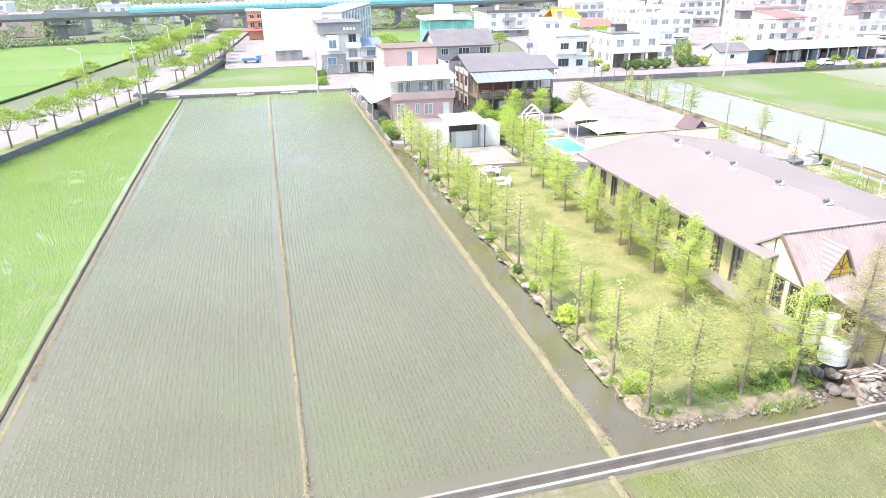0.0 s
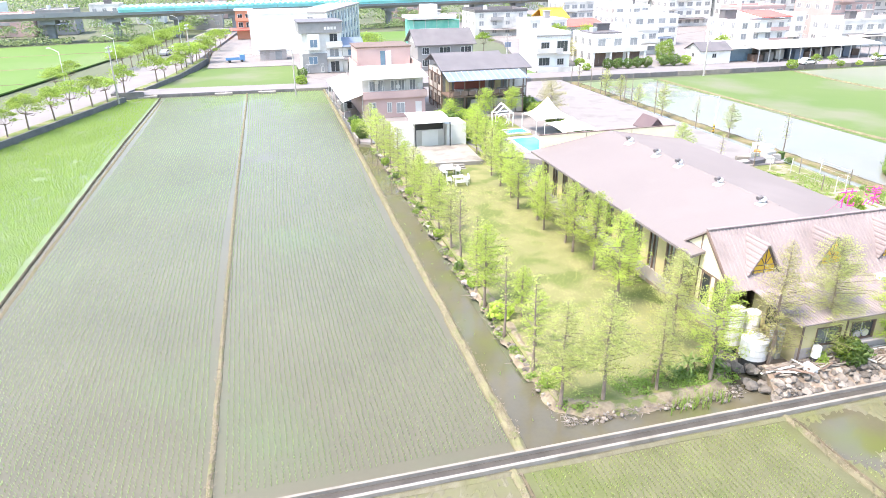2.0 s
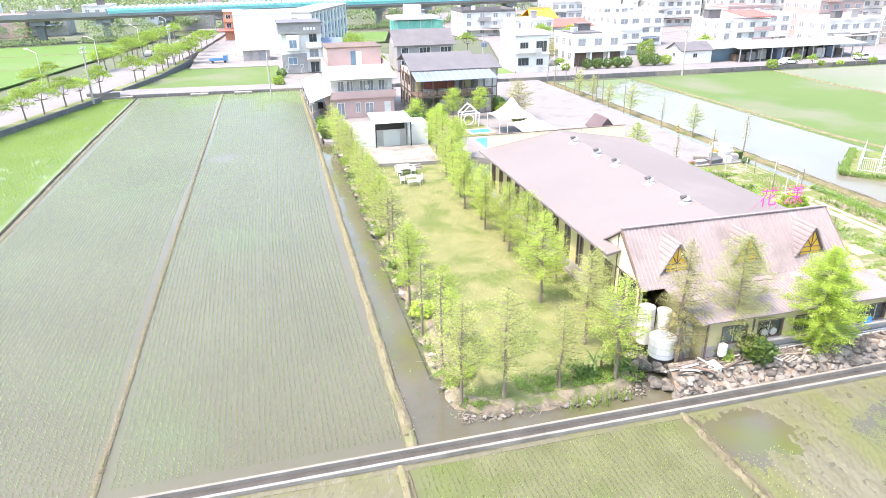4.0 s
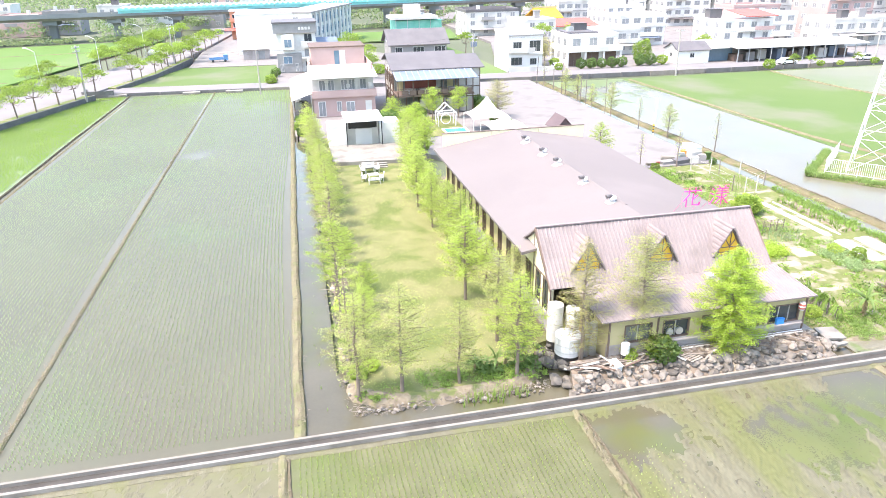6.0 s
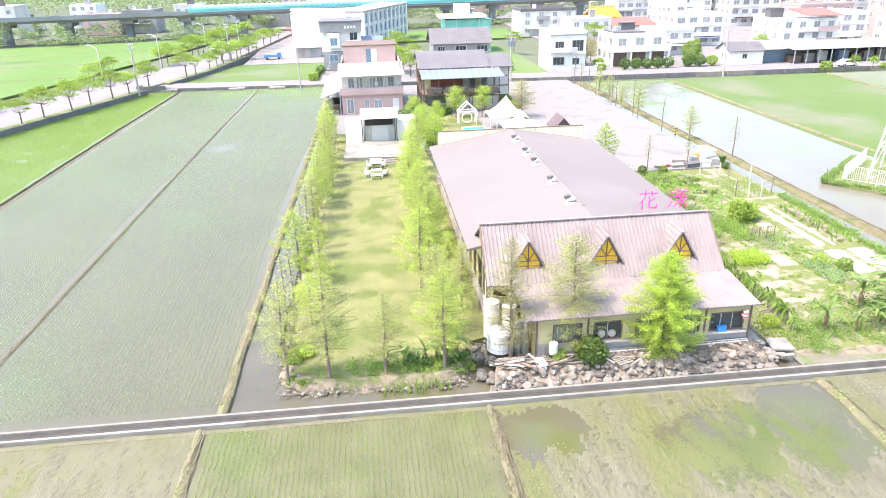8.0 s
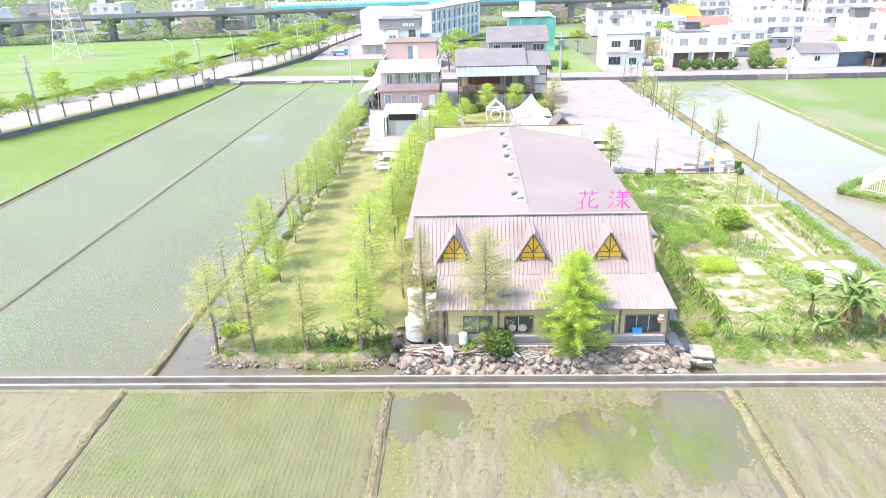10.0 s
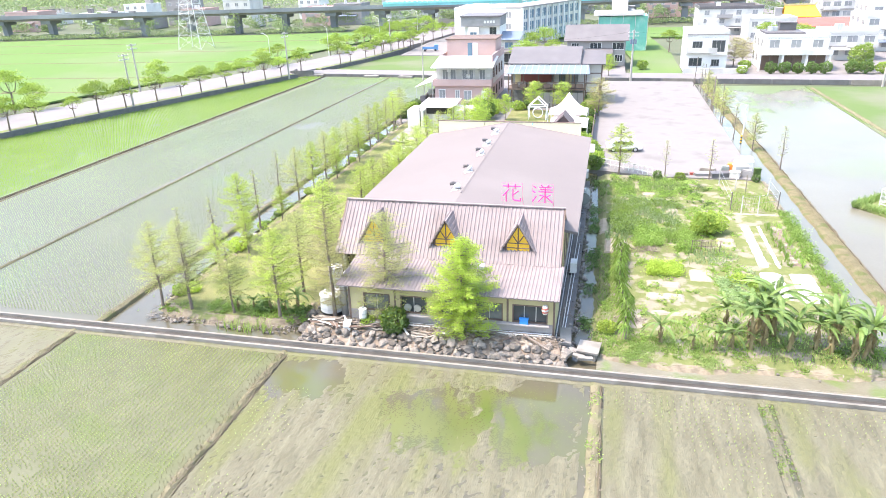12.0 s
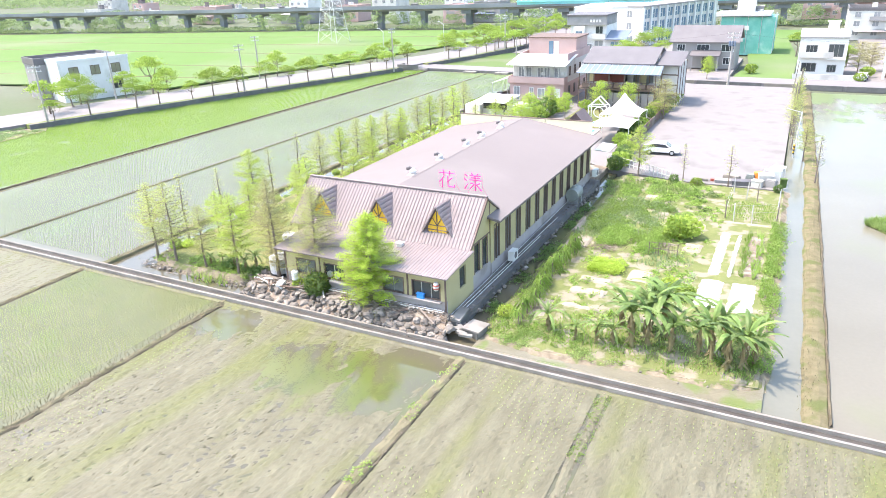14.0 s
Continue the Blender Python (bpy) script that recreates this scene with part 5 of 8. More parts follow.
can = thing("platform_canopy", "long turquoise platform canopy on the viaduct", "canopy")
for i in range(13):
    x = -36 + i * 17
    ya, yb = rail_y(x), rail_y(x + 17)
    part("screen", solid(bmesh.new(), [(x, ya - 4.9, 8.4), (x + 16.9, yb - 4.9, 8.4), (x + 16.9, yb - 4.7, 8.4), (x, ya - 4.7, 8.4)], [(x, ya - 4.9, 9.7), (x + 16.9, yb - 4.9, 9.7), (x + 16.9, yb - 4.7, 9.7), (x, ya - 4.7, 9.7)]), "aqua", can)
    vs, fs = [], []
    n = 56
    for k in range(n + 1):
        u = k / n
        yy, hump = ya + (yb - ya) * u, 0.5 * abs(math.sin(math.pi * u * 9))
        vs += [(x + 16.95 * u, yy - 5.6, 9.7 + hump), (x + 16.95 * u, yy + 5.0, 9.9 + hump), (x + 16.95 * u, yy + 5.0, 9.6), (x + 16.95 * u, yy - 5.6, 9.3)]
    for k in range(n):
        p, q = 4 * k, 4 * k + 4
        fs += [(p, q, q + 1, p + 1), (p + 1, q + 1, q + 2, p + 2), (p + 2, q + 2, q + 3, p + 3), (p + 3, q + 3, q, p)]
    fs += [(0, 1, 2, 3), (4 * n + 3, 4 * n + 2, 4 * n + 1, 4 * n)]
    part("roof", (vs, [f[::-1] for f in fs]), "aqua", can)


# ---- plants ----
NR = np.random.default_rng(7)


def soup(name, v, k, mat, parent, label=""):
    """A mesh of loose k-sided faces from an array of corners."""
    n = len(v) // k
    me = bpy.data.meshes.new(name)
    me.from_pydata(np.asarray(v, dtype=np.float32), [], np.arange(n * k).reshape(n, k))
    me.materials.append(M[mat])
    ob = new(name, me)
    if parent is not None:
        ob.parent = parent
    if label:
        ob["label"] = label
    return ob


def blades(pts, h, spread, width, n):
    """n grass blades at each point, as triangles."""
    p = np.repeat(np.asarray(pts, dtype=float), n, axis=0)
    a = NR.uniform(0, 2 * np.pi, len(p))
    hh = h * NR.uniform(0.6, 1.2, len(p))
    s = spread * NR.uniform(0.3, 1.0, len(p))
    d = np.stack([np.cos(a), np.sin(a), np.zeros(len(p))], 1)
    w = np.stack([-np.sin(a), np.cos(a), np.zeros(len(p))], 1) * width
    tip = p + d * s[:, None]
    tip[:, 2] += hh
    return np.stack([p - w, p + w, tip], 1).reshape(-1, 3)


def leaves(c, size, flat=0.0, aspect=0.6):
    """Randomly turned leaf quads at the centres c."""
    n = len(c)
    u = NR.normal(size=(n, 3))
    u[:, 2] *= 1 - flat
    u /= np.linalg.norm(u, axis=1)[:, None]
    w = np.cross(u, NR.normal(size=(n, 3)))
    w /= np.linalg.norm(w, axis=1)[:, None] + 1e-9
    s = size * NR.uniform(0.6, 1.3, n)[:, None]
    u, w = u * s, w * s * aspect
    return np.stack([c - u, c - 0.2 * u + w, c + u, c - 0.2 * u - w], 1).reshape(-1, 3)


def patch(x, y, scale, seed):
    return np.array([noise.noise(Vector((a * scale, b * scale, seed))) for a, b in zip(x, y)])


def rice(name, xa, xb, y0, y1, dx, dy, h, spread, mat, label, drop=0.04, z=0.0, gaps=None, n=4, skew=0.0):
    ys = np.arange(y0, y1, dy)
    out = []
    for y in ys:
        a, b = xa(y), xb(y)
        k = int((b - a) / dx)
        if k < 1:
            continue
        x = a + (np.arange(k) + 0.5) * dx
        out.append(np.stack([x, np.full(k, y), np.full(k, z)], 1))
    p = np.concatenate(out)
    p[:, 0] += NR.normal(0, 0.02, len(p)) + skew * 0.25 * np.sin(p[:, 1] * 0.08)
    p[:, 1] += NR.normal(0, 0.03, len(p))
    p = p[NR.random(len(p)) > drop]
    if gaps:
        sc, cut, seed = gaps
        g = patch(p[:, 0], p[:, 1], sc, seed)
        p = p[g + NR.normal(0, 0.08, len(p)) < cut]
    ob = soup(name, blades(p, h, spread, 0.022, n), 3, mat, None)
    return tagged(ob, label, "rice", kind="stuff")


rice("rice_seedlings", lambda y: bx(0, y) + 1.2, lambda y: bx(1, y) - 0.3, 25.2, 134.2, 0.30, 0.25, 0.20, 0.10, "rice", "rows of young rice in shallow water", skew=1)
rice("rice_seedlings", lambda y: bx(1, y) + 0.35, lambda y: bx(2, y) - 0.5, 25.2, 134.2, 0.30, 0.25, 0.19, 0.10, "rice", "rows of young rice in shallow water", gaps=(0.12, 0.75, 3.3), skew=1)
rice("lush_rice", lambda y: max(-46, wall_x(y) + 1.5), lambda y: bx(0, y) - 0.5, 25.2, 134.5, 0.29, 0.26, 0.30, 0.22, "rice_lush", "dense lush green rice", gaps=(0.4, 0.55, 8.1), n=6)
rice("rice_seedlings", lambda y: 15.4, lambda y: 29.9, -12, 22.6, 0.28, 0.15, 0.12, 0.08, "rice_near", "rows of young rice in shallow water", drop=0.06, gaps=(0.2, 0.6, 5.2), n=6)
rice("rice_seedlings", lambda y: 31.2, lambda y: 34.2, -8, 19.5, 0.30, 0.30, 0.10, 0.07, "rice_near", "thin rows of young rice in mud", drop=0.3, gaps=(0.15, 0.3, 6.5))
rice("rice_seedlings", lambda y: 51, lambda y: 58.3, -8, 22.6, 0.34, 0.36, 0.14, 0.09, "rice_near", "thin rows of young rice in mud", gaps=(0.12, 0.12, 2.5))
rice("rice_seedlings", lambda y: 60, lambda y: 82, -6, 22.6, 0.40, 0.40, 0.14, 0.09, "rice_near", "thin rows of young rice in mud", gaps=(0.10, 0.1, 4.5))

# algae spread over the shallow paddy, a ragged sheet
vs, fs = [], []
AL = random.Random(8)
for i in range(212):
    for j in range(160):
        x, y = 36.6 + i * 0.06, 12.6 + j * 0.06
        k = 0.5 * noise.noise(Vector((x * 0.3, y * 0.16, 6.1))) + 0.75 * noise.noise(Vector((x * 1.1 + y * 0.3, y * 0.3, 2.2))) + 0.3 * noise.noise(Vector((x * 3.5, y * 1.2, 1))) + 0.55 - 0.6 * math.hypot((x - 42.8 - 0.35 * (18 - y)) / 4.6, (y - 18.2) / 3.6)
        if k + AL.gauss(-0.05, 0.16) > 0:
            q = len(vs)
            vs += [(x, y, 0.006), (x + 0.06, y, 0.006), (x + 0.06, y + 0.06, 0.006), (x, y + 0.06, 0.006)]
            fs.append((q, q + 1, q + 2, q + 3))
tagged(part("algae", (vs, fs), "algae", None), "olive green algae film on the shallow water", "algae", kind="stuff")
vs, fs = [], []
for i in range(130):
    for j in range(150):
        x, y = -13 + i * 0.23, 100 + j * 0.23
        if bx(0, y) + 1 < x < bx(2, y) - 0.4:
            k = noise.noise(Vector((x * 0.16, y * 0.12, 4.4))) + 0.5 * noise.noise(Vector((x * 0.7, y * 0.4, 2.9))) + 0.06 * (y - 124.5) + 0.025 * x
            if k + AL.gauss(0, 0.12) > 0.05:
                q = len(vs)
                vs += [(x, y, 0.008), (x + 0.23, y, 0.008), (x + 0.23, y + 0.23, 0.008), (x, y + 0.23, 0.008)]
                fs.append((q, q + 1, q + 2, q + 3))
tagged(part("algae", (vs, fs), "green_film", None), "bright green film on the paddies' far ends", "algae", kind="stuff")
vs, fs = [], []
for i in range(90):
    for j in range(110):
        x, y = 66.4 + i * 0.22, 102 + j * 0.22
        if 70.2 - 0.05 * (y - 70) < x < 84.4:
            k = noise.noise(Vector((x * 0.2, y * 0.14, 7.4))) + 0.5 * noise.noise(Vector((x * 0.8, y * 0.4, 1.9))) + 0.07 * (y - 112) - 0.03 * (x - 78)
            if k + AL.gauss(0, 0.14) > 0.05:
                q = len(vs)
                vs += [(x, y, -0.012), (x + 0.22, y, -0.012), (x + 0.22, y + 0.22, -0.012), (x, y + 0.22, -0.012)]
                fs.append((q, q + 1, q + 2, q + 3))
tagged(part("algae", (vs, fs), "green_film", None), "pale green film on the pond's far end", "algae", kind="stuff")
# floating weed in the shallow paddy before the hall
nw = 5000
wx, wy = NR.uniform(36.5, 49.3, nw), NR.uniform(9.5, 22.6, nw)
wk = patch(wx, wy, 0.28, 6.1) + 0.6 * patch(wx, wy, 1.1, 2.2) + 0.18 * np.minimum(1, (wy - 14) / 5) - 0.25 * np.abs(wx - 43) / 6
sel = wk + NR.normal(0, 0.08, nw) > 0.12
wp = np.stack([wx[sel], wy[sel], np.full(sel.sum(), 0.03)], 1)
wq = leaves(wp, 0.035, 0.93, 0.7)
wq[:, 2] = 0.03 + 0.15 * (wq[:, 2] - 0.03)
tagged(soup("floating_weed", wq, 4, "weed_green", None), "green floating weed on the shallow paddy", "weed", kind="stuff")

def pools(x, y):
    """Depth of the standing pools in the paddy before the hall."""
    n = 0.5 * noise.noise(Vector((x * 0.5 + y * 0.2, y * 0.25, 9))) + 0.3 * noise.noise(Vector((x * 1.6, y * 0.5, 4)))
    d = min(math.hypot((x - 33.0) / 2.6, (y - 20.8) / 1.9), math.hypot((x - 46.9) / 3.0, (y - 19.2) / 4.0), 0.12 + math.hypot((x - 42.0) / 4.6, (y - 18.4) / 3.0))
    return 0.09 * max(0.0, min(1.0, 1.5 * (1.15 + n - d)))


# mud flats showing through the shallow near paddies
for x0, x1, z in ((-6.0, 14.2, 0.006), (30.8, 49.4, 0.012), (50.5, 58.6, 0.012), (59.4, 84.0, 0.010)):
    nx, ny = int((x1 - x0) / 0.17), 230
    xs, ys = np.linspace(x0, x1, nx), np.linspace(-22, 22.8, ny)
    g = np.array([[0.024 + 0.018 * noise.noise(Vector((a * 0.22, b * 0.09, z * 99))) + 0.026 * noise.noise(Vector((a * 1.9 + b * 0.3, b * 0.35, 3))) + 0.024 * noise.noise(Vector((a * 4.1, b * 1.3, 5))) + 0.015 * NR.normal() - (pools(a, b) if 30 < a < 50 else 0.022 if a < 15 else -0.014) for a in xs] for b in ys])
    vs = [(a, b, g[j][i]) for j, b in enumerate(ys) for i, a in enumerate(xs)]
    fs = [(j * nx + i, j * nx + i + 1, (j + 1) * nx + i + 1, (j + 1) * nx + i) for j in range(ny - 1) for i in range(nx - 1)]
    tagged(part("mud_flat", (vs, fs), "mud", None), "furrowed wet mud rising from the shallow water", "mud", kind="structure")


CL = np.random.default_rng(31)
cx, cy = CL.uniform(31, 84, 5200), CL.uniform(-8, 22.4, 5200)
keep = (patch(cx, cy, 0.16, 12.4) + CL.normal(0, 0.15, 5200) > 0.1) & ((cy < 14) | (cx > 50))
cx, cy = cx[keep], cy[keep]
ln, wd, ht = CL.uniform(0.1, 0.6, len(cx)), CL.uniform(0.015, 0.045, len(cx)), CL.uniform(0.04, 0.08, len(cx))
an = 1.45 + CL.normal(0, 0.22, len(cx))
ux, uy = np.cos(an) * ln / 2, np.sin(an) * ln / 2
vx, vy = -np.sin(an) * wd, np.cos(an) * wd
zb = np.full(len(cx), 0.0)
a = [np.stack(q, 1) for q in ((cx - ux, cy - uy, zb), (cx - vx, cy - vy, zb), (cx + ux, cy + uy, zb), (cx + vx, cy + vy, zb), (cx, cy, zb + ht))]
tri = np.stack([a[0], a[1], a[4], a[1], a[2], a[4], a[2], a[3], a[4], a[3], a[0], a[4]], 1).reshape(-1, 3)
tagged(soup("mud_clods", tri, 3, "clod", None), "dark ridges of mud thrown up along the ruts", "mud", kind="stuff")


def branch_soup(rnd, segs):
    """Tapered three-sided twigs from (start, end, radius) rows."""
    vs, fs = [], []
    for a, b, r in segs:
        a, b = Vector(a), Vector(b)
        q = (b - a).to_track_quat("Z", "Y").to_matrix()
        k = len(vs)
        for t in range(3):
            o = q @ Vector((math.cos(2.1 * t), math.sin(2.1 * t), 0))
            vs += [tuple(a + o * r), tuple(b + o * r * 0.35)]
        for t in range(3):
            u, w = k + 2 * t, k + 2 * ((t + 1) % 3)
            fs.append((u, w, w + 1, u + 1))
    return (vs, fs)


def cypress(name, label, seed, h, rad, dens, mat, start=0.22, nb=90, oval=True, leaf=0.10, fluff=0.13):
    """A straight conifer with feathery side shoots."""
    rnd = random.Random(seed)
    e = thing(name, label, "tree", (0, 0, -50))
    bend = [(rnd.uniform(-0.12, 0.12) * h * 0.1, rnd.uniform(-0.12, 0.12) * h * 0.1) for _ in range(4)]
    bm = bmesh.new()
    pts = [Vector((bend[min(3, i)][0] * (i > 0), bend[min(3, i)][1] * (i > 0), h * i / 4 - (0.3 if i == 0 else 0))) for i in range(5)]
    rr = (0.13, 0.085, 0.06, 0.04, 0.012)
    for i in range(4):
        tube(bm, pts[i], pts[i + 1], rr[i] * h / 6.5, rr[i + 1] * h / 6.5, 7)
    part("trunk", bm, "bark", e)
    segs, cen = [], []
    for i in range(nb):
        u = start + (1 - start) * (i + rnd.random()) / nb
        k = u * 4
        p = pts[int(min(3, k))].lerp(pts[int(min(3, k)) + 1], k - int(min(3, k)))
        v = (u - start) / (1 - start)
        prof = math.sin(math.pi * min(1, 0.16 + 0.84 * v ** 0.8)) ** (0.8 if oval == 1 else 0.5) + 0.05 if oval else min(1.0, v / 0.12 + 0.35) * (1 - u) ** 0.6 * 1.2 + 0.06
        ln = rad * prof * rnd.uniform(0.6, 1.15)
        a = i * 2.4 + rnd.uniform(-0.5, 0.5)
        up = rnd.uniform(0.15, 0.6)
        d = Vector((math.cos(a), math.sin(a), up)).normalized()
        q = p + d * ln + Vector((0, 0, -0.06 * ln * ln))
        segs.append((p, q, 0.014 + 0.006 * ln))
        m = max(2, int(dens * ln))
        for j in range(m):
            t = rnd.uniform(0.2, 1.05)
            cen.append(tuple(p.lerp(q, t) + Vector((rnd.gauss(0, fluff), rnd.gauss(0, fluff), rnd.gauss(-0.02, fluff * 0.8)))))
        for j in range(2):
            t = rnd.uniform(0.35, 0.9)
            s = p.lerp(q, t)
            segs.append((s, s + Vector((rnd.uniform(-0.3, 0.3), rnd.uniform(-0.3, 0.3), rnd.uniform(0, 0.2))) * ln * 0.7, 0.01))
    part("branchwork", branch_soup(rnd, segs), "bark", e)
    soup("crown", leaves(np.array(cen), leaf, 0.3, 0.5), 4, mat, e)
    return e


def put(ob, x, y, z, s=1.0, rz=None):
    return copy_thing(ob, pose(x, y, z, 0, 0, R.uniform(0, 360) if rz is None else rz) @ Matrix.Scale(s, 4))


CY_LIME = [cypress("cypress_tree", "young bald cypress with fresh lime-green needles", 10 + i, 6.5, 1.9, 74, "leaf_lime", leaf=0.05, fluff=0.11) for i in range(3)]
CY_YEL = [cypress("cypress_tree", "young bald cypress with sparse yellowish new leaves", 20 + i, 6.5, 1.8, 66, "leaf_yellow", leaf=0.044, fluff=0.12) for i in range(3)]
CY_BARE = [cypress("bare_cypress_tree", "slender cypress nearly bare of leaves", 30 + i, 5.6, 0.9, 3, "leaf_yellow", 0.3, 55) for i in range(2)]
CY_FULL = cypress("cypress_tree", "dense bright green cypress before the hall", 40, 6.8, 2.35, 150, "leaf_full", 0.05, 200, leaf=0.047, fluff=0.12)
CY_TALL = [cypress("cypress_tree", "tall sparse cypress with thin olive leaves and brown twigs", 50, 8.2, 1.7, 52, "leaf_olive", 0.12, 170, leaf=0.04, fluff=0.11), cypress("cypress_tree", "broad yellowish cypress before the hall", 51, 7.9, 2.2, 80, "leaf_yellow", 0.08, 170, oval=2, leaf=0.042, fluff=0.14)]
L, Yw, B = 0, 1, 2
ROWS_L = [(19.0, 27.0, Yw, 1.0), (18.9, 30.7, B, 1.12), (18.7, 35.3, B, 1.0), (18.8, 39.7, L, 0.97), (19.0, 42.2, B, 1.05), (19.1, 46.7, B, 1.15), (19.3, 50.2, Yw, 0.9), (19.3, 54.2, L, 0.85), (19.4, 57.5, Yw, 0.9), (19.3, 61.0, L, 0.85), (19.4, 64.5, Yw, 0.85),
          (19.3, 68.2, L, 0.8), (19.4, 72.6, Yw, 0.9), (19.2, 76.5, L, 0.85), (19.2, 80.5, Yw, 0.8), (19.0, 84.5, L, 0.85), (18.9, 88.5, Yw, 0.85), (20.6, 37.0, L, 0.6), (19.9, 45.0, L, 0.55), (20.1, 33.2, L, 0.62), (20.0, 59.0, L, 0.6), (20.2, 66.0, L, 0.65)]
ROWS_F = [(21.5, 26.8, Yw, 1.06), (24.9, 26.8, Yw, 0.82), (28.4, 26.8, L, 1.03)]
ROWS_R = [(28.4, 30.8, Yw, 1.0), (27.9, 37.0, L, 1.08), (29.0, 42.8, L, 1.0), (28.9, 46.5, L, 0.95), (29.2, 48.6, Yw, 0.85), (28.6, 51.9, L, 0.8), (29.0, 54.4, L, 0.85), (28.4, 58.0, L, 0.9), (29.0, 61.5, L, 0.9), (29.2, 65.4, L, 0.95), (29.6, 69.5, Yw, 0.9), (30.4, 74.2, L, 0.9), (30.9, 79.0, L, 0.85), (30.5, 34.0, Yw, 0.8), (30.2, 39.6, L, 0.6)]
for i, (x, y, k, s) in enumerate(ROWS_L + ROWS_F + ROWS_R):
    t = tagged(put((CY_LIME, CY_YEL, CY_BARE)[k][i % (3 if k < 2 else 2)], x, y, 0.28, s), group="trees along the lawn")
put(CY_TALL[0], 32.5, 26.9, 0.5, 1.0)
put(CY_TALL[1], 36.3, 27.0, 0.6, 0.97)
put(CY_FULL, 41.6, 25.9, 0.6, 1.0)
put(CY_LIME[1], 51.4, 65.5, 0.2, 0.87)
LOT = [(56.3, 64.7, B, 0.75), (60.9, 64.4, B, 0.8), (68.9, 69.0, B, 0.9), (65.9, 92.6, Yw, 0.8), (66.0, 111.4, Yw, 0.75), (66.2, 123.0, B, 0.8), (67.6, 78.2, Yw, 0.7), (66.2, 84.0, B, 0.8), (66.0, 100.0, Yw, 0.6), (66.0, 106.0, Yw, 0.7)]
for i, (x, y, k, s) in enumerate(LOT):
    tagged(put((CY_LIME, CY_YEL, CY_BARE)[k][i % (3 if k < 2 else 2)], x, y, 0.15, s), group="trees by the car park")


def street_tree(name, label, seed, h, rad, n, mat="leaf_street", leaf=0.13):
    """A spreading tree: leaning trunk, limbs and flat tiers of leaf clumps."""
    rnd = random.Random(seed)
    e = thing(name, label, "tree", (0, 0, -50))
    fork = Vector((rnd.uniform(-0.25, 0.25), rnd.uniform(-0.25, 0.25), h * rnd.uniform(0.36, 0.44)))
    bm = tube(bmesh.new(), (0, 0, -0.4), tuple(fork), 0.14 * h / 5, 0.1 * h / 5, 7)
    cen, segs = [], []
    for i in range(n):
        a = i * 2.4 + rnd.uniform(-0.4, 0.4)
        rr = rad * math.sqrt((i + 0.5) / n) * rnd.uniform(0.75, 1.08)
        z = h * (0.95 - 0.38 * (rr / rad) ** 1.6) * rnd.uniform(0.86, 1.02)
        c = Vector((math.cos(a) * rr, math.sin(a) * rr, z))
        mid = fork.lerp(c, 0.55) + Vector((0, 0, -0.12 * h))
        if i % 2 == 0:
            tube(bm, tuple(fork), tuple(mid), 0.06 * h / 5, 0.035 * h / 5, 5)
        segs.append((mid, c, 0.03))
        m = rnd.randint(110, 170)
        sx = rad * rnd.uniform(0.16, 0.27)
        for j in range(m):
            cen.append((c.x + rnd.gauss(0, sx), c.y + rnd.gauss(0, sx), c.z + rnd.gauss(0, sx * 0.34)))
    part("trunk", bm, "bark", e)
    part("branchwork", branch_soup(rnd, segs), "bark", e)
    soup("crown", leaves(np.array(cen), leaf, 0.5, 0.6), 4, mat, e)
    return e


ST = [street_tree("street_tree", "spreading green street tree with tiered crown", 60 + i, 5.4, 2.2 + 0.35 * (i % 2), 13 + 2 * i, leaf=0.115) for i in range(4)]


def on_road(s, off):
    """A point on the avenue: s is y of its centre line, off metres to its right."""
    for (xa, ya), (xb, yb) in zip(ROAD, ROAD[1:]):
        if ya <= s <= yb:
            t = (s - ya) / (yb - ya)
            d = math.hypot(xb - xa, yb - ya)
            return (xa + (xb - xa) * t + (yb - ya) / d * off, s - (xb - xa) / d * off)
    return ROAD[-1]


for i, s in enumerate((64, 69.5, 77, 81, 87, 91, 96, 102, 107, 111.4, 117.4, 121.7, 127.3, 131.7, 137.4, 151.6, 155.5, 161.5, 166.5, 170.5, 176.5, 180.5, 184, 190, 198, 206, 214, 224)):
    x, y = on_road(s, 5.6 if s < 140 else 5.4)
    tagged(put(ST[(i * 3) % 4], x, y, 0.8, R.uniform(0.72, 1.08)), group="street trees")
for i, s in enumerate((72, 80, 88, 112, 140, 145, 167, 170.5, 176, 181, 186, 190, 194, 199, 204, 210, 217, 226, 236)):
    x, y = on_road(s, -8.6)
    tagged(put(ST[(i * 7 + 1) % 4], x, y, 0.7, R.uniform(0.75, 1.15)), group="street trees")
for x, y, s in ((-52, 66, 1.3), (-54, 72, 1.1), (-56, 92, 1.5), (-12, 176, 1.1), (-6, 182, 1.0), (30, 168, 1.1), (33, 172, 1.3), (36, 160, 1.0), (64, 176, 1.1), (88, 182, 1.3), (95, 178, 1.2), (74, 160, 0.8), (34, 140, 1.0), (31, 146, 1.2), (118, 150, 1.0), (172, 138, 1.1), (160, 126, 0.6), (126, 127.2, 0.55), (130, 126.8, 0.5), (142, 126.5, 0.5)):
    put(ST[int(x) % 4], x, y, 0.4, s)


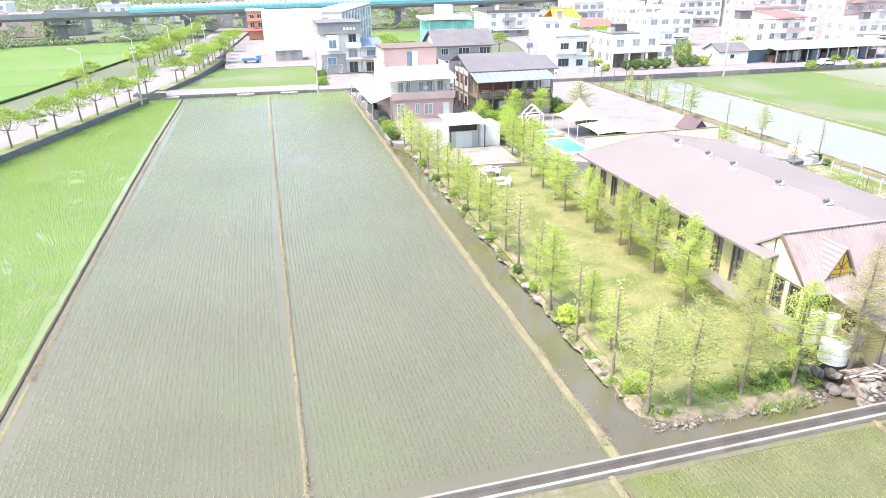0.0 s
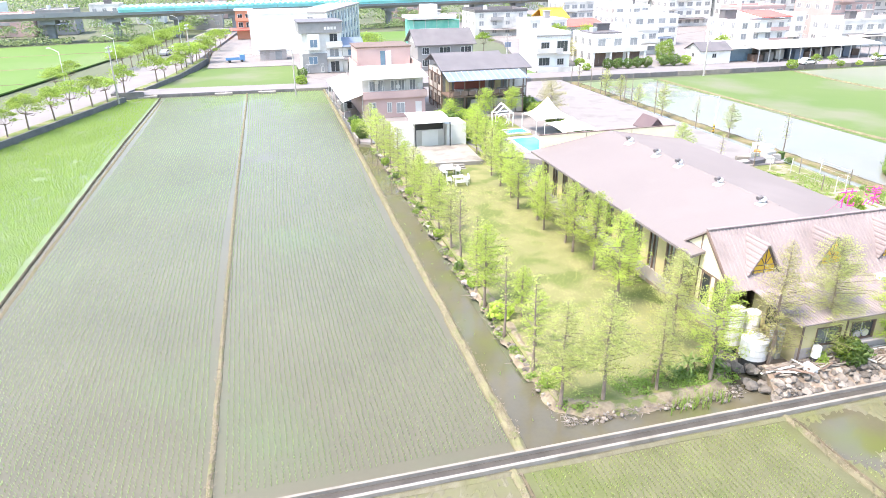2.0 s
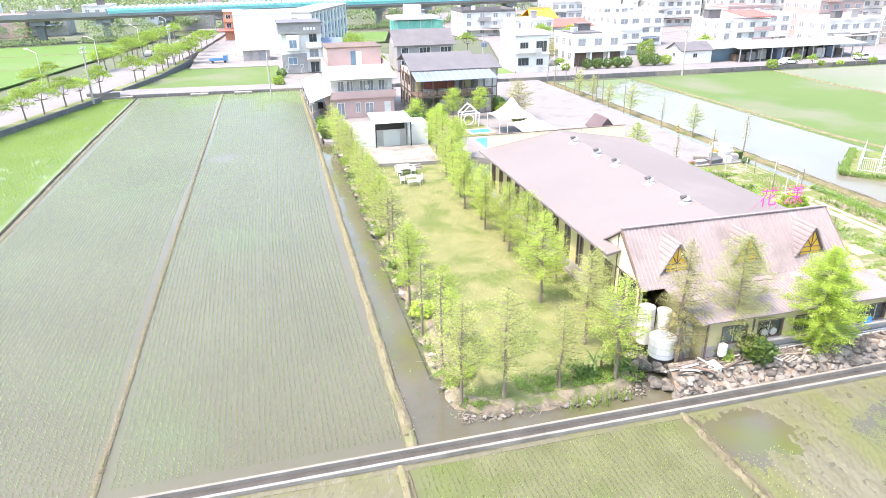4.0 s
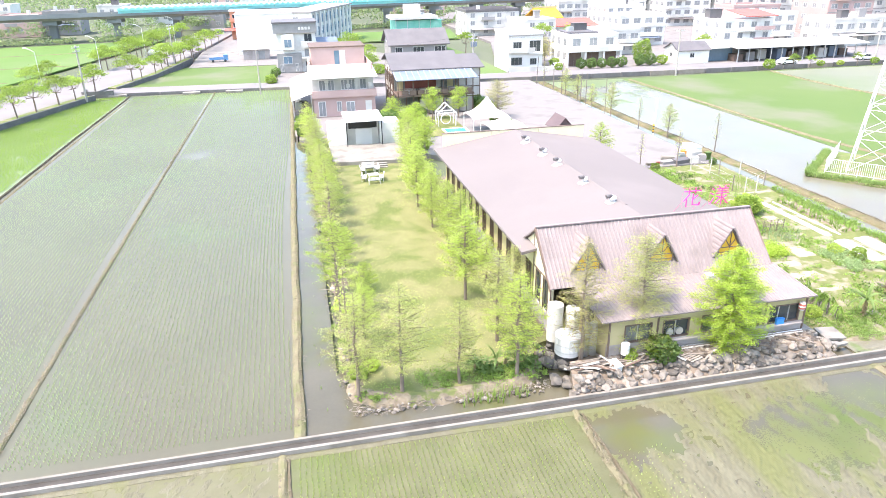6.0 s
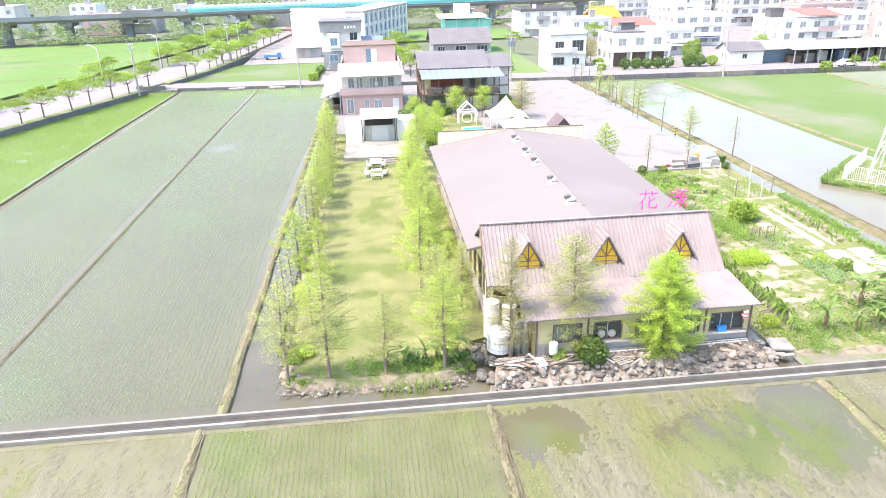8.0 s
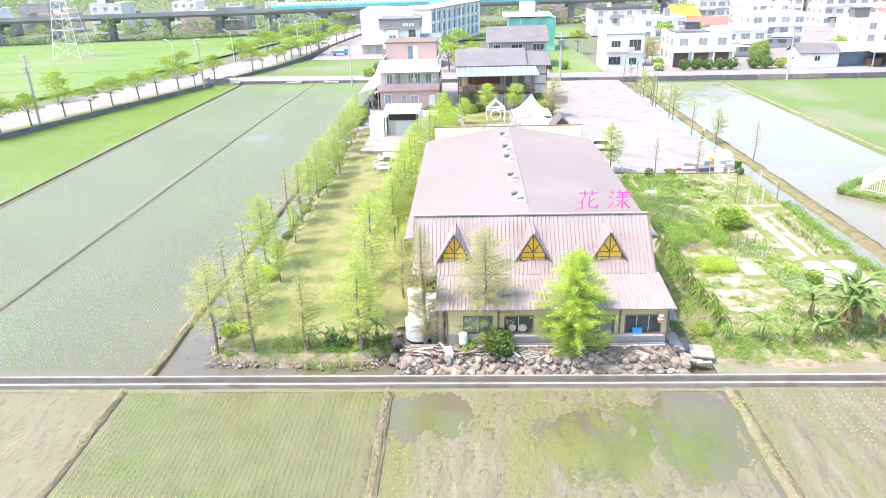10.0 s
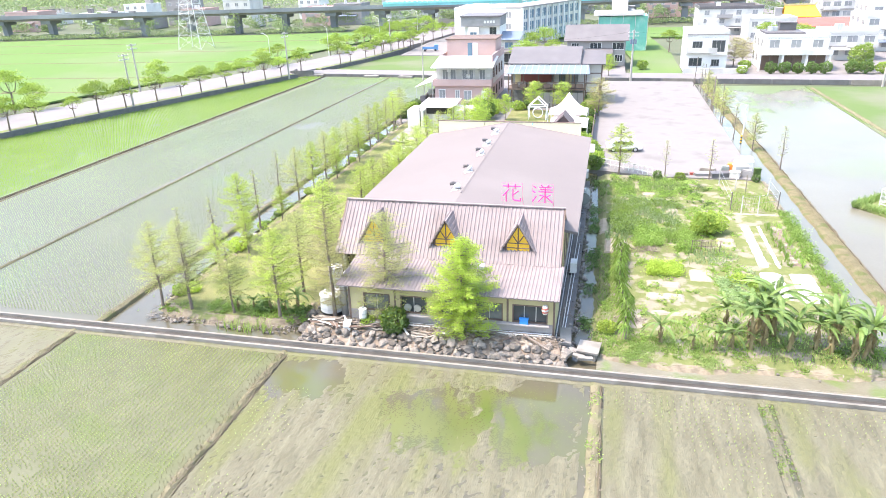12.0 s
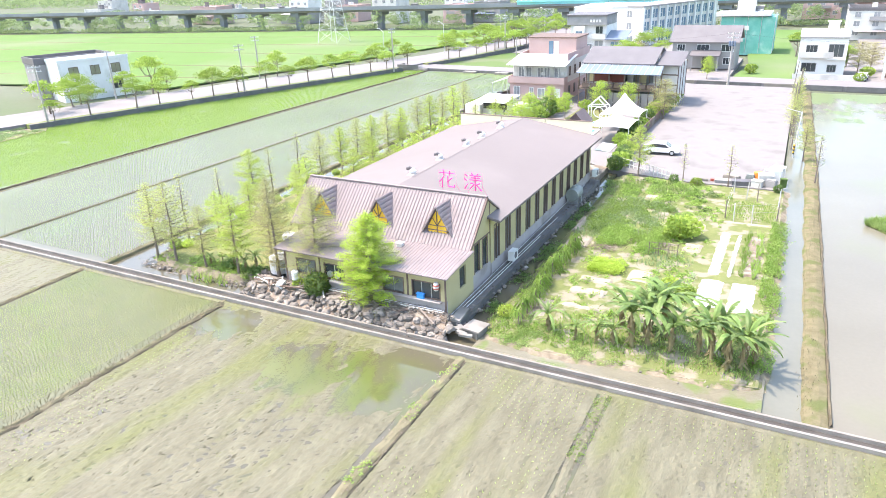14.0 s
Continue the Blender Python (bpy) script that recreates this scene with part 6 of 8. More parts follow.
def bush(name, label, seed, rx, ry, h, mat, n=500, leaf=0.11):
    rnd = np.random.default_rng(seed)
    u = rnd.normal(size=(n, 3))
    u /= np.linalg.norm(u, axis=1)[:, None]
    r = rnd.uniform(0.55, 1.0, n) ** 0.5
    k = np.array([1 + 0.35 * noise.noise(Vector(v) * 1.7 + Vector((seed, 0, 0))) for v in u])
    c = u * (r * k)[:, None] * np.array([rx, ry, h * 0.52])
    c[:, 2] += h * 0.5
    e = thing(name, label, "bush", (0, 0, -50))
    bm = bmesh.new()
    for j in range(6):
        a = j * 1.05
        tube(bm, (0, 0, -0.15), (math.cos(a) * rx * 0.5, math.sin(a) * ry * 0.5, h * 0.6), 0.04, 0.015, 4)
    part("twigwork", bm, "bark", e)
    soup("foliage", leaves(c, leaf, 0.2, 0.6), 4, mat, e)
    return e


BU_D = [bush("bush", "rounded dark green leafy bush", 3 + i, 0.8, 0.75, 1.3, "leaf_dark", 700) for i in range(2)]
BU_G = [bush("bush", "loose leafy mid-green garden bush", 13 + i, 0.9, 0.8, 1.2, "leaf_street", 700) for i in range(2)]
BU_L = [bush("bush", "low bright yellow-green leafy bush", 23 + i, 0.8, 0.8, 1.0, "leaf_lime", 600) for i in range(2)]
for x, y, z, k, s in ((19.2, 28.9, 0.2, 1, 0.7), (18.9, 42.8, 0.2, 1, 0.6), (18.8, 46.2, 0.2, 0, 0.5), (19.0, 53.3, 0.2, 1, 0.6), (19.1, 61.1, 0.2, 0, 0.5), (19.2, 66, 0.2, 1, 0.6), (19.0, 72, 0.2, 0, 0.6), (18.8, 78, 0.2, 1, 0.7),
                      (20.0, 29.5, 0.25, 2, 0.7), (19.3, 37.5, 0.25, 2, 1.1),
                      (37.2, 25.6, 0.6, 0, 1.25), (37.0, 25.9, 0.9, 1, 1.1), (35.2, 26.0, 0.6, 1, 0.7), (59.0, 48.4, 0.1, 2, 1.75), (58.6, 47.9, 0.1, 1, 1.5), (50.5, 29.0, 0.1, 2, 0.75), (61.0, 36.5, 0.1, 1, 0.8), (59.8, 37.8, 0.1, 2, 0.8),
                      (55.5, 64.0, 0.1, 0, 0.7), (57.8, 63.8, 0.1, 1, 0.7), (65.6, 64.2, 0.1, 0, 0.6), (48.6, 66.5, 0.2, 0, 1.3), (48.7, 68.3, 0.2, 1, 1.4), (48.5, 70.2, 0.2, 0, 1.4), (48.3, 72.0, 0.2, 0, 1.2), (47.9, 74.5, 0.2, 1, 1.3)):
    put((BU_D, BU_G, BU_L)[k][int(x * 7) % 2], x, y, z, s)
# yard planting round the houses
for x, y, z, k, s in ((18.3, 92, 0.2, 0, 1.3), (18.2, 94.5, 0.2, 1, 1.5), (18.4, 97, 0.2, 1, 1.4), (18.2, 100, 0.2, 0, 1.2), (31.2, 86, 0.2, 1, 1.6), (31.0, 89, 0.2, 1, 1.9), (31.4, 92.5, 0.2, 0, 2.1), (31.8, 96, 0.2, 1, 1.8), (29.5, 91, 0.2, 0, 2.2), (31.6, 99.5, 0.2, 1, 1.5),
                      (46.6, 84, 0.2, 0, 1.7), (46.8, 87, 0.2, 1, 1.6), (46.9, 92, 0.2, 0, 1.5), (47.2, 98, 0.2, 1, 1.9), (47.3, 102.5, 0.2, 0, 1.8), (47.4, 107, 0.2, 1, 1.7), (47.4, 112, 0.2, 0, 1.5), (46.6, 80.5, 0.2, 0, 1.6), (46.8, 77.5, 0.2, 1, 1.5), (35.5, 99.5, 0.2, 1, 1.3), (37, 100.5, 0.2, 0, 1.2), (33.5, 84, 0.2, 0, 1.4), (33.0, 80, 0.2, 1, 1.4),
                      (81, 139, 0.5, 0, 1.6), (83.5, 139.2, 0.5, 1, 1.6), (86, 139, 0.5, 0, 1.5), (88.5, 139.2, 0.5, 1, 1.6), (91, 139.4, 0.5, 0, 1.6), (96, 140.5, 0.5, 1, 1.7), (98.5, 140, 0.5, 0, 1.7), (101.5, 140.3, 0.5, 1, 1.6), (120, 127.3, 0.3, 1, 1.6), (133, 127.2, 0.3, 1, 1.0), (138, 127.0, 0.3, 2, 1.0), (147, 127, 0.3, 1, 1.1), (13.5, 140, 0.3, 1, 1.5), (14.5, 150, 0.3, 0, 1.4), (37, 147, 0.3, 1, 1.6), (56.5, 146, 0.3, 1, 1.5), (75.5, 138.5, 0.5, 1, 1.2), (77, 145, 0.4, 1, 1.5)):
    put((BU_D, BU_G, BU_L)[0 if 80 < x < 100 else k][int(x * 7) % 2], x, y, z, s)
TB = bush("tall_bush", "tall dense olive-green bush between the houses", 33, 2.1, 2.0, 5.0, "leaf_street", 2600, 0.17)
put(TB, 98.6, 144.6, 0.4, 1.0)
put(TB, 71.5, 151.0, 0.4, 1.05)
YT = [cypress("yard_tree", "small leafy light green tree in the yard", 80 + i, 4.9, 1.75, 64, "leaf_full", 0.3, 80, oval=2, leaf=0.055, fluff=0.16) for i in range(2)]
OT = cypress("yard_tree", "soft sparse olive-yellow tree beside the car park", 90, 5.4, 2.5, 34, "leaf_olive", 0.2, 110, oval=2, leaf=0.05, fluff=0.16)
for x, y, s in ((38.3, 97.5, 1.0), (42.6, 97.8, 0.98), (33.0, 77.0, 1.0), (32.0, 83.0, 1.05), (31.5, 93.5, 0.9), (34.6, 91.5, 0.8), (49.5, 134.8, 0.9)):
    put(YT[int(x) % 2], x, y, 0.25, s)

put(OT, 48.4, 96.0, 0.25, 1.05)
put(OT, 75.6, 150.0, 0.3, 1.1)
put(OT, 78.0, 154.0, 0.3, 1.0)
put(OT, 33.0, 150.0, 0.3, 1.0)

# far woods behind the railway and between the houses
c = []
for i in range(300):
    x = FAR.uniform(-380, 260)
    y = rail_y(x) + FAR.choice((-14, 8, 16, 30, 45)) + FAR.uniform(-4, 10)
    if -22 < x < 14 and y < 262:
        continue
    h, w = FAR.uniform(3, 7.5), FAR.uniform(2, 4.5)
    for j in range(170):
        u = FAR.uniform(0.2, 1)
        c.append((x + FAR.gauss(0, w * 0.42) * (1.5 - u), y + FAR.gauss(0, w * 0.42), h * u ** 0.7 + 0.3))
for i in range(26000):
    x = FAR.uniform(-400, 280)
    if abs(x + 4) < 16:
        continue
    if noise.noise(Vector((x * 0.05, 3, 1))) > -0.25:
        c.append((x, rail_y(x) - 9 + FAR.uniform(-2, 9), FAR.uniform(0.2, 1.2 + 2.2 * abs(noise.noise(Vector((x * 0.09, 7, 2)))))))
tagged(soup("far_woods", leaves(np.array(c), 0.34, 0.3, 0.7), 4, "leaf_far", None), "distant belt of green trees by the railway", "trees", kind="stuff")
c = []
for i in range(1500):
    x = FAR.uniform(-900, 900)
    y = FAR.uniform(420, 640)
    h = FAR.uniform(6, 16)
    for j in range(60):
        c.append((x + FAR.gauss(0, 5), y + FAR.gauss(0, 4), h * FAR.uniform(0.1, 1)))
tagged(soup("far_trees", leaves(np.array(c), 0.8, 0.3, 0.7), 4, "leaf_far", None), "line of trees at the plain's edge, haze in the leaf colour", "trees", kind="stuff")


# ---- bananas ----
def banana_leaf(seed, ln, w, droop):
    """One long leaf: midrib and torn blade strips on both sides."""
    rnd = random.Random(seed)
    vs, fs = [], []
    n = 16
    rib = []
    fold = rnd.uniform(0.25, 0.7)

    def wide(i):
        return w * max(0.0, math.sin(math.pi * min(1, 0.06 + 0.94 * i / n))) ** 0.6

    for i in range(n + 1):
        t = i / n
        rib.append(Vector((ln * (t - 0.12 * droop * t * t), 0, ln * (0.75 * t - (0.45 + droop) * t * t))))
    for s in (-1, 1):
        for i in range(n):
            t = (i + 0.5) / n
            ww = 0.5 * (wide(i) + wide(i + 1))
            a, b = rib[i], rib[i + 1]
            dz = -ww * (fold + rnd.uniform(-0.08, 0.08))
            sh = 0.06 + rnd.uniform(0.0, 0.03)
            cut = rnd.uniform(0.06, 0.16) if rnd.random() < 0.4 else 0.0
            k = len(vs)
            vs += [tuple(a), tuple(b), tuple(a.lerp(b, 1.0 - cut) + Vector((sh, s * wide(i + 1), dz))), tuple(a.lerp(b, cut) + Vector((sh, s * wide(i), dz)))]
            fs.append((k, k + 1, k + 2, k + 3) if s > 0 else (k + 3, k + 2, k + 1, k))
    for i in range(n):
        a, b = rib[i], rib[i + 1]
        r = 0.03 * (1 - i / n) + 0.006
        k = len(vs)
        vs += [tuple(a + Vector((0, -r, 0))), tuple(a + Vector((0, r, 0))), tuple(b + Vector((0, r * 0.8, 0))), tuple(b + Vector((0, -r * 0.8, 0))), tuple(a + Vector((0, 0, -2 * r))), tuple(b + Vector((0, 0, -2 * r)))]
        fs += [(k, k + 4, k + 5, k + 3), (k + 4, k + 1, k + 2, k + 5)]
    return (vs, fs)




def banana(seed, h, ln, nl):
    rnd = random.Random(seed)
    e = thing("banana_plant", "banana plant with torn arching green leaves", "plant", (0, 0, -50))
    lean = (rnd.uniform(-0.2, 0.2), rnd.uniform(-0.2, 0.2))
    bm = tube(bmesh.new(), (0, 0, -0.2), (lean[0], lean[1], h), 0.13, 0.07, 8)
    part("stem", bm, "banana_stem", e)
    for i in range(nl):
        a = i * 137 + rnd.uniform(-25, 25)
        lf = part("leaf", banana_leaf(seed * 31 + i, ln * rnd.uniform(0.75, 1.1), 0.145 * ln / 2, rnd.uniform(0.15, 0.85)), "leaf_banana", e)
        lf.matrix_basis = pose(lean[0], lean[1], h - 0.05, 0, rnd.uniform(-40, 10), a)
    for i in range(5):
        lf = part("dead_leaf", banana_leaf(seed * 57 + i, ln * 0.55, 0.10, 0.9), "banana_stem", e)
        lf.matrix_basis = pose(lean[0] * 0.8, lean[1] * 0.8, h * (0.9 - 0.07 * i), 0, 72, i * 137 + rnd.uniform(-30, 30))
    return e


BAN = [banana(100 + i, 1.65 + 0.2 * i, 1.85 + 0.12 * i, 10) for i in range(5)]
for x, y, s, k in ((59.2, 28.2, 1.1, 3), (60.0, 28.9, 1.2, 2), (60.9, 30.2, 1.15, 4), (59.7, 30.0, 1.1, 3), (61.4, 28.5, 1.0, 1), (58.1, 28.0, 0.7, 0), (58.0, 30.6, 0.85, 1), (57.0, 27.8, 0.6, 2), (55.7, 27.7, 0.5, 1), (53.9, 28.1, 0.8, 0), (63.0, 28.9, 0.95, 1), (63.8, 28.5, 1.05, 3), (64.7, 27.9, 1.1, 2), (65.4, 28.2, 1.0, 3), (66.1, 29.0, 0.9, 1), (64.4, 29.6, 1.0, 4)):
    tagged(put(BAN[k], x, y, 0.12, s), group="banana clump")
for x, y, s, k in ((24.9, 27.3, 0.5, 0), (26.0, 27.6, 0.4, 1), (27.4, 27.5, 0.5, 1), (28.0, 27.9, 0.45, 0), (29.3, 28.0, 0.62, 2), (28.7, 27.4, 0.5, 1)):
    tagged(put(BAN[k], x, y, 0.28, s), group="young bananas on the lawn")
for t in CY_LIME + CY_YEL + CY_BARE + CY_TALL + ST + BU_D + BU_G + BU_L + YT + BAN + [CY_FULL, OT, TB]:
    for o in list(t.children_recursive) + [t]:
        bpy.data.objects.remove(o)


# ---- garden ----
def tuft_bed(name, label, x0, x1, y0, y1, z, h, spread, n, mat, dx=0.22, dy=0.22, width=0.03):
    xs, ys = np.meshgrid(np.arange(x0, x1, dx), np.arange(y0, y1, dy))
    p = np.stack([xs.ravel(), ys.ravel(), np.full(xs.size, z)], 1)
    p[:, :2] += NR.normal(0, 0.12, (len(p), 2))
    if h > 0.25:
        k = patch(p[:, 0], p[:, 1], 0.8, h) + NR.normal(0, 0.15, len(p))
        p = p[k < 0.32]
    return tagged(soup(name, blades(p, h, spread, width, n), 3, mat, None), label, "plants", kind="stuff")


def bed(x0, x1, y0, y1, z, mat, label):
    """A raised soil bed with a slumped uneven top."""
    rnd = random.Random(int(x0 * 31 + y0))
    nx, ny = max(3, int((x1 - x0) / 0.3)), max(3, int((y1 - y0) / 0.3))
    vs = []
    for j in range(ny + 1):
        for i in range(nx + 1):
            edge = min(i, nx - i, j, ny - j)
            vs.append((x0 + (x1 - x0) * i / nx + rnd.uniform(-0.06, 0.06), y0 + (y1 - y0) * j / ny + rnd.uniform(-0.06, 0.06), 0.05 if edge == 0 else z + rnd.uniform(-0.03, 0.04)))
    fs = [(j * (nx + 1) + i, j * (nx + 1) + i + 1, (j + 1) * (nx + 1) + i + 1, (j + 1) * (nx + 1) + i) for j in range(ny) for i in range(nx)]
    return tagged(part("soil_bed", (vs, fs), mat, None), label, "bed", kind="structure")


M["pale_soil"] = surface("pale_soil", (0.24, 0.21, 0.16), (0.34, 0.305, 0.245), 0.9, 0.95, 0.6, 0, 8.0, 0.1)
M["plastic_sheet"] = surface("plastic_sheet", (0.34, 0.33, 0.31), (0.60, 0.59, 0.565), 2.2, 0.5, 0.3, 0, 4.0, 0.4)
for r in ((53.2, 55.9, 36.2, 37.5), (53.1, 56.0, 33.9, 35.4), (53.3, 56.2, 31.8, 32.6), (56.4, 58.4, 37.6, 40.0), (51.6, 53.0, 29.6, 32.6), (50.7, 52.2, 42.6, 45.4), (56.5, 58.4, 48.3, 49.6), (59.3, 61.0, 44.8, 47.0), (59.2, 60.6, 50.5, 52.2), (51.0, 52.6, 55.0, 57.2), (53.6, 55.2, 57.2, 59.0), (55.6, 57.0, 52.8, 54.2), (49.6, 51.0, 46.5, 50.5), (50.0, 51.2, 42.0, 45.5)):
    bed(*r, 0.24, "pale_soil", "pale dry soil bed in the garden")
for r in ((61.7, 62.9, 41.0, 50.8), (63.15, 63.65, 41.0, 50.6)):
    bed(*r, 0.2, "plastic_sheet", "long bed covered with pale plastic film")
for r in ((61.5, 63.4, 35.4, 40.3), (63.65, 65.6, 35.2, 40.4)):
    bed(*r, 0.22, "plastic_sheet", "wide bed under white plastic film")
bed(64.0, 65.5, 41.6, 50.6, 0.24, "dark_soil", "dark planted bed")
bed(61.2, 66.2, 53.0, 54.0, 0.16, "pale_soil", "bare path across the garden")
for r, h, n, mt, lb in (((50.4, 54.8, 44.8, 49.5), 0.4, 4, "leaf_blue", "dense blue-green onion and cabbage rows"), ((51.0, 56.6, 49.8, 54.5), 0.4, 4, "leaf_blue", "leafy vegetable rows"), ((49.6, 53.0, 57.5, 62.5), 0.4, 5, "weed", "cabbages and herbs"), ((53.6, 57.8, 59.5, 63.5), 0.45, 5, "weed", "tall vegetable rows"),
                        ((56.8, 60.4, 41.0, 44.0), 0.4, 3, "leaf_blue", "bluish leek rows"), ((64.1, 64.5, 41.6, 50.6), 0.6, 7, "leaf_mid", "tall green crop row"), ((65.0, 65.4, 41.6, 50.6), 0.6, 7, "leaf_mid", "tall green crop row"), ((65.8, 66.5, 38, 53), 0.4, 6, "rice_lush", "grassy canal edge"), ((55.5, 58.0, 45.0, 47.5), 0.7, 4, "leaf_mid", "climbing beans over a trellis"),
                        ((61.8, 65.9, 54.5, 60.0), 0.2, 5, "rice_lush", "grass in the fenced plot"), ((54.0, 58.0, 27.2, 31.0), 0.3, 3, "leaf_mid", "ragged weeds under the bananas"), ((58, 66.3, 26.9, 33), 0.25, 2, "leaf_mid", "ragged weeds under the bananas"), ((50.0, 51.0, 26, 42), 0.18, 4, "rice_lush", "short grass along the ditch")):
    tuft_bed("vegetables" if "grass" not in lb else "grass", lb, *r, 0.1, h, h * 0.55, n, mt)


def herbs(label, x0, x1, y0, y1, n, h, r, mat, cut=-9.0, sc=0.5, m=26, leaf=0.06, z=0.12):
    """Leafy plants scattered in patches, each a low heap of small leaves."""
    x, y = NR.uniform(x0, x1, n), NR.uniform(y0, y1, n)
    ok = patch(x, y, sc, x0 + y0) + NR.normal(0, 0.06, n) > cut
    x, y = x[ok], y[ok]
    k = NR.uniform(0.5, 1.3, len(x))
    px, py, pk = np.repeat(x, m), np.repeat(y, m), np.repeat(k, m)
    c = np.stack([px + NR.normal(0, r, len(px)) * pk, py + NR.normal(0, r, len(px)) * pk, z + h * pk * NR.uniform(0.1, 1, len(px))], 1)
    return tagged(soup("vegetables", leaves(c, leaf, 0.55, 0.65), 4, mat, None), label, "plants", kind="stuff")


herbs("dense leafy vegetables in uneven rows", 50.6, 57.4, 46, 56, 800, 0.45, 0.16, "leaf_mid", -0.05)
herbs("bluish cabbages and onions in patches", 50.6, 57.6, 47, 57, 700, 0.35, 0.15, "leaf_blue", 0.0, 0.6)
herbs("dark leafy plants along the ditch", 50.4, 52.6, 44.4, 50, 240, 0.6, 0.18, "leaf_dark", 0.0)
herbs("mixed herbs and cabbages", 50.6, 59.5, 56.5, 64.3, 700, 0.4, 0.16, "leaf_mid", 0.02, 0.7)
herbs("dark green herbs", 50.6, 60.5, 55.0, 64.3, 320, 0.4, 0.15, "leaf_dark", 0.08, 0.8)
herbs("bright yellow-green bean patch", 53.5, 56.0, 38.2, 40.3, 200, 0.6, 0.17, "leaf_full", -0.25)
herbs("sprawling green vine leaves", 52.6, 57.4, 43.6, 48.6, 620, 0.6, 0.2, "leaf_mid", -0.12, 0.4)
herbs("tall bluish corn seedlings", 58.4, 61.2, 34.2, 40.5, 260, 0.5, 0.16, "leaf_blue", -0.12, 0.5)
herbs("bright grass along the hedge", 50.3, 51.2, 26.4, 44, 420, 0.1, 0.15, "weed", -0.1, 0.6, 22, 0.035)
herbs("bright weeds before the bananas", 50.4, 58.5, 25.6, 27.6, 420, 0.22, 0.17, "weed", 0.0, 0.6, 24, 0.045)
herbs("sparse weeds between the beds", 52.2, 61.2, 30.5, 44.5, 520, 0.22, 0.12, "leaf_mid", 0.08, 0.6)
herbs("thin weeds by the dragon fruit", 50.2, 53.5, 27.5, 41, 260, 0.2, 0.12, "leaf_mid", 0.05, 0.6)
herbs("weeds on the garden's wet edge", 50.6, 66.4, 25.9, 29.0, 420, 0.24, 0.14, "leaf_mid", 0.1, 0.7, z=0.05)
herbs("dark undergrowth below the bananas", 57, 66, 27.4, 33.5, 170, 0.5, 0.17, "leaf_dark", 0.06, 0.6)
herbs("leafy growth along the canal", 65.7, 67.0, 27, 54, 420, 0.45, 0.14, "leaf_mid", -0.1, 0.6)
herbs("low weeds in the open garden", 57.5, 61.6, 44, 62, 420, 0.22, 0.14, "leaf_mid", 0.05, 0.6)
herbs("weeds on the lawn's edge", 19.0, 30.2, 26.2, 27.4, 160, 0.22, 0.12, "leaf_mid", 0.12, 0.8, z=0.15)
herbs("dark low plants along the lawn front", 22.5, 29.5, 26.6, 28.6, 120, 0.25, 0.2, "leaf_mid", -0.02, 0.5, z=0.28)
# leaf_dark here paints the ditch's shade beside the hall
herbs("weeds in the hall ditch, dark leaves deepening its shade", 48.8, 50.2, 28, 64, 520, 0.25, 0.16, "leaf_dark", -0.05, 0.5, z=-0.08)
herbs("weeds along the lawn's ditch", 18.3, 19.4, 28, 88, 420, 0.22, 0.14, "leaf_mid", 0.1, 0.6, z=0.1)
herbs("broad-leaved plants on the lawn's corner", 26.2, 30.0, 27.2, 28.6, 70, 0.55, 0.22, "leaf_dark", -0.1, 0.7, 16, 0.14, 0.25)
herbs("weedy strip between near paddies", 58.6, 59.4, -8, 22.6, 900, 0.06, 0.07, "leaf_mid", -0.05, 0.4, 7, 0.035, 0.03)
herbs("green weeds on the near bank", 49.7, 50.4, -8, 22.6, 260, 0.10, 0.08, "leaf_mid", 0.02, 0.5, 8, 0.05, 0.16)
herbs("small plants in rows by the avenue", -48.5, -42, 50, 58, 500, 0.3, 0.16, "leaf_blue", -0.2, 0.4)
poly_sheet("roadside_plot", [(-50, 48), (-41.5, 49), (-42.0, 58), (-46, 61.5)], 0.12, "dark_soil", "small vegetable plot by the avenue", "plot")
strip("bank", [(-45.6, 62), (-44, 72), (-41.6, 78)], 1.6, 0.5, "dark_bund", "dark rubble bank below the road", rough=0.2, seed=91)
tuft_bed("lawn_grass", "short dry lawn grass", 19.6, 32, 27.2, 66, 0.28, 0.07, 0.06, 2, "leaf_yellow", 0.16, 0.16, 0.012)
tuft_bed("ditch_reeds", "green reeds in the ditch", 24.2, 28.5, 25.0, 25.6, -0.1, 0.8, 0.3, 7, "rice_lush", 0.3, 0.25, 0.02)
tuft_bed("ditch_weed", "small weeds in the ditch", 17.0, 18.2, 26.5, 60, -0.1, 0.18, 0.18, 3, "weed", 1.1, 2.4, 0.03)
tuft_bed("bank_grass", "thin grass on the bank", 30.1, 30.9, -5, 22.5, 0.15, 0.2, 0.15, 3, "bund", 0.2, 0.2, 0.015)
tuft_bed("bank_grass", "thin grass on the canal bank", 68.6, 69.5, 25, 60, 0.2, 0.16, 0.12, 2, "bund", 0.25, 0.3, 0.015)


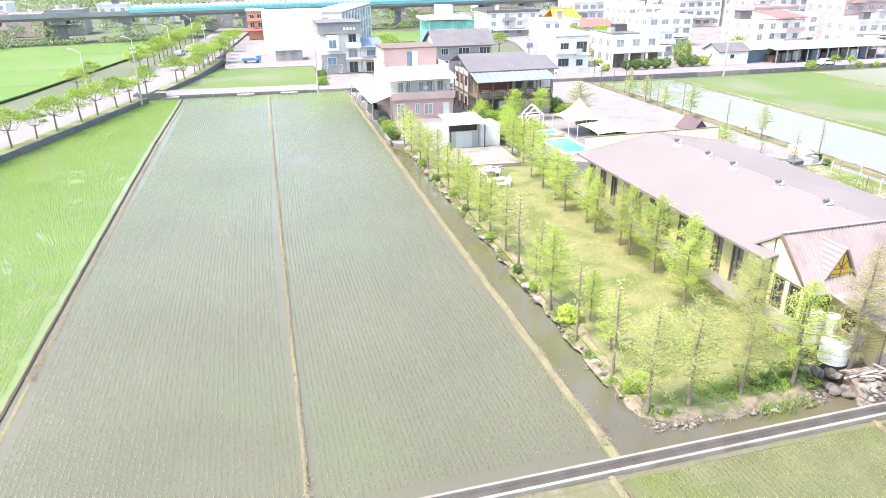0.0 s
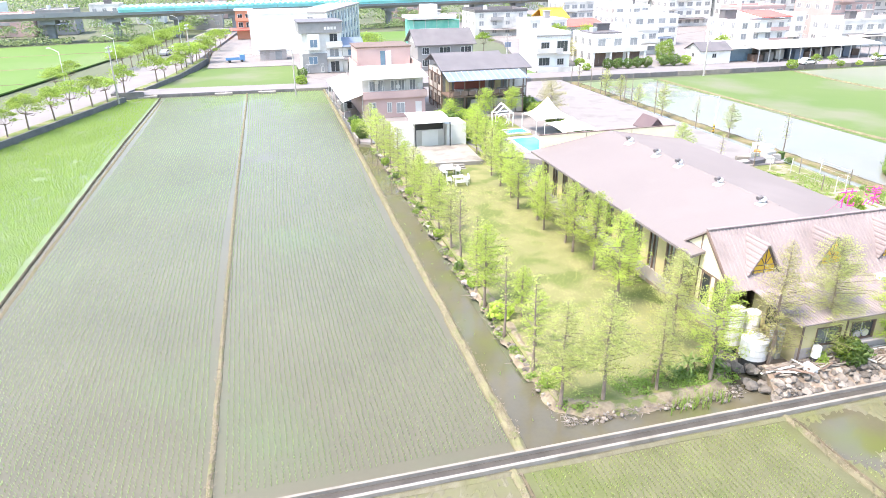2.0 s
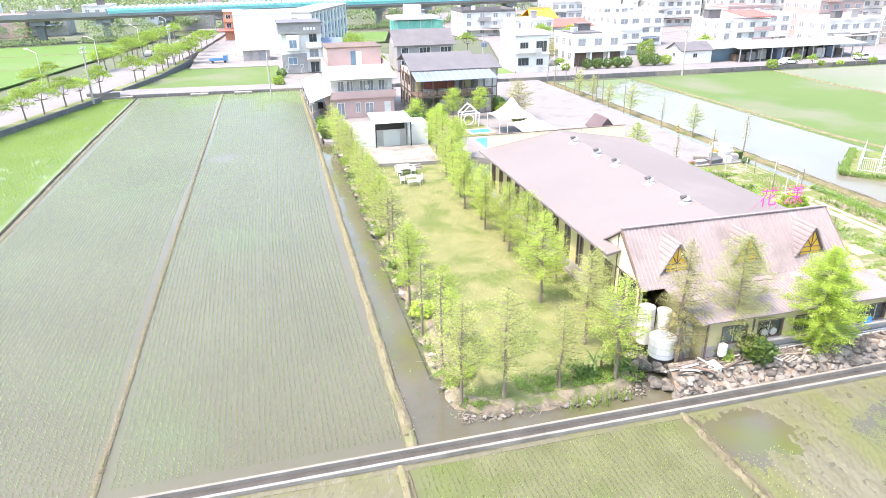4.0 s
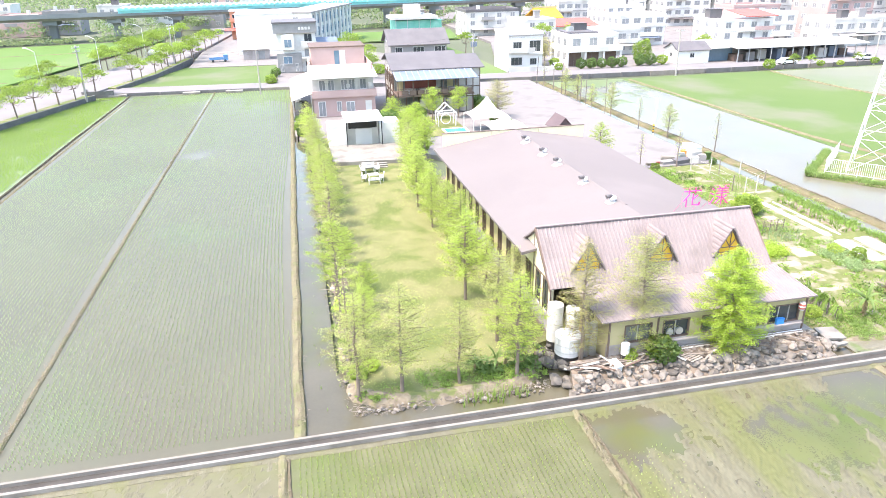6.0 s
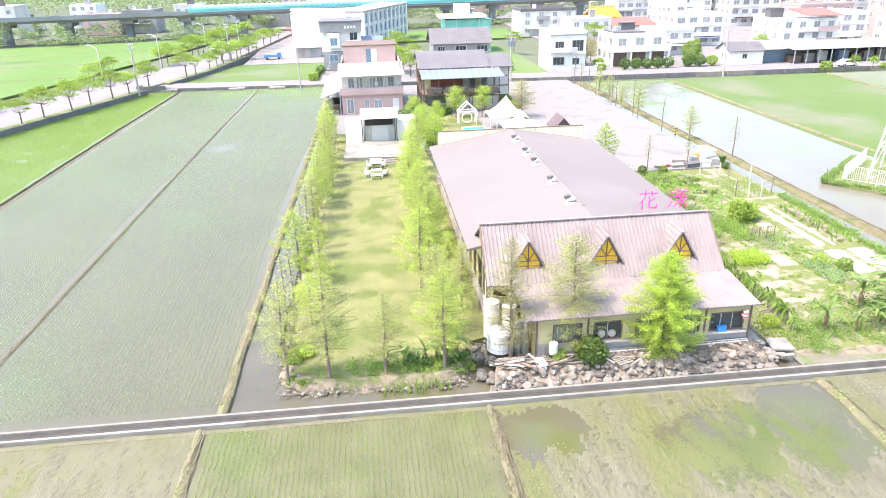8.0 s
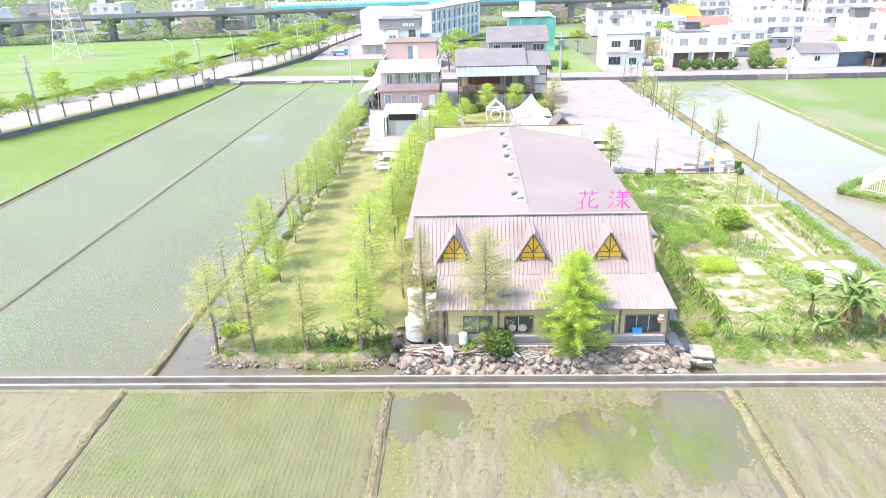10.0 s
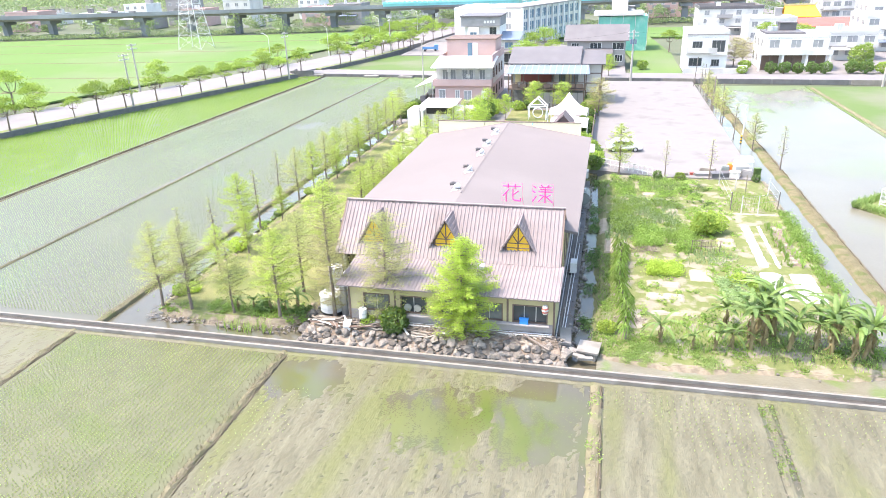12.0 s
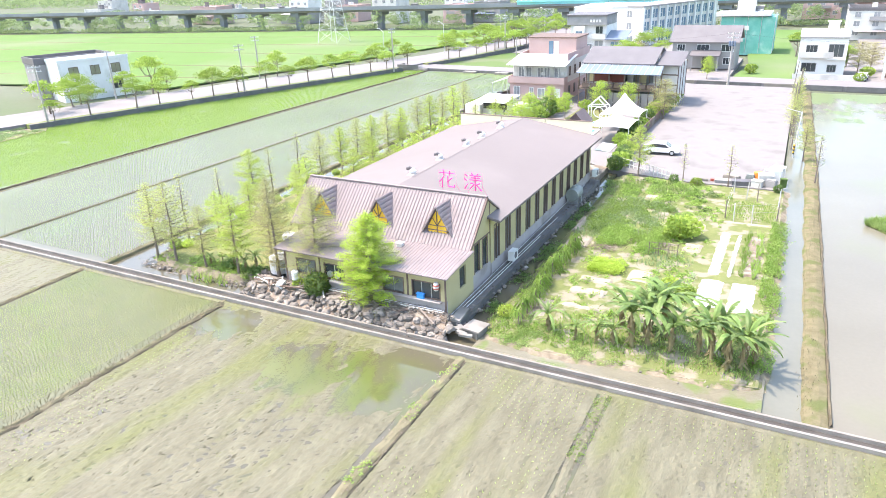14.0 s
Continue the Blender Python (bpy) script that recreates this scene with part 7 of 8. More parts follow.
def cactus(seed):
    rnd = random.Random(seed)
    e = thing("dragon_fruit_plant", "dragon fruit cactus drooping over a post", "plant", (0, 0, -50))
    part("post", tube(bmesh.new(), (0, 0, -0.2), (0, 0, 1.1), 0.05, 0.05, 5), "stake", e)
    segs = []
    for i in range(22):
        a = rnd.uniform(0, 6.28)
        p = Vector((0, 0, rnd.uniform(0.7, 1.15)))
        q = p + Vector((math.cos(a), math.sin(a), 0.6)) * rnd.uniform(0.15, 0.4)
        r = q + Vector((math.cos(a) * 0.35, math.sin(a) * 0.35, -rnd.uniform(0.3, 0.9)))
        segs += [(p, q, 0.035), (q, r, 0.045)]
    part("cactus_body", branch_soup(rnd, segs), "leaf_mid", e)
    return e


CA = [cactus(200 + i) for i in range(3)]
for i in range(19):
    tagged(put(CA[i % 3], 51.65 - 0.02 * i + 0.2 * math.sin(i * 0.5) + R.uniform(-0.1, 0.1), 28.2 + i * 0.8, 0.1, R.uniform(0.9, 1.15)), group="dragon fruit hedge")
for t in CA:
    for o in list(t.children_recursive) + [t]:
        bpy.data.objects.remove(o)

trl = thing("bean_trellis", "low wooden trellis with dark netting over a plot", "trellis", (58.2, 43.4, 0.12), 4)
for x in (-1.1, -0.35, 0.4, 1.1):
    part("post", tube(bmesh.new(), (x, 0, -0.2), (x + 0.03, 0, 1.15), 0.035, 0.03, 5), "stake", trl)
for z in (0.6, 1.1):
    part("rail", tube(bmesh.new(), (-1.15, 0, z), (1.15, 0, z), 0.022, 0.022, 4), "stake", trl)
bm = bmesh.new()
for k in range(13):
    tube(bm, (-1.1 + k * 0.18, 0.0, 0.05), (-1.1 + k * 0.18, 0.0, 1.1), 0.008, 0.008, 3)
part("netting", bm, "black", trl, "dark string netting")
BRS = random.Random(19)
segs = []
for cx0, cy0, nn, sp in ((53.4, 43.0, 260, 0.9), (57.6, 45.0, 150, 0.9), (52.2, 30.6, 120, 0.6)):
    for k in range(nn):
        p = Vector((BRS.gauss(cx0, sp), BRS.gauss(cy0, sp * 0.5), BRS.uniform(0.12, 0.4)))
        segs.append((p, p + Vector((BRS.uniform(-0.6, 0.6), BRS.uniform(-0.4, 0.4), BRS.uniform(-0.1, 0.3))), 0.015))
tagged(part("dry_brush", branch_soup(BRS, segs), "dry_brush", None), "heaps of dry brown stalks in the garden", "brushwood", kind="stuff")
fen = thing("plot_fence", "light fence of pale posts and wires", "fence")
for i, (x, y) in enumerate(((61.7, 54.6), (62.5, 53.6), (64.0, 53.8), (66.0, 55.3), (65.9, 59.5), (61.7, 62.6), (64.0, 60.5), (63.0, 60.8))):
    part("post", tube(bmesh.new(), (x, y, -0.1), (x + R.uniform(-0.08, 0.08), y, 1.9), 0.055, 0.05, 6), "off_white" if i % 3 else "stake", fen)
for z in (1.0, 1.7):
    bm = bmesh.new()
    for a, b in (((61.7, 54.6), (61.7, 62.6)), ((62.5, 53.6), (66.0, 55.3)), ((66.0, 55.3), (65.9, 59.5))):
        tube(bm, (*a, z), (*b, z), 0.012, 0.012, 3)
    part("wire", bm, "steel", fen)

# ---- rocks ----
ROCK = []
for i in range(8):
    me = bpy.data.meshes.new("rock")
    bm = lump(random.Random(300 + i), 1.0, 0.72)
    bm.to_mesh(me)
    bm.free()
    ROCK.append(me)
ROCKMAT = {}
for k in ("rock", "pale_rock"):
    ROCKMAT[k] = [m.copy() for m in ROCK]
    for m in ROCKMAT[k]:
        m.materials.append(M[k])


def rock(parent, x, y, z, r, mat="rock"):
    o = new("rock", R.choice(ROCKMAT[mat]))
    o.parent = parent
    o.matrix_basis = pose(x, y, z, R.uniform(-20, 20), R.uniform(-20, 20), R.uniform(0, 360)) @ Matrix.Diagonal((r * R.uniform(0.85, 1.3), r, r, 1))
    return o


rw = thing("rock_wall", "rough retaining wall of grey and brown boulders", "wall", kind="structure")
tagged(part("debris_bank", slab(slab(bmesh.new(), [(31.0, 24.0, 0.1), (48.0, 24.0, 0.1), (47.8, 25.15, 0.72), (31.2, 25.15, 0.72)], 0.8), [(31.2, 25.15, 0.72), (47.8, 25.15, 0.72), (47.4, 26.32, 1.0), (31.6, 26.32, 1.0)], 0.8), "dark_soil", None), "sloping earth bank with debris under the hall", "ground", kind="structure")
for row, (y, z, r) in enumerate(((24.3, 0.2, 0.26), (24.62, 0.42, 0.28), (24.95, 0.68, 0.27))):
    x = 31.0 + row * 0.3
    while x < 48.2:
        rr = r * R.uniform(0.75, 1.35)
        rock(rw, x, y + R.uniform(-0.08, 0.1), z + R.uniform(-0.06, 0.08), rr)
        x += rr * R.uniform(1.55, 2.2) + (R.uniform(0.2, 0.8) if R.random() < 0.12 else 0)
for i in range(130):
    rock(rw, R.uniform(31, 48.2), R.uniform(24.1, 25.2), R.uniform(0.12, 0.75), R.uniform(0.06, 0.16))
for i in range(110):
    rx, ry = R.uniform(31, 48), R.uniform(25.1, 26.2)
    rock(rw, rx, ry, 0.74 + (ry - 25.1) * 0.24, R.uniform(0.06, 0.18), R.choice(("rock", "pale_rock")))
for i in range(22):
    rock(rw, R.uniform(30.5, 31.5), 25.2 + i * 0.2, R.uniform(0.05, 0.5), R.uniform(0.22, 0.42))
rim = thing("stone_edging", "pale rough stones along the lawn's water edge", "edging", kind="structure")
for i in range(130):
    y = 27.0 + i * 0.46
    if noise.noise(Vector((y * 0.45, 3, 7))) + R.uniform(-0.2, 0.2) > 0:
        rock(rim, 18.75 + R.uniform(-0.35, 0.4) + 0.004 * (y - 26), y, R.uniform(-0.05, 0.12), R.uniform(0.07, 0.3), R.choice(("rock", "pale_rock")))
for i in range(60):
    x = 19.2 + i * 0.175
    if noise.noise(Vector((x * 0.6, 9, 7))) + R.uniform(-0.3, 0.3) > 0:
        rock(rim, x, 25.75 - 0.12 * abs(x - 18) / 3 + R.uniform(-0.3, 0.3), R.uniform(-0.05, 0.08), R.uniform(0.05, 0.14), "rock")
for i in range(24):
    rock(rim, R.uniform(50.5, 66.5), R.gauss(26.1, 0.4), R.uniform(0.0, 0.06), R.uniform(0.05, 0.15), "rock")
shore("lawn_shoulder", [(19.6, 90), (19.4, 40), (19.0, 27.5), (20.6, 26.4), (23.4, 26.1), (26.2, 26.2), (28.0, 26.2), (29.3, 26.9), (30.3, 29.6)], 0.72, 0.34, -0.16, "shore_soil", "bare earth slope at the lawn's edge", 3)
SHR = random.Random(23)
segs = []
for i in range(620):
    if i < 380:
        x, y = SHR.uniform(18.6, 30), 26.0 + SHR.gauss(-0.25, 0.3)
    else:
        x, y = 18.7 + SHR.gauss(-0.1, 0.3), SHR.uniform(26, 70)
    p = Vector((x, y, SHR.uniform(0.0, 0.2)))
    segs.append((p, p + Vector((SHR.gauss(0, 0.3), SHR.gauss(0, 0.2), SHR.uniform(-0.08, 0.12))), SHR.uniform(0.01, 0.03)))
tagged(part("shore_roots", branch_soup(SHR, segs), "stake", None), "brown roots and sticks along the lawn's muddy edge", "roots", kind="stuff")
for i in range(130):
    if i < 90:
        rock(rim, SHR.uniform(18.7, 30), 25.75 + SHR.gauss(0, 0.25), SHR.uniform(-0.1, 0.1), SHR.uniform(0.04, 0.11), SHR.choice(("rock", "pale_rock")))
    else:
        rock(rim, 18.5 + SHR.gauss(0, 0.2), SHR.uniform(26, 66), SHR.uniform(-0.1, 0.08), SHR.uniform(0.05, 0.14), "rock")
DCH = random.Random(61)
ditch = thing("ditch_rubble", "dark rubble and stones along the hall's ditch", "rubble", kind="structure")
for i in range(120):
    rock(ditch, 48.45 + DCH.gauss(0, 0.16), DCH.uniform(26.5, 60), DCH.uniform(-0.1, 0.2), DCH.uniform(0.06, 0.2), DCH.choice(("rock", "rock", "pale_rock")))
for i in range(60):
    rock(ditch, DCH.uniform(47.4, 48.3), DCH.uniform(26.8, 60), 0.58, DCH.uniform(0.04, 0.12), "rock")
segs = []
for i in range(260):
    x, y = DCH.uniform(47.4, 48.7), DCH.uniform(27, 60)
    a, l = DCH.gauss(1.57, 0.5), DCH.uniform(0.3, 1.6)
    segs.append(((x, y, 0.62), (x + math.cos(a) * l, y + math.sin(a) * l, 0.64 + DCH.uniform(0, 0.15)), DCH.uniform(0.012, 0.025)))
tagged(part("brushwood", branch_soup(DCH, segs), "stake", None), "sticks and thin pipes lying on the ledge", "brushwood", kind="stuff")
# this slope carries the hall's shadow in its colour
shore("ditch_slope", [(49.9, 65), (50.0, 40), (50.2, 26.9)], 0.62, 0.15, -0.16, "ditch_shade", "garden ditch slope darkened by painted hall shade", 6)
shore("garden_shoulder", [(50.2, 26.2), (52.0, 25.7), (54.2, 25.4), (56.5, 25.5), (58.5, 25.9), (61.0, 26.0), (63.2, 26.0), (65.0, 26.2), (66.4, 26.7), (66.3, 40), (66.1, 65)], 0.6, 0.15, -0.14, "shore_soil", "ragged earth edge of the garden", 5)

# ---- round the hall ----
sign = thing("roof_sign", "two pink tube-lettered sign characters on the roof", "sign", (42.8, 34.3, 6.95))


def strokes(name, ox, rows):
    bm = bmesh.new()
    for x0, z0, x1, z1 in rows:
        tube(bm, (ox + x0 * 1.45, 0, z0 * 1.35), (ox + x1 * 1.45, 0, z1 * 1.35), 0.046, 0.046, 5)
    part(name, bm, "magenta", sign)


strokes("character", 0.0, ((0.05, 0.84, 0.95, 0.84), (0.32, 0.72, 0.32, 0.98), (0.66, 0.72, 0.66, 0.98), (0.36, 0.68, 0.05, 0.3), (0.22, 0.48, 0.22, 0.0), (0.82, 0.6, 0.5, 0.34), (0.55, 0.7, 0.55, 0.1), (0.55, 0.1, 0.92, 0.06), (0.92, 0.06, 0.92, 0.22)))
strokes("character", 2.15, ((0.05, 0.9, 0.2, 0.78), (0.0, 0.64, 0.16, 0.54), (0.02, 0.05, 0.2, 0.36), (0.42, 0.98, 0.5, 0.88), (0.8, 0.98, 0.72, 0.88), (0.32, 0.84, 0.95, 0.84), (0.38, 0.72, 0.9, 0.72), (0.3, 0.6, 0.98, 0.6), (0.62, 0.88, 0.62, 0.0), (0.34, 0.42, 0.56, 0.38), (0.56, 0.38, 0.3, 0.06), (0.9, 0.46, 0.7, 0.34), (0.66, 0.36, 0.98, 0.02)))
bm = bmesh.new()
for x0, x1 in ((0, 1.45), (2.15, 3.6)):
    for a, b in (((x0, 0), (x1, 0)), ((x0, 1.35), (x1, 1.35)), ((x0, 0), (x0, 1.35)), ((x1, 0), (x1, 1.35))):
        tube(bm, (a[0], 0.08, a[1]), (b[0], 0.08, b[1]), 0.006, 0.006, 4)
    for x in (x0, x1):
        tube(bm, (x, 0.08, 0.3), (x, 0.9, -0.6), 0.01, 0.01, 4)
part("support_frame", bm, "magenta", sign, "thin pink support frame")


def tank(x, y, z, r, h, label, mat="galv", stand=True):
    e = thing("water_tank", label, "tank", (x, y, z))
    bm = tube(bmesh.new(), (0, 0, 0.25 if stand else 0), (0, 0, h), r, r, 20)
    tube(bm, (0, 0, h), (0, 0, h + r * 0.25), r, r * 0.3, 20)
    part("shell", bm, mat, e)
    for k in (0.35, 0.65):
        part("hoop", tube(bmesh.new(), (0, 0, h * k), (0, 0, h * k + 0.05), r + 0.015, r + 0.015, 20), "steel", e)
    if stand:
        part("stand", tube(bmesh.new(), (0, 0, -0.3), (0, 0, 0.25), r * 0.95, r * 0.95, 16), "black", e, "dark base ring")
    part("lid", tube(bmesh.new(), (0, 0, h + r * 0.25), (0, 0, h + r * 0.25 + 0.08), r * 0.28, r * 0.28, 12), "steel", e)
    return e


tank(32.0, 27.75, 0.55, 0.82, 1.45, "squat pale metal water tank on a dark stand")
tank(31.75, 29.4, 0.55, 0.5, 2.7, "tall pale water tank against the hall", "off_white")
tank(32.85, 29.2, 0.55, 0.45, 2.4, "pale grey cylindrical tank", "white")
tank(33.0, 27.5, 0.55, 0.24, 2.2, "narrow upright steel cylinder", "steel", False)
tank(33.5, 27.5, 0.55, 0.24, 2.2, "narrow upright steel cylinder", "steel", False)
tank(34.9, 26.0, 1.0, 0.26, 0.95, "white drum with dark foot beside debris", "white")
pal = thing("pallet", "broken pale wooden pallet leaning on the rocks", "pallet", (38.9, 25.15, 0.85), 20)
for k in range(5):
    part("board", boxes((-0.5, -0.4 + k * 0.19, 0.08, 0.5, -0.3 + k * 0.19, 0.1)), "pale_rock", pal)
for x in (-0.45, 0.0, 0.42):
    part("bearer", boxes((x, -0.42, 0, x + 0.07, 0.5, 0.075)), "stake", pal)
STK = random.Random(5)
segs = []
for i in range(900):
    x, y = STK.uniform(31.6, 47.6), STK.uniform(25.1, 26.3)
    if noise.noise(Vector((x * 0.5, y, 4))) < -0.1:
        continue
    z = 0.74 + (y - 25.15) * 0.24 + STK.uniform(0.02, 0.14)
    a, l = STK.uniform(0, 6.28), STK.uniform(0.2, 0.8)
    segs.append(((x, y, z), (x + math.cos(a) * l, y + math.sin(a) * l * 0.5, z + STK.uniform(-0.15, 0.2)), STK.uniform(0.012, 0.03)))
tagged(part("brushwood", branch_soup(STK, segs), "stake", None), "brown brushwood and twigs on the bank", "brushwood", kind="stuff")
wb = tagged(part("foam_box", boxes((-0.22, -0.36, 0, 0.22, 0.36, 0.34), (-0.24, -0.38, 0.34, 0.24, 0.38, 0.4)), "white", None), "white foam box among the debris", "box")
wb.matrix_world = pose(34.0, 25.35, 0.8, 8, 0, 12)
DEB = random.Random(77)
for i in range(70):
    ln = DEB.uniform(0.4, 2.2)
    o = tagged(part("plank", boxes((-ln / 2, -0.06, 0, ln / 2, 0.06, 0.05)), DEB.choice(("stake", "stake", "brown_wood", "pale_rock", "stake", "off_white")), None), "loose weathered plank in the debris", "plank", "debris before the hall")
    o.matrix_world = pose(DEB.choice((DEB.uniform(31.8, 36.5), DEB.uniform(31.8, 47))), DEB.uniform(25.2, 26.1), DEB.uniform(0.9, 1.05), DEB.uniform(-8, 8), DEB.uniform(-12, 12), DEB.gauss(0, 35))
for i in range(5):
    o = tagged(part("pipe", tube(bmesh.new(), (35 + i * 0.7, 25.98 + 0.06 * i, 1.04 + 0.05 * (i % 2)), (47.2, 26.0 + 0.06 * i, 1.05 + 0.04 * (i % 3)), 0.045, 0.045, 6), ("off_white", "stake", "galv")[i % 3], None), "long plastic pipe laid before the wall", "pipe", "pipes by the hall")
for i in range(4):
    o = tagged(part("pipe", tube(bmesh.new(), (47.42 + 0.16 * i, 26.6 + i * 0.4, 0.64 + 0.05 * (i % 3)), (47.5 + 0.22 * i, 58 - i * 5.2, 0.66 + 0.1 * ((i + 1) % 3)), 0.032, 0.032, 6), ("galv", "stake", "off_white")[i % 3], None), "long pipe along the hall's shaded side", "pipe", "pipes by the hall")
# darker concrete than elsewhere by the hall: its shade is put into the colour
tagged(part("ledge", boxes((47.3, 26.0, -0.4, 48.35, 60.8, 0.58)), "dark_concrete", None), "rough concrete ledge along the hall wall", "ledge", kind="structure")
for y, s, z in ((36.6, 0.95, 0.9), (60.2, 0.9, 1.2)):
    ac = thing("air_conditioner", "white outdoor air-conditioning unit on the wall", "air conditioner", (47.95, y, z))
    part("casing", boxes((-0.25 * s, -0.5 * s, 0, 0.25 * s, 0.5 * s, 0.8 * s)), "white", ac)
    part("fan_grille", tube(bmesh.new(), (0.25 * s, 0, 0.4 * s), (0.27 * s, 0, 0.4 * s), 0.3 * s, 0.3 * s, 14), "grey_roof", ac)
    part("bracket", boxes((-0.3 * s, -0.4 * s, -0.08, 0.2 * s, -0.34 * s, 0), (-0.3 * s, 0.34 * s, -0.08, 0.2 * s, 0.4 * s, 0)), "steel", ac)
for x, y, w, d, rz in ((48.0, 26.9, 0.7, 1.8, 4), (48.2, 25.5, 0.8, 0.35, 30), (48.9, 25.2, 0.7, 0.3, -12), (48.5, 25.9, 0.3, 0.9, 50), (49.3, 25.0, 0.9, 0.25, 8)):
    o = tagged(part("concrete_slab", boxes((-w / 2, -d / 2, 0, w / 2, d / 2, 0.16)), "concrete", None), "loose pale concrete slab over the ditch", "slab", "slabs by the ditch")
    o.matrix_world = pose(x, y, 0.62 if y > 26.5 else 0.3, 3, 2, rz)
sb = thing("concrete_tank", "rough square concrete tank with cracked lid by the ditch", "tank", (49.5, 26.2, -0.1), -8)
part("body", boxes((-0.55, -0.6, -0.2, 0.55, 0.6, 0.5)), "old_concrete", sb)
part("lid", boxes((-0.68, -0.72, 0.5, 0.66, 0.7, 0.62)), "concrete", sb, "pale cracked concrete lid")
for x in (-0.5, 0.0, 0.45):
    part("rib", boxes((x - 0.05, -0.68, -0.2, x + 0.05, -0.6, 0.5)), "concrete", sb)
bl = tagged(part("plastic_crate", boxes((-0.26, -0.1, 0, 0.26, 0.1, 0.36), (-0.29, -0.12, 0.32, 0.29, 0.12, 0.38)), "blue_plastic", None), "blue plastic crate inside the window", "crate")
bl.matrix_world = pose(45.45, 26.16, 1.76)
tagged(part("window_shelf", boxes((38.0, 25.95, 1.68, 47.0, 26.3, 1.75)), "plinth", None), "narrow sill shelf under the kitchen windows", "shelf")
ln = thing("paper_lantern", "round red and white lantern under the eave", "lantern", (46.75, 26.0, 2.65))
for i, mt in enumerate(("off_white", "red_roof", "off_white", "red_roof", "off_white")):
    part("band", tube(bmesh.new(), (0, 0, i * 0.11), (0, 0, i * 0.11 + 0.11), 0.14 + 0.08 * math.sin(math.pi * (i + 0.2) / 5), 0.14 + 0.08 * math.sin(math.pi * (i + 0.9) / 5), 12), mt, ln)

# ---- lawn shed, stage and furniture ----
shed = thing("lawn_shed", "white open-fronted shed with flat awning", "shed", (26.0, 83.3, 0.3))
part("wall", boxes((-2.1, 1.2, 0, 2.1, 4.5, 3.2)), "off_white", shed)
part("side_wall", boxes((-4.6, 0.4, 0, -2.2, 4.2, 2.9)), "white", shed)
part("side_wall", boxes((2.2, 0.4, 0, 4.9, 4.2, 3.0)), "white", shed)
part("roof", slab(bmesh.new(), [(-2.5, -1.2, 3.75), (2.6, -1.2, 3.75), (2.6, 4.6, 3.95), (-2.5, 4.6, 3.95)], 0.12), "white", shed)
# black slab on the solid wall paints the dark inside of the shed
part("opening", boxes((-1.9, 1.12, 2.3, 1.9, 1.19, 3.15)), "black", shed)
part("door", boxes((-1.0, 1.1, 0, 1.2, 1.19, 2.2)), "white", shed)
for x in (-2.3, 2.3):
    part("post", boxes((x - 0.06, -1.0, 0, x + 0.06, -0.88, 3.7)), "black", shed)
poly_sheet("stage", [(21.3, 75.0), (30.2, 74.2), (30.6, 82.9), (21.4, 83.2)], 0.75, "concrete", "low pale concrete terrace before the shed", "terrace", 0.6)
for i in range(3):
    tagged(part("step", boxes((24.4, 73.6 - i * 0.4, 0.2, 27.6, 74.0 - i * 0.4, 0.66 - 0.15 * i)), "concrete", None), "pale terrace step", "step", kind="structure")


def bench(x, y, rz, label):
    b = thing("garden_bench", label, "bench", (x, y, 0.3), rz, "white benches on the lawn")
    for k in range(4):
        part("slat", boxes((-0.75, -0.24 + k * 0.13, 0.42, 0.75, -0.14 + k * 0.13, 0.46)), "white", b)
    part("backrest", boxes((-0.75, 0.27, 0.5, 0.75, 0.31, 0.6), (-0.75, 0.3, 0.68, 0.75, 0.34, 0.78)), "white", b)
    for sx in (-0.65, 0.6):
        part("leg", boxes((sx, -0.24, 0, sx + 0.06, -0.18, 0.42)), "white", b)
        part("leg", boxes((sx, 0.22, 0, sx + 0.06, 0.28, 0.78)), "white", b)


for x, y, rz in ((24.4, 71.4, 90), (26.0, 71.6, -90), (25.2, 72.6, 0), (24.2, 68.2, 80), (26.1, 68.0, -100), (25.2, 66.8, 180)):
    bench(x, y, rz, "white slatted garden bench on the lawn")
for x, y in ((25.2, 71.3), (25.2, 68.0)):
    tb = thing("garden_table", "white garden table on the lawn", "table", (x, y, 0.3))
    part("top", boxes((-0.6, -0.45, 0.7, 0.6, 0.45, 0.75)), "white", tb)
    for sx in (-0.5, 0.45):
        for sy in (-0.38, 0.33):
            part("leg", boxes((sx, sy, 0, sx + 0.05, sy + 0.05, 0.7)), "white", tb)


# ---- garden restaurant yard: tents, pool, frame ----
def tent(x, y, w, d, ze, zp, label):
    e = thing("party_tent", label, "tent", (x, y, 0.25))
    n = 8
    vs, fs = [], []
    rings = 7
    for i in range(rings + 1):
        t = i / rings
        for k in range(4 * n):
            s, u = divmod(k, n)
            u = u / n
            sag = 0.22 * math.sin(math.pi * u) * (1 - t)
            c = ((-1, -1), (1, -1), (1, 1), (-1, 1))
            px = c[s][0] * (1 - u) + c[(s + 1) % 4][0] * u
            py = c[s][1] * (1 - u) + c[(s + 1) % 4][1] * u
            q = (1 - t) ** 1.0
            vs.append((px * w / 2 * q * (1 - 0.06 * sag), py * d / 2 * q, ze + sag * 0.7 + (zp - ze) * t ** 1.7))
    m = 4 * n
    for i in range(rings):
        for k in range(m):
            fs.append((i * m + k, i * m + (k + 1) % m, (i + 1) * m + (k + 1) % m, (i + 1) * m + k))
    part("canopy", (vs, fs), "canvas", e)
    for a, b in ((-1, -1), (1, -1), (1, 1), (-1, 1)):
        part("pole", tube(bmesh.new(), (a * w / 2, b * d / 2, -0.2), (a * w / 2, b * d / 2, ze), 0.05, 0.05, 6), "white", e)


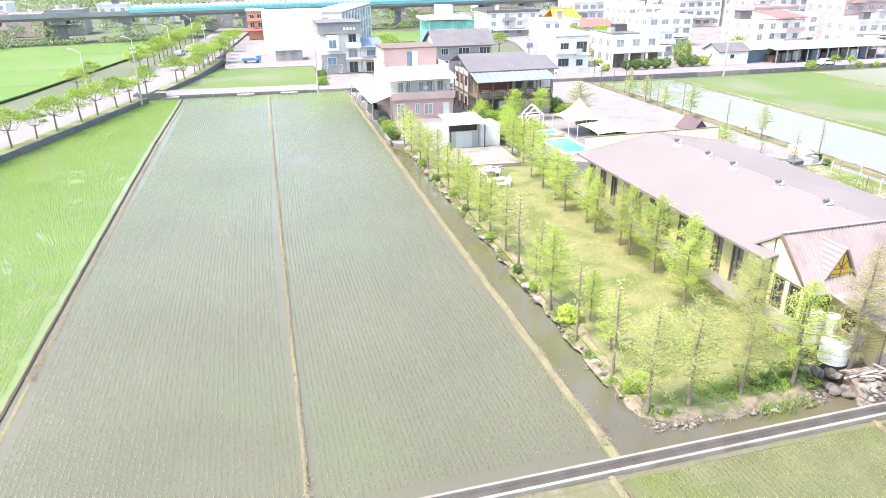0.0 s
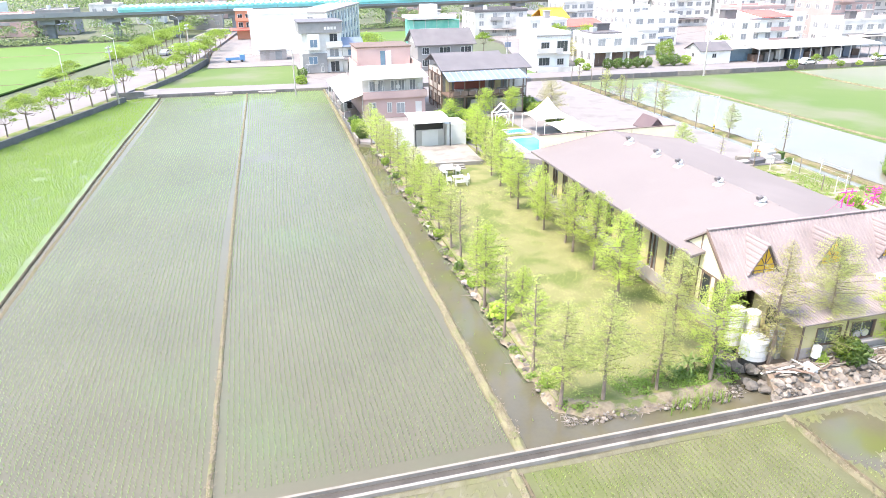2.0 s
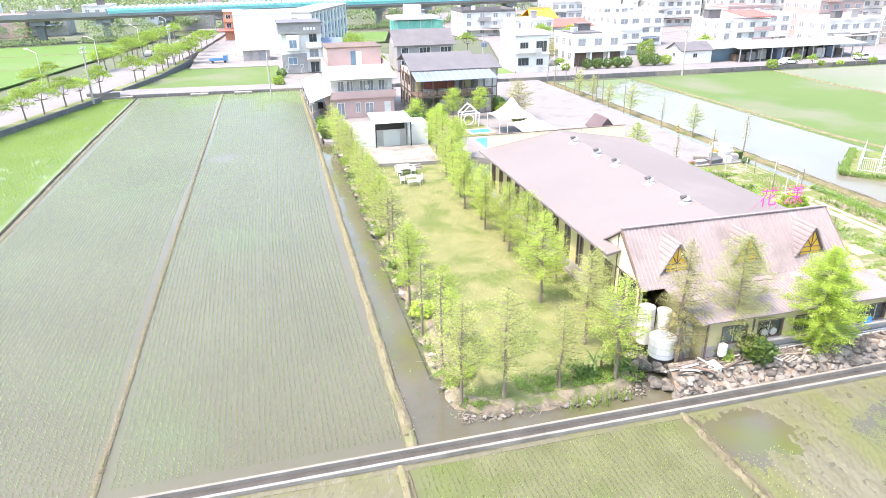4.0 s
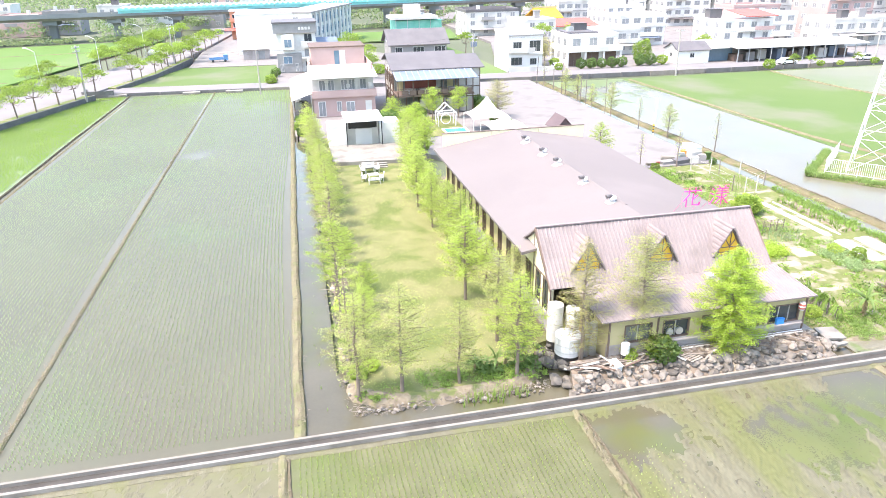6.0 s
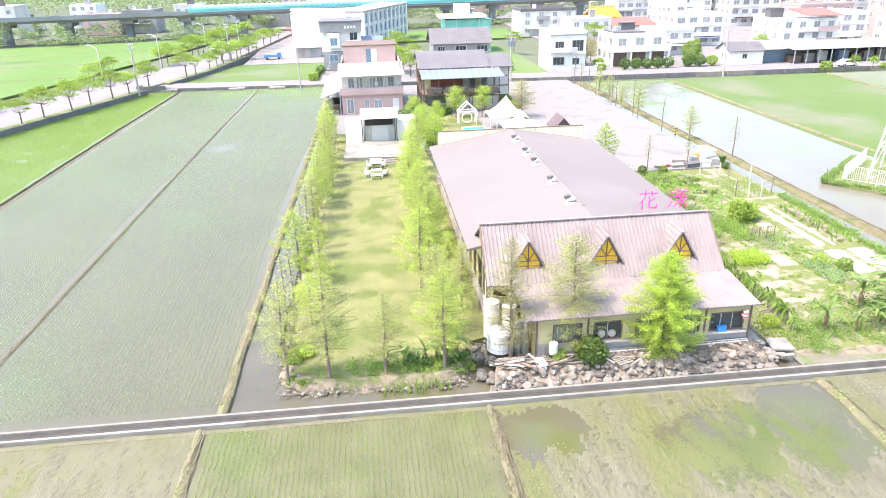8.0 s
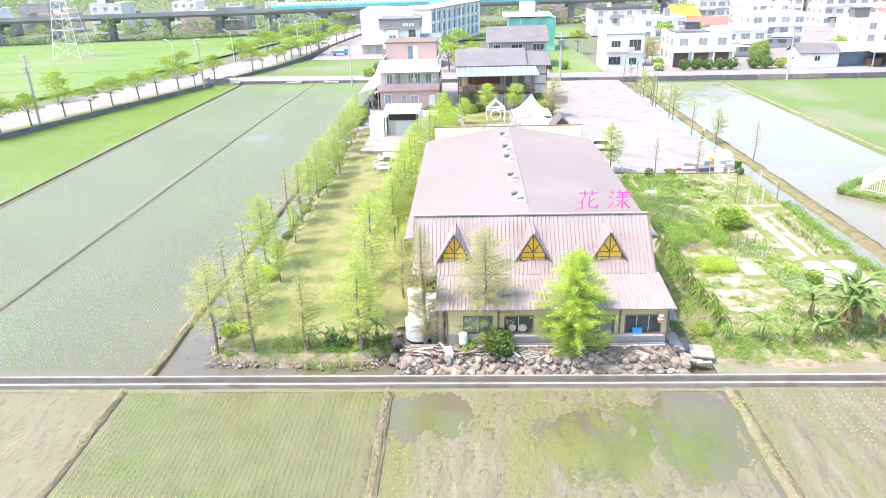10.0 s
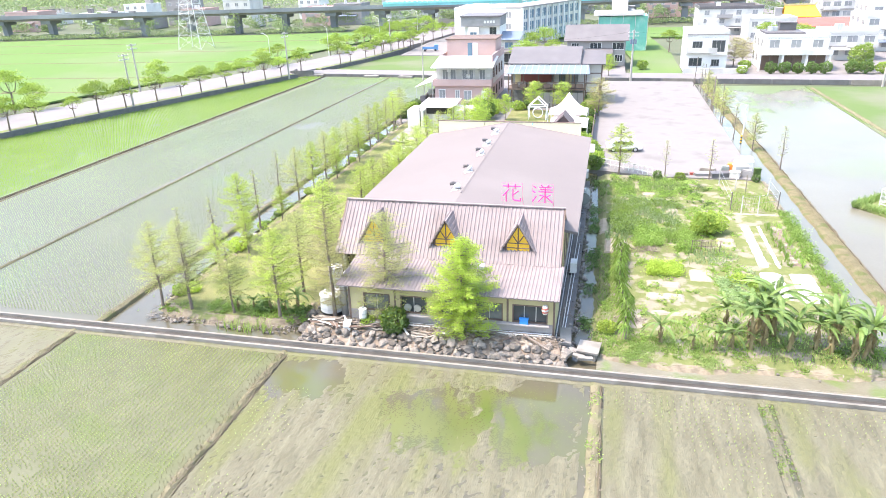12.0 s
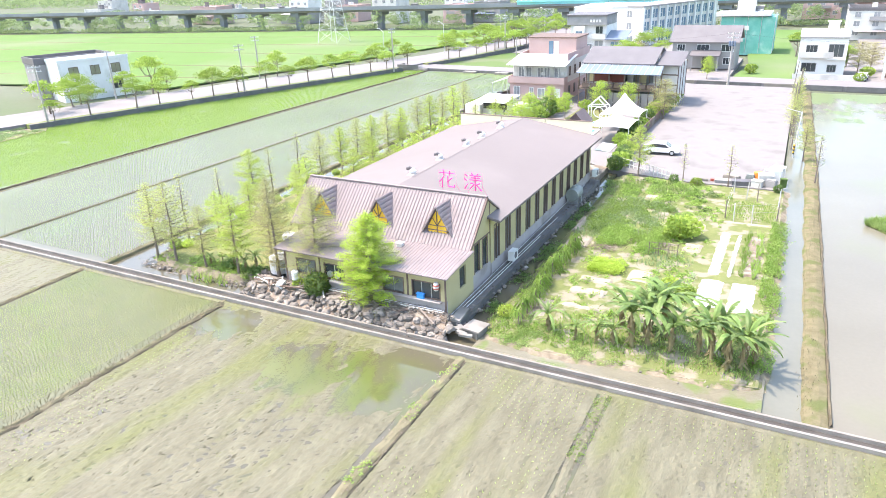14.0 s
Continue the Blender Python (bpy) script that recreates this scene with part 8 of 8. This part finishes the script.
tent(44.3, 88.0, 5.4, 5.4, 2.3, 5.0, "white peaked canvas party tent")
tent(44.8, 81.0, 5.0, 6.0, 2.2, 3.6, "white canvas party tent beside the pool")
fr = thing("swing_frame", "white house-shaped garden swing frame", "frame", (39.4, 93.0, 0.25))
for y in (-0.8, 0.8):
    for a, b in (((-1.3, 0), (-1.4, 2.1)), ((1.3, 0), (1.4, 2.1)), ((-1.4, 2.1), (0, 3.3)), ((1.4, 2.1), (0, 3.3)), ((-1.4, 2.1), (1.4, 2.1))):
        part("beam", tube(bmesh.new(), (a[0], y, a[1] - 0.1), (b[0], y, b[1]), 0.09, 0.09, 6), "white", fr)
part("ridge_beam", tube(bmesh.new(), (0, -0.8, 3.3), (0, 0.8, 3.3), 0.09, 0.09, 6), "white", fr)
vs, fs = [], []
for k in range(20):
    a = 2 * math.pi * k / 20
    for j in range(6):
        b = 2 * math.pi * j / 6
        r = 0.75 + 0.08 * math.cos(b)
        vs.append((r * math.cos(a), 0.08 * math.sin(b), 1.0 + r * math.sin(a)))
        fs.append((k * 6 + j, k * 6 + (j + 1) % 6, (k + 1) % 20 * 6 + (j + 1) % 6, (k + 1) % 20 * 6 + j))
part("swing_ring", (vs, fs), "white", fr)
pool = thing("swimming_pool", "small turquoise swimming pool with white rim", "pool", (39.5, 81.5, 0.25), 0, "", "structure")
part("water", boxes((-1.8, -3.5, -0.2, 1.8, 3.5, 0.10)), "pool", pool)
part("rim", boxes((-2.2, -3.9, -0.2, -1.8, 3.9, 0.16), (1.8, -3.9, -0.2, 2.2, 3.9, 0.16), (-1.8, -3.9, -0.2, 1.8, -3.5, 0.16), (-1.8, 3.5, -0.2, 1.8, 3.9, 0.16)), "white", pool)
pool = thing("paddling_pool", "small square turquoise basin beside the pool", "pool", (39.9, 88.8, 0.33), 0, "", "structure")
part("water", boxes((-1.5, -1.1, -0.1, 1.5, 1.1, 0.10)), "pool", pool)
part("rim", boxes((-1.8, -1.4, -0.1, -1.5, 1.4, 0.15), (1.5, -1.4, -0.1, 1.8, 1.4, 0.15), (-1.5, -1.4, -0.1, 1.5, -1.1, 0.15), (-1.5, 1.1, -0.1, 1.5, 1.4, 0.15)), "white", pool)
poly_sheet("yard_grass", [(34.6, 86.5), (41.6, 86.5), (41.6, 99.5), (34.6, 99.5)], 0.34, "lawn", "small lawn with planting before the timber house", "lawn", 0.2)
hut = thing("garden_hut", "tall narrow annexe with mauve gabled roof", "hut", (45.2, 61.4, 0.25))
part("wall", boxes((-0.8, 0, 0, 0.8, 2.6, 6.3)), "cream", hut)
part("gable", solid(bmesh.new(), [(-0.8, 0, 6.3), (0.8, 0, 6.3), (0, 0, 7.15)], [(-0.8, 0.2, 6.3), (0.8, 0.2, 6.3), (0, 0.2, 7.15)]), "roof_dark", hut, "dark brown gable")
part("roof", slab(bmesh.new(), [(-1.1, -0.1, 6.1), (0, -0.1, 7.3), (0, 2.9, 7.3), (-1.1, 2.9, 6.1)], 0.1), "roof_dark", hut)
part("roof", slab(bmesh.new(), [(0, -0.1, 7.3), (1.1, -0.1, 6.1), (1.1, 2.9, 6.1), (0, 2.9, 7.3)], 0.1), "roof_dark", hut)
gt = thing("utility_tank", "grey-green rounded tank on the ledge by the hall", "tank", (48.0, 52.6, 0.55))
bm = tube(bmesh.new(), (0, -0.9, 1.0), (0, 0.9, 1.0), 0.62, 0.62, 18)
part("shell", bm, "tank_grey", gt)
for y in (-0.6, 0.5):
    part("cradle", boxes((-0.55, y, -0.1, 0.55, y + 0.12, 0.6)), "steel", gt)
part("lid", tube(bmesh.new(), (0, 0, 1.58), (0, 0, 1.72), 0.2, 0.2, 10), "steel", gt)
tagged(part("connecting_roof", slab(bmesh.new(), [(47.0, 63.0, 3.3), (48.6, 63.0, 3.2), (48.6, 66.5, 3.2), (47.0, 66.5, 3.3)], 0.1), "off_white", None), "narrow passage roof behind the hall", "roof")

rail = thing("low_railing", "low white railing along the car park edge", "railing")
a0, a1 = Vector((46.9, 69.6, 0.25)), Vector((55.0, 64.7, 0.25))
for i in range(17):
    p = a0.lerp(a1, i / 16)
    part("baluster", tube(bmesh.new(), (p.x, p.y, p.z - 0.2), (p.x, p.y, p.z + 0.9), 0.035, 0.035, 5), "white", rail)
part("rail", tube(bmesh.new(), tuple(a0 + Vector((0, 0, 0.9))), tuple(a1 + Vector((0, 0, 0.9))), 0.04, 0.04, 6), "white", rail)
part("rail", tube(bmesh.new(), tuple(a0 + Vector((0, 0, 0.35))), tuple(a1 + Vector((0, 0, 0.35))), 0.04, 0.04, 6), "white", rail)
bf = thing("boundary_fence", "dark boundary fence beside the car park", "fence")
for i in range(22):
    y = 72 + i * 2.0
    part("panel", boxes((47.9, y, 0.1, 47.98, y + 1.95, 1.5)), "brown_wood" if i % 3 else "stake", bf)


# ---- vehicles ----
def car(x, y, z, rz, mat, label):
    e = thing("car", label, "car", (x, y, z), rz)
    prof = [(-2.15, 0.35), (2.15, 0.35), (2.2, 0.62), (2.05, 0.82), (1.15, 0.93), (0.5, 1.42), (-0.95, 1.46), (-1.75, 1.0), (-2.15, 0.92)]
    bm = bmesh.new()
    solid(bm, [(a, -0.86, b) for a, b in prof], [(a, 0.86, b) for a, b in prof])
    bmesh.ops.recalc_face_normals(bm, faces=bm.faces)
    bmesh.ops.bevel(bm, geom=[g for g in bm.edges], offset=0.06, segments=2, affect="EDGES")
    part("body", bm, mat, e)
    for s in (-1, 1):
        part("side_window", solid(bmesh.new(), [(1.0, s * 0.872, 0.95), (0.45, s * 0.872, 1.36), (-0.9, s * 0.872, 1.38), (-1.55, s * 0.872, 1.0)], [(1.0, s * 0.88, 0.95), (0.45, s * 0.88, 1.36), (-0.9, s * 0.88, 1.38), (-1.55, s * 0.88, 1.0)]), "glass", e)
    part("windscreen", solid(bmesh.new(), [(1.14, -0.7, 0.96), (1.14, 0.7, 0.96), (0.56, 0.62, 1.4), (0.56, -0.62, 1.4)], [(1.17, -0.7, 0.97), (1.17, 0.7, 0.97), (0.59, 0.62, 1.41), (0.59, -0.62, 1.41)]), "glass", e)
    for wx in (-1.33, 1.33):
        for wy in (-0.8, 0.8):
            w = part("wheel", tube(bmesh.new(), (wx, wy - 0.1, 0.32), (wx, wy + 0.1, 0.32), 0.32, 0.32, 16), "black", e)
            part("rim", tube(bmesh.new(), (wx, wy - 0.11, 0.32), (wx, wy + 0.11, 0.32), 0.19, 0.19, 10), "steel", w)
    return e


car(52.0, 75.4, 0.25, 5, "car_white", "white saloon car parked on the gravel")
for x, y, rz, mt, lb in ((127, 130.5, 2, "car_white", "white car parked by the shops"), (148, 131, 3, "car_white", "white car parked by the shops"), (-15.6, 206, 80, "car_white", "white van on the avenue"), (-17.6, 196, 78, "car_silver", "grey car on the avenue"), (76, 141, 80, "car_white", "white car beside the house")):
    car(x, y, 0.8 if x < 0 else 0.5 if y < 136 else 0.24, rz, mt, lb)
tk = thing("truck", "small blue flatbed truck parked by the warehouse", "truck", (0.2, 180.0, 0.25), 8)
tk.matrix_world = tk.matrix_world @ Matrix.Scale(0.82, 4)
part("cab", boxes((1.6, -0.9, 0.4, 2.9, 0.9, 2.1)), "blue_paint", tk)
part("bed", boxes((-2.6, -0.95, 0.7, 1.5, 0.95, 0.85), (-2.6, -0.95, 0.85, 1.5, -0.88, 1.25), (-2.6, 0.88, 0.85, 1.5, 0.95, 1.25)), "blue_paint", tk)
for wx in (-1.6, 2.0):
    for wy in (-0.8, 0.8):
        part("wheel", tube(bmesh.new(), (wx, wy - 0.12, 0.36), (wx, wy + 0.12, 0.36), 0.36, 0.36, 12), "black", tk)
# clutter at the car park's corner
for x, y, w, d, h, mt, lb in ((62.2, 65.4, 2.2, 1.0, 0.5, "grey_roof", "grey concrete blocks stacked by the lot"), (60.4, 65.6, 1.8, 0.9, 0.35, "grey_wall", "grey metal sheets on the ground"), (64.3, 66.4, 1.4, 1.2, 1.1, "off_white", "white discarded metal cabinet"), (65.1, 67.6, 1.2, 1.3, 1.4, "white", "white discarded chest freezer"), (65.4, 69.4, 1.2, 1.0, 1.2, "off_white", "pale discarded garden machine"), (63.6, 65.2, 1.0, 0.8, 0.7, "off_white", "pale box in the clutter"), (66.0, 66.0, 0.6, 0.5, 0.9, "leaf_dark", "dark green plastic bin"), (59.2, 65.7, 0.35, 0.3, 0.3, "red_roof", "small dark red box")):
    o = tagged(part("clutter_box", boxes((-w / 2, -d / 2, 0, w / 2, d / 2, h * 0.9), (-w / 2 - 0.04, -d / 2 - 0.04, h * 0.9, w / 2 + 0.04, d / 2 + 0.04, h)), mt, None), lb, "box", "clutter by the car park")
    o.matrix_world = pose(x, y, 0.22, 0, 0, R.uniform(-15, 15))
for x, y, w, d, h, mt, lb in ((61.0, 66.6, 1.6, 0.8, 0.6, "old_concrete", "weathered concrete kerb pieces"), (62.8, 66.6, 0.8, 0.7, 0.9, "tank_grey", "grey-green metal cabinet by the lot"), (64.9, 65.6, 1.0, 0.7, 0.8, "grey_wall", "grey discarded machine part"), (64.4, 68.6, 0.9, 0.9, 1.0, "steel", "steel bin beside the canal"), (58.2, 65.5, 1.2, 0.5, 0.3, "old_concrete", "low concrete block by the lot")):
    o = tagged(part("clutter_box", boxes((-w / 2, -d / 2, 0, w / 2, d / 2, h * 0.85), (-w / 2 + 0.06, -d / 2 + 0.06, h * 0.85, w / 2 - 0.06, d / 2 - 0.06, h)), mt, None), lb, "box", "clutter by the car park")
    o.matrix_world = pose(x, y, 0.22, 0, 0, R.uniform(-25, 25))
og = tagged(part("orange_drum", tube(bmesh.new(), (0, 0, 0), (0, 0, 1.0), 0.5, 0.45, 16), "orange", None), "bright orange plastic tub", "tub")
og.matrix_world = pose(63.5, 67.2, 0.25)


# dry straw and weeds on the near banks
bp = []
for xx, w, dens in ((14.7, 0.28, 9), (30.5, 0.28, 9), (50.0, 0.36, 9), (59.0, 0.4, 6)):
    for k in range(int(34 * dens)):
        y = NR.uniform(-12, 22.7)
        bp.append((xx + 0.1 * (y < 15) - 0.2 * max(0.0, (8 - y) / 37) + NR.normal(0, w * 0.6), y, 0.1))
tagged(soup("bank_straw", blades(np.array(bp), 0.10, 0.14, 0.02, 5), 3, "dry_brush", None), "dry straw matted on the earth banks", "straw", kind="stuff")
bp = []
for b, w, lo in ((1, 0.22, 25), (2, 0.34, 25), (0, 0.26, 40)):
    for k in range(900):
        y = lo + (100 - lo) * NR.uniform(0, 1) ** 1.3
        bp.append((bx(b, y) + (0.6 if b == 0 else 0) + NR.normal(0, w * 0.55), y, 0.12 if b < 2 else 0.22))
tagged(soup("bank_straw", blades(np.array(bp), 0.09, 0.13, 0.022, 4), 3, "dry_brush", None), "dry straw matted on the paddy banks", "straw", kind="stuff")


# ---- poles, pylons, wires ----
def pole(x, y, z, h, r, label, arms=0, mat="pole", rz=0, name="utility_pole", lean=(0, 0)):
    e = thing(name, label, "pole", (x, y, z), rz)
    part("shaft", tube(bmesh.new(), (0, 0, -0.5), (lean[0], lean[1], h), r, r * 0.6, 8), mat, e)
    for k in range(arms):
        zz = h - 0.4 - 0.7 * k
        part("crossarm", boxes((-1.0, -0.06, zz, 1.0, 0.06, zz + 0.12)), "steel", e)
        for xx in (-0.9, -0.3, 0.3, 0.9):
            part("insulator", tube(bmesh.new(), (xx, 0, zz + 0.12), (xx, 0, zz + 0.34), 0.05, 0.03, 6), "white", e)
    return e


pole(-19.2, 130.0, 0.8, 9.4, 0.2, "grey concrete utility pole by the avenue", 2, rz=70)
pole(11.6, 129.6, 0.2, 8.2, 0.16, "slim grey utility pole by the lane", 0)
pole(53.8, 130.6, 0.5, 9.2, 0.24, "concrete utility pole with transformers", 2)
for dx in (-0.45, 0.0, 0.45):
    tagged(part("transformer", tube(bmesh.new(), (53.8 + dx, 130.2, 7.2), (53.8 + dx, 130.2, 8.1), 0.2, 0.2, 10), "blue_roof", None), "pale blue pole transformer", "transformer")
pole(97.5, 127.2, 0.3, 9.0, 0.2, "concrete utility pole by the lane", 1)
pole(147.5, 127.6, 0.3, 9.5, 0.2, "concrete utility pole by the lane", 1)
for s, off in ((97, 6.2), (63, 5.4), (78, -8), (176, 5.2), (108, -9)):
    x, y = on_road(s, off)
    pole(x, y, 0.8, 9.2, 0.2, "concrete utility pole by the avenue", 2, rz=70)
for s in (142, 165, 195, 225):
    x, y = on_road(s, -7.9)
    e = pole(x, y, 0.8, 7.2, 0.09, "curved grey street lamp", 0, "galv", 70, "street_lamp")
    part("arm", tube(bmesh.new(), (0, 0, 7.15), (0, 1.6, 7.9), 0.05, 0.04, 6), "galv", e)
    part("lamp_head", boxes((-0.15, 1.5, 7.82, 0.15, 2.2, 7.95)), "galv", e)
for x, y, h in ((65.0, 124.0, 5.4), (66.0, 113.3, 5.5), (65.7, 101.7, 5.3), (66.0, 94.8, 5.4), (65.9, 104.5, 5.0), (66.1, 117.5, 5.0)):
    pole(x, y, 0.15, h, 0.09, "leaning dark wooden stake by the canal", 0, "stake", 0, "stake", (R.uniform(-0.1, 0.35), 0))
lp = pole(66.5, 80.2, 0.15, 5.2, 0.1, "grey lamp post with banded foot", 0, "galv", 0, "lamp_post", (0.25, 0))
part("arm", tube(bmesh.new(), (0.25, 0, 5.1), (-1.4, 0, 5.5), 0.04, 0.03, 6), "galv", lp)
for i in range(6):
    part("band", tube(bmesh.new(), (0, 0, 0.1 + 0.2 * i), (0, 0, 0.3 + 0.2 * i), 0.125, 0.125, 8), "yellow" if i % 2 else "black", lp)


def pylon(x, y, z, b, h, label, rz=0):
    e = thing("pylon", label, "pylon", (x, y, z), rz)
    lv = [(h * 0.8 * (1 - 0.86 ** k) / (1 - 0.86 ** 11), b * (0.5 - 0.37 * (1 - 0.86 ** k) / (1 - 0.86 ** 11))) for k in range(12)] + [(h * 0.9, b * 0.11), (h, b * 0.09)]
    cs = ((-1, -1), (1, -1), (1, 1), (-1, 1))
    for a, c in cs:
        part("leg", tube(bmesh.new(), (a * b / 2, c * b / 2, -0.4), (a * b * 0.13, c * b * 0.13, h * 0.8), 0.1, 0.08, 5), "galv", e)
        part("mast_post", tube(bmesh.new(), (a * b * 0.13, c * b * 0.13, h * 0.8), (a * b * 0.09, c * b * 0.09, h), 0.12, 0.1, 5), "galv", e)
    for k in range(4):
        bm = bmesh.new()
        p, q = cs[k], cs[(k + 1) % 4]
        for (z0, w0), (z1, w1) in zip(lv, lv[1:]):
            tube(bm, (p[0] * w0, p[1] * w0, z0), (q[0] * w1, q[1] * w1, z1), 0.035, 0.035, 4)
            tube(bm, (q[0] * w0, q[1] * w0, z0), (p[0] * w1, p[1] * w1, z1), 0.035, 0.035, 4)
            tube(bm, (p[0] * w1, p[1] * w1, z1), (q[0] * w1, q[1] * w1, z1), 0.035, 0.035, 4)
        part("bracing", bm, "galv", e)
    for zz in (h * 0.74, h * 0.86):
        part("crossarm", boxes((-b * 0.6, -0.15, zz, b * 0.6, 0.15, zz + 0.25)), "galv", e)


ISL = pose(75.2, 57.2, 0.0, 0, 0, -49)
pc = ISL @ Vector((4.8, 4.8, 0.3))
pylon(pc.x, pc.y, pc.z, 5.8, 27, "pale lattice steel power pylon in the paddy", -49)
pylon(-80, 191, 0.2, 8.0, 30, "pale lattice steel power pylon in the field")
ring = [ISL @ Vector(p) for p in ((-1.6, -1.5, 0), (4, -1.9, 0), (11.5, -1.6, 0), (11.8, 11, 0), (-1.5, 11.2, 0), (-1.8, 5, 0))]
poly_sheet("pylon_island", [(p.x, p.y) for p in ring], 0.22, "grass", "small grassy island under the pylon", "island", 0.7)
n = 900
a = NR.uniform(0, 1, n)
side = NR.random(n) < 0.5
lx = np.where(side, -1.6 + 13 * a, NR.normal(-1.4, 0.22, n))
ly = np.where(side, NR.normal(-1.35, 0.22, n), -1.6 + 12.6 * a)
ca, sa = math.cos(radians(-49)), math.sin(radians(-49))
p = np.stack([75.2 + lx * ca - ly * sa, 57.2 + lx * sa + ly * ca, np.full(n, 0.12)], 1)
tagged(soup("island_grass", blades(p, 0.55, 0.4, 0.035, 7), 3, "weed", None), "shaggy grass round the pylon", "plants", kind="stuff")
pf = thing("pylon_fence", "pale metal fence round the pylon", "fence", (75.2, 57.2, 0.22), -49)
for ang, count in ((0, 6), (90, 6)):
    for i in range(count):
        m = pose(0, 0, 0, 0, 0, ang)
        at = 1.6 * i
        o = part("post", tube(bmesh.new(), (at, 0, -0.2), (at, 0, 1.8), 0.05, 0.05, 5), "galv", pf)
        o.matrix_basis = m
        for z in (0.25, 1.7):
            o = part("rail", boxes((at + 0.05, -0.02, z, at + 1.55, 0.02, z + 0.06)), "galv", pf)
            o.matrix_basis = m
        for k in range(7):
            o = part("bar", boxes((at + 0.2 + k * 0.19, -0.015, 0.31, at + 0.23 + k * 0.19, 0.015, 1.7)), "galv", pf)
            o.matrix_basis = m
WIRES = [((-19.2, 130, 10.1), (11.6, 129.6, 8.3)), ((11.6, 129.6, 8.3), (53.8, 130.6, 9.5)), ((53.8, 130.6, 9.5), (97.5, 127.2, 9.2)), ((97.5, 127.2, 9.2), (147.5, 127.6, 9.6))]
for a, b in WIRES:
    a, b = Vector(a), Vector(b)
    vs, fs = [], []
    for k in range(17):
        p = a.lerp(b, k / 16) + Vector((0, 0, -1.2 * 4 * (k / 16) * (1 - k / 16)))
        vs += [tuple(p + Vector(o)) for o in ((0, 0.012, -0.008), (0, -0.012, -0.008), (0, 0, 0.012))]
        if k:
            fs += [(3 * k - 3 + j, 3 * k - 3 + (j + 1) % 3, 3 * k + (j + 1) % 3, 3 * k + j) for j in range(3)]
    tagged(part("overhead_wire", (vs, fs), "black", None), "thin sagging overhead wire", "wire")
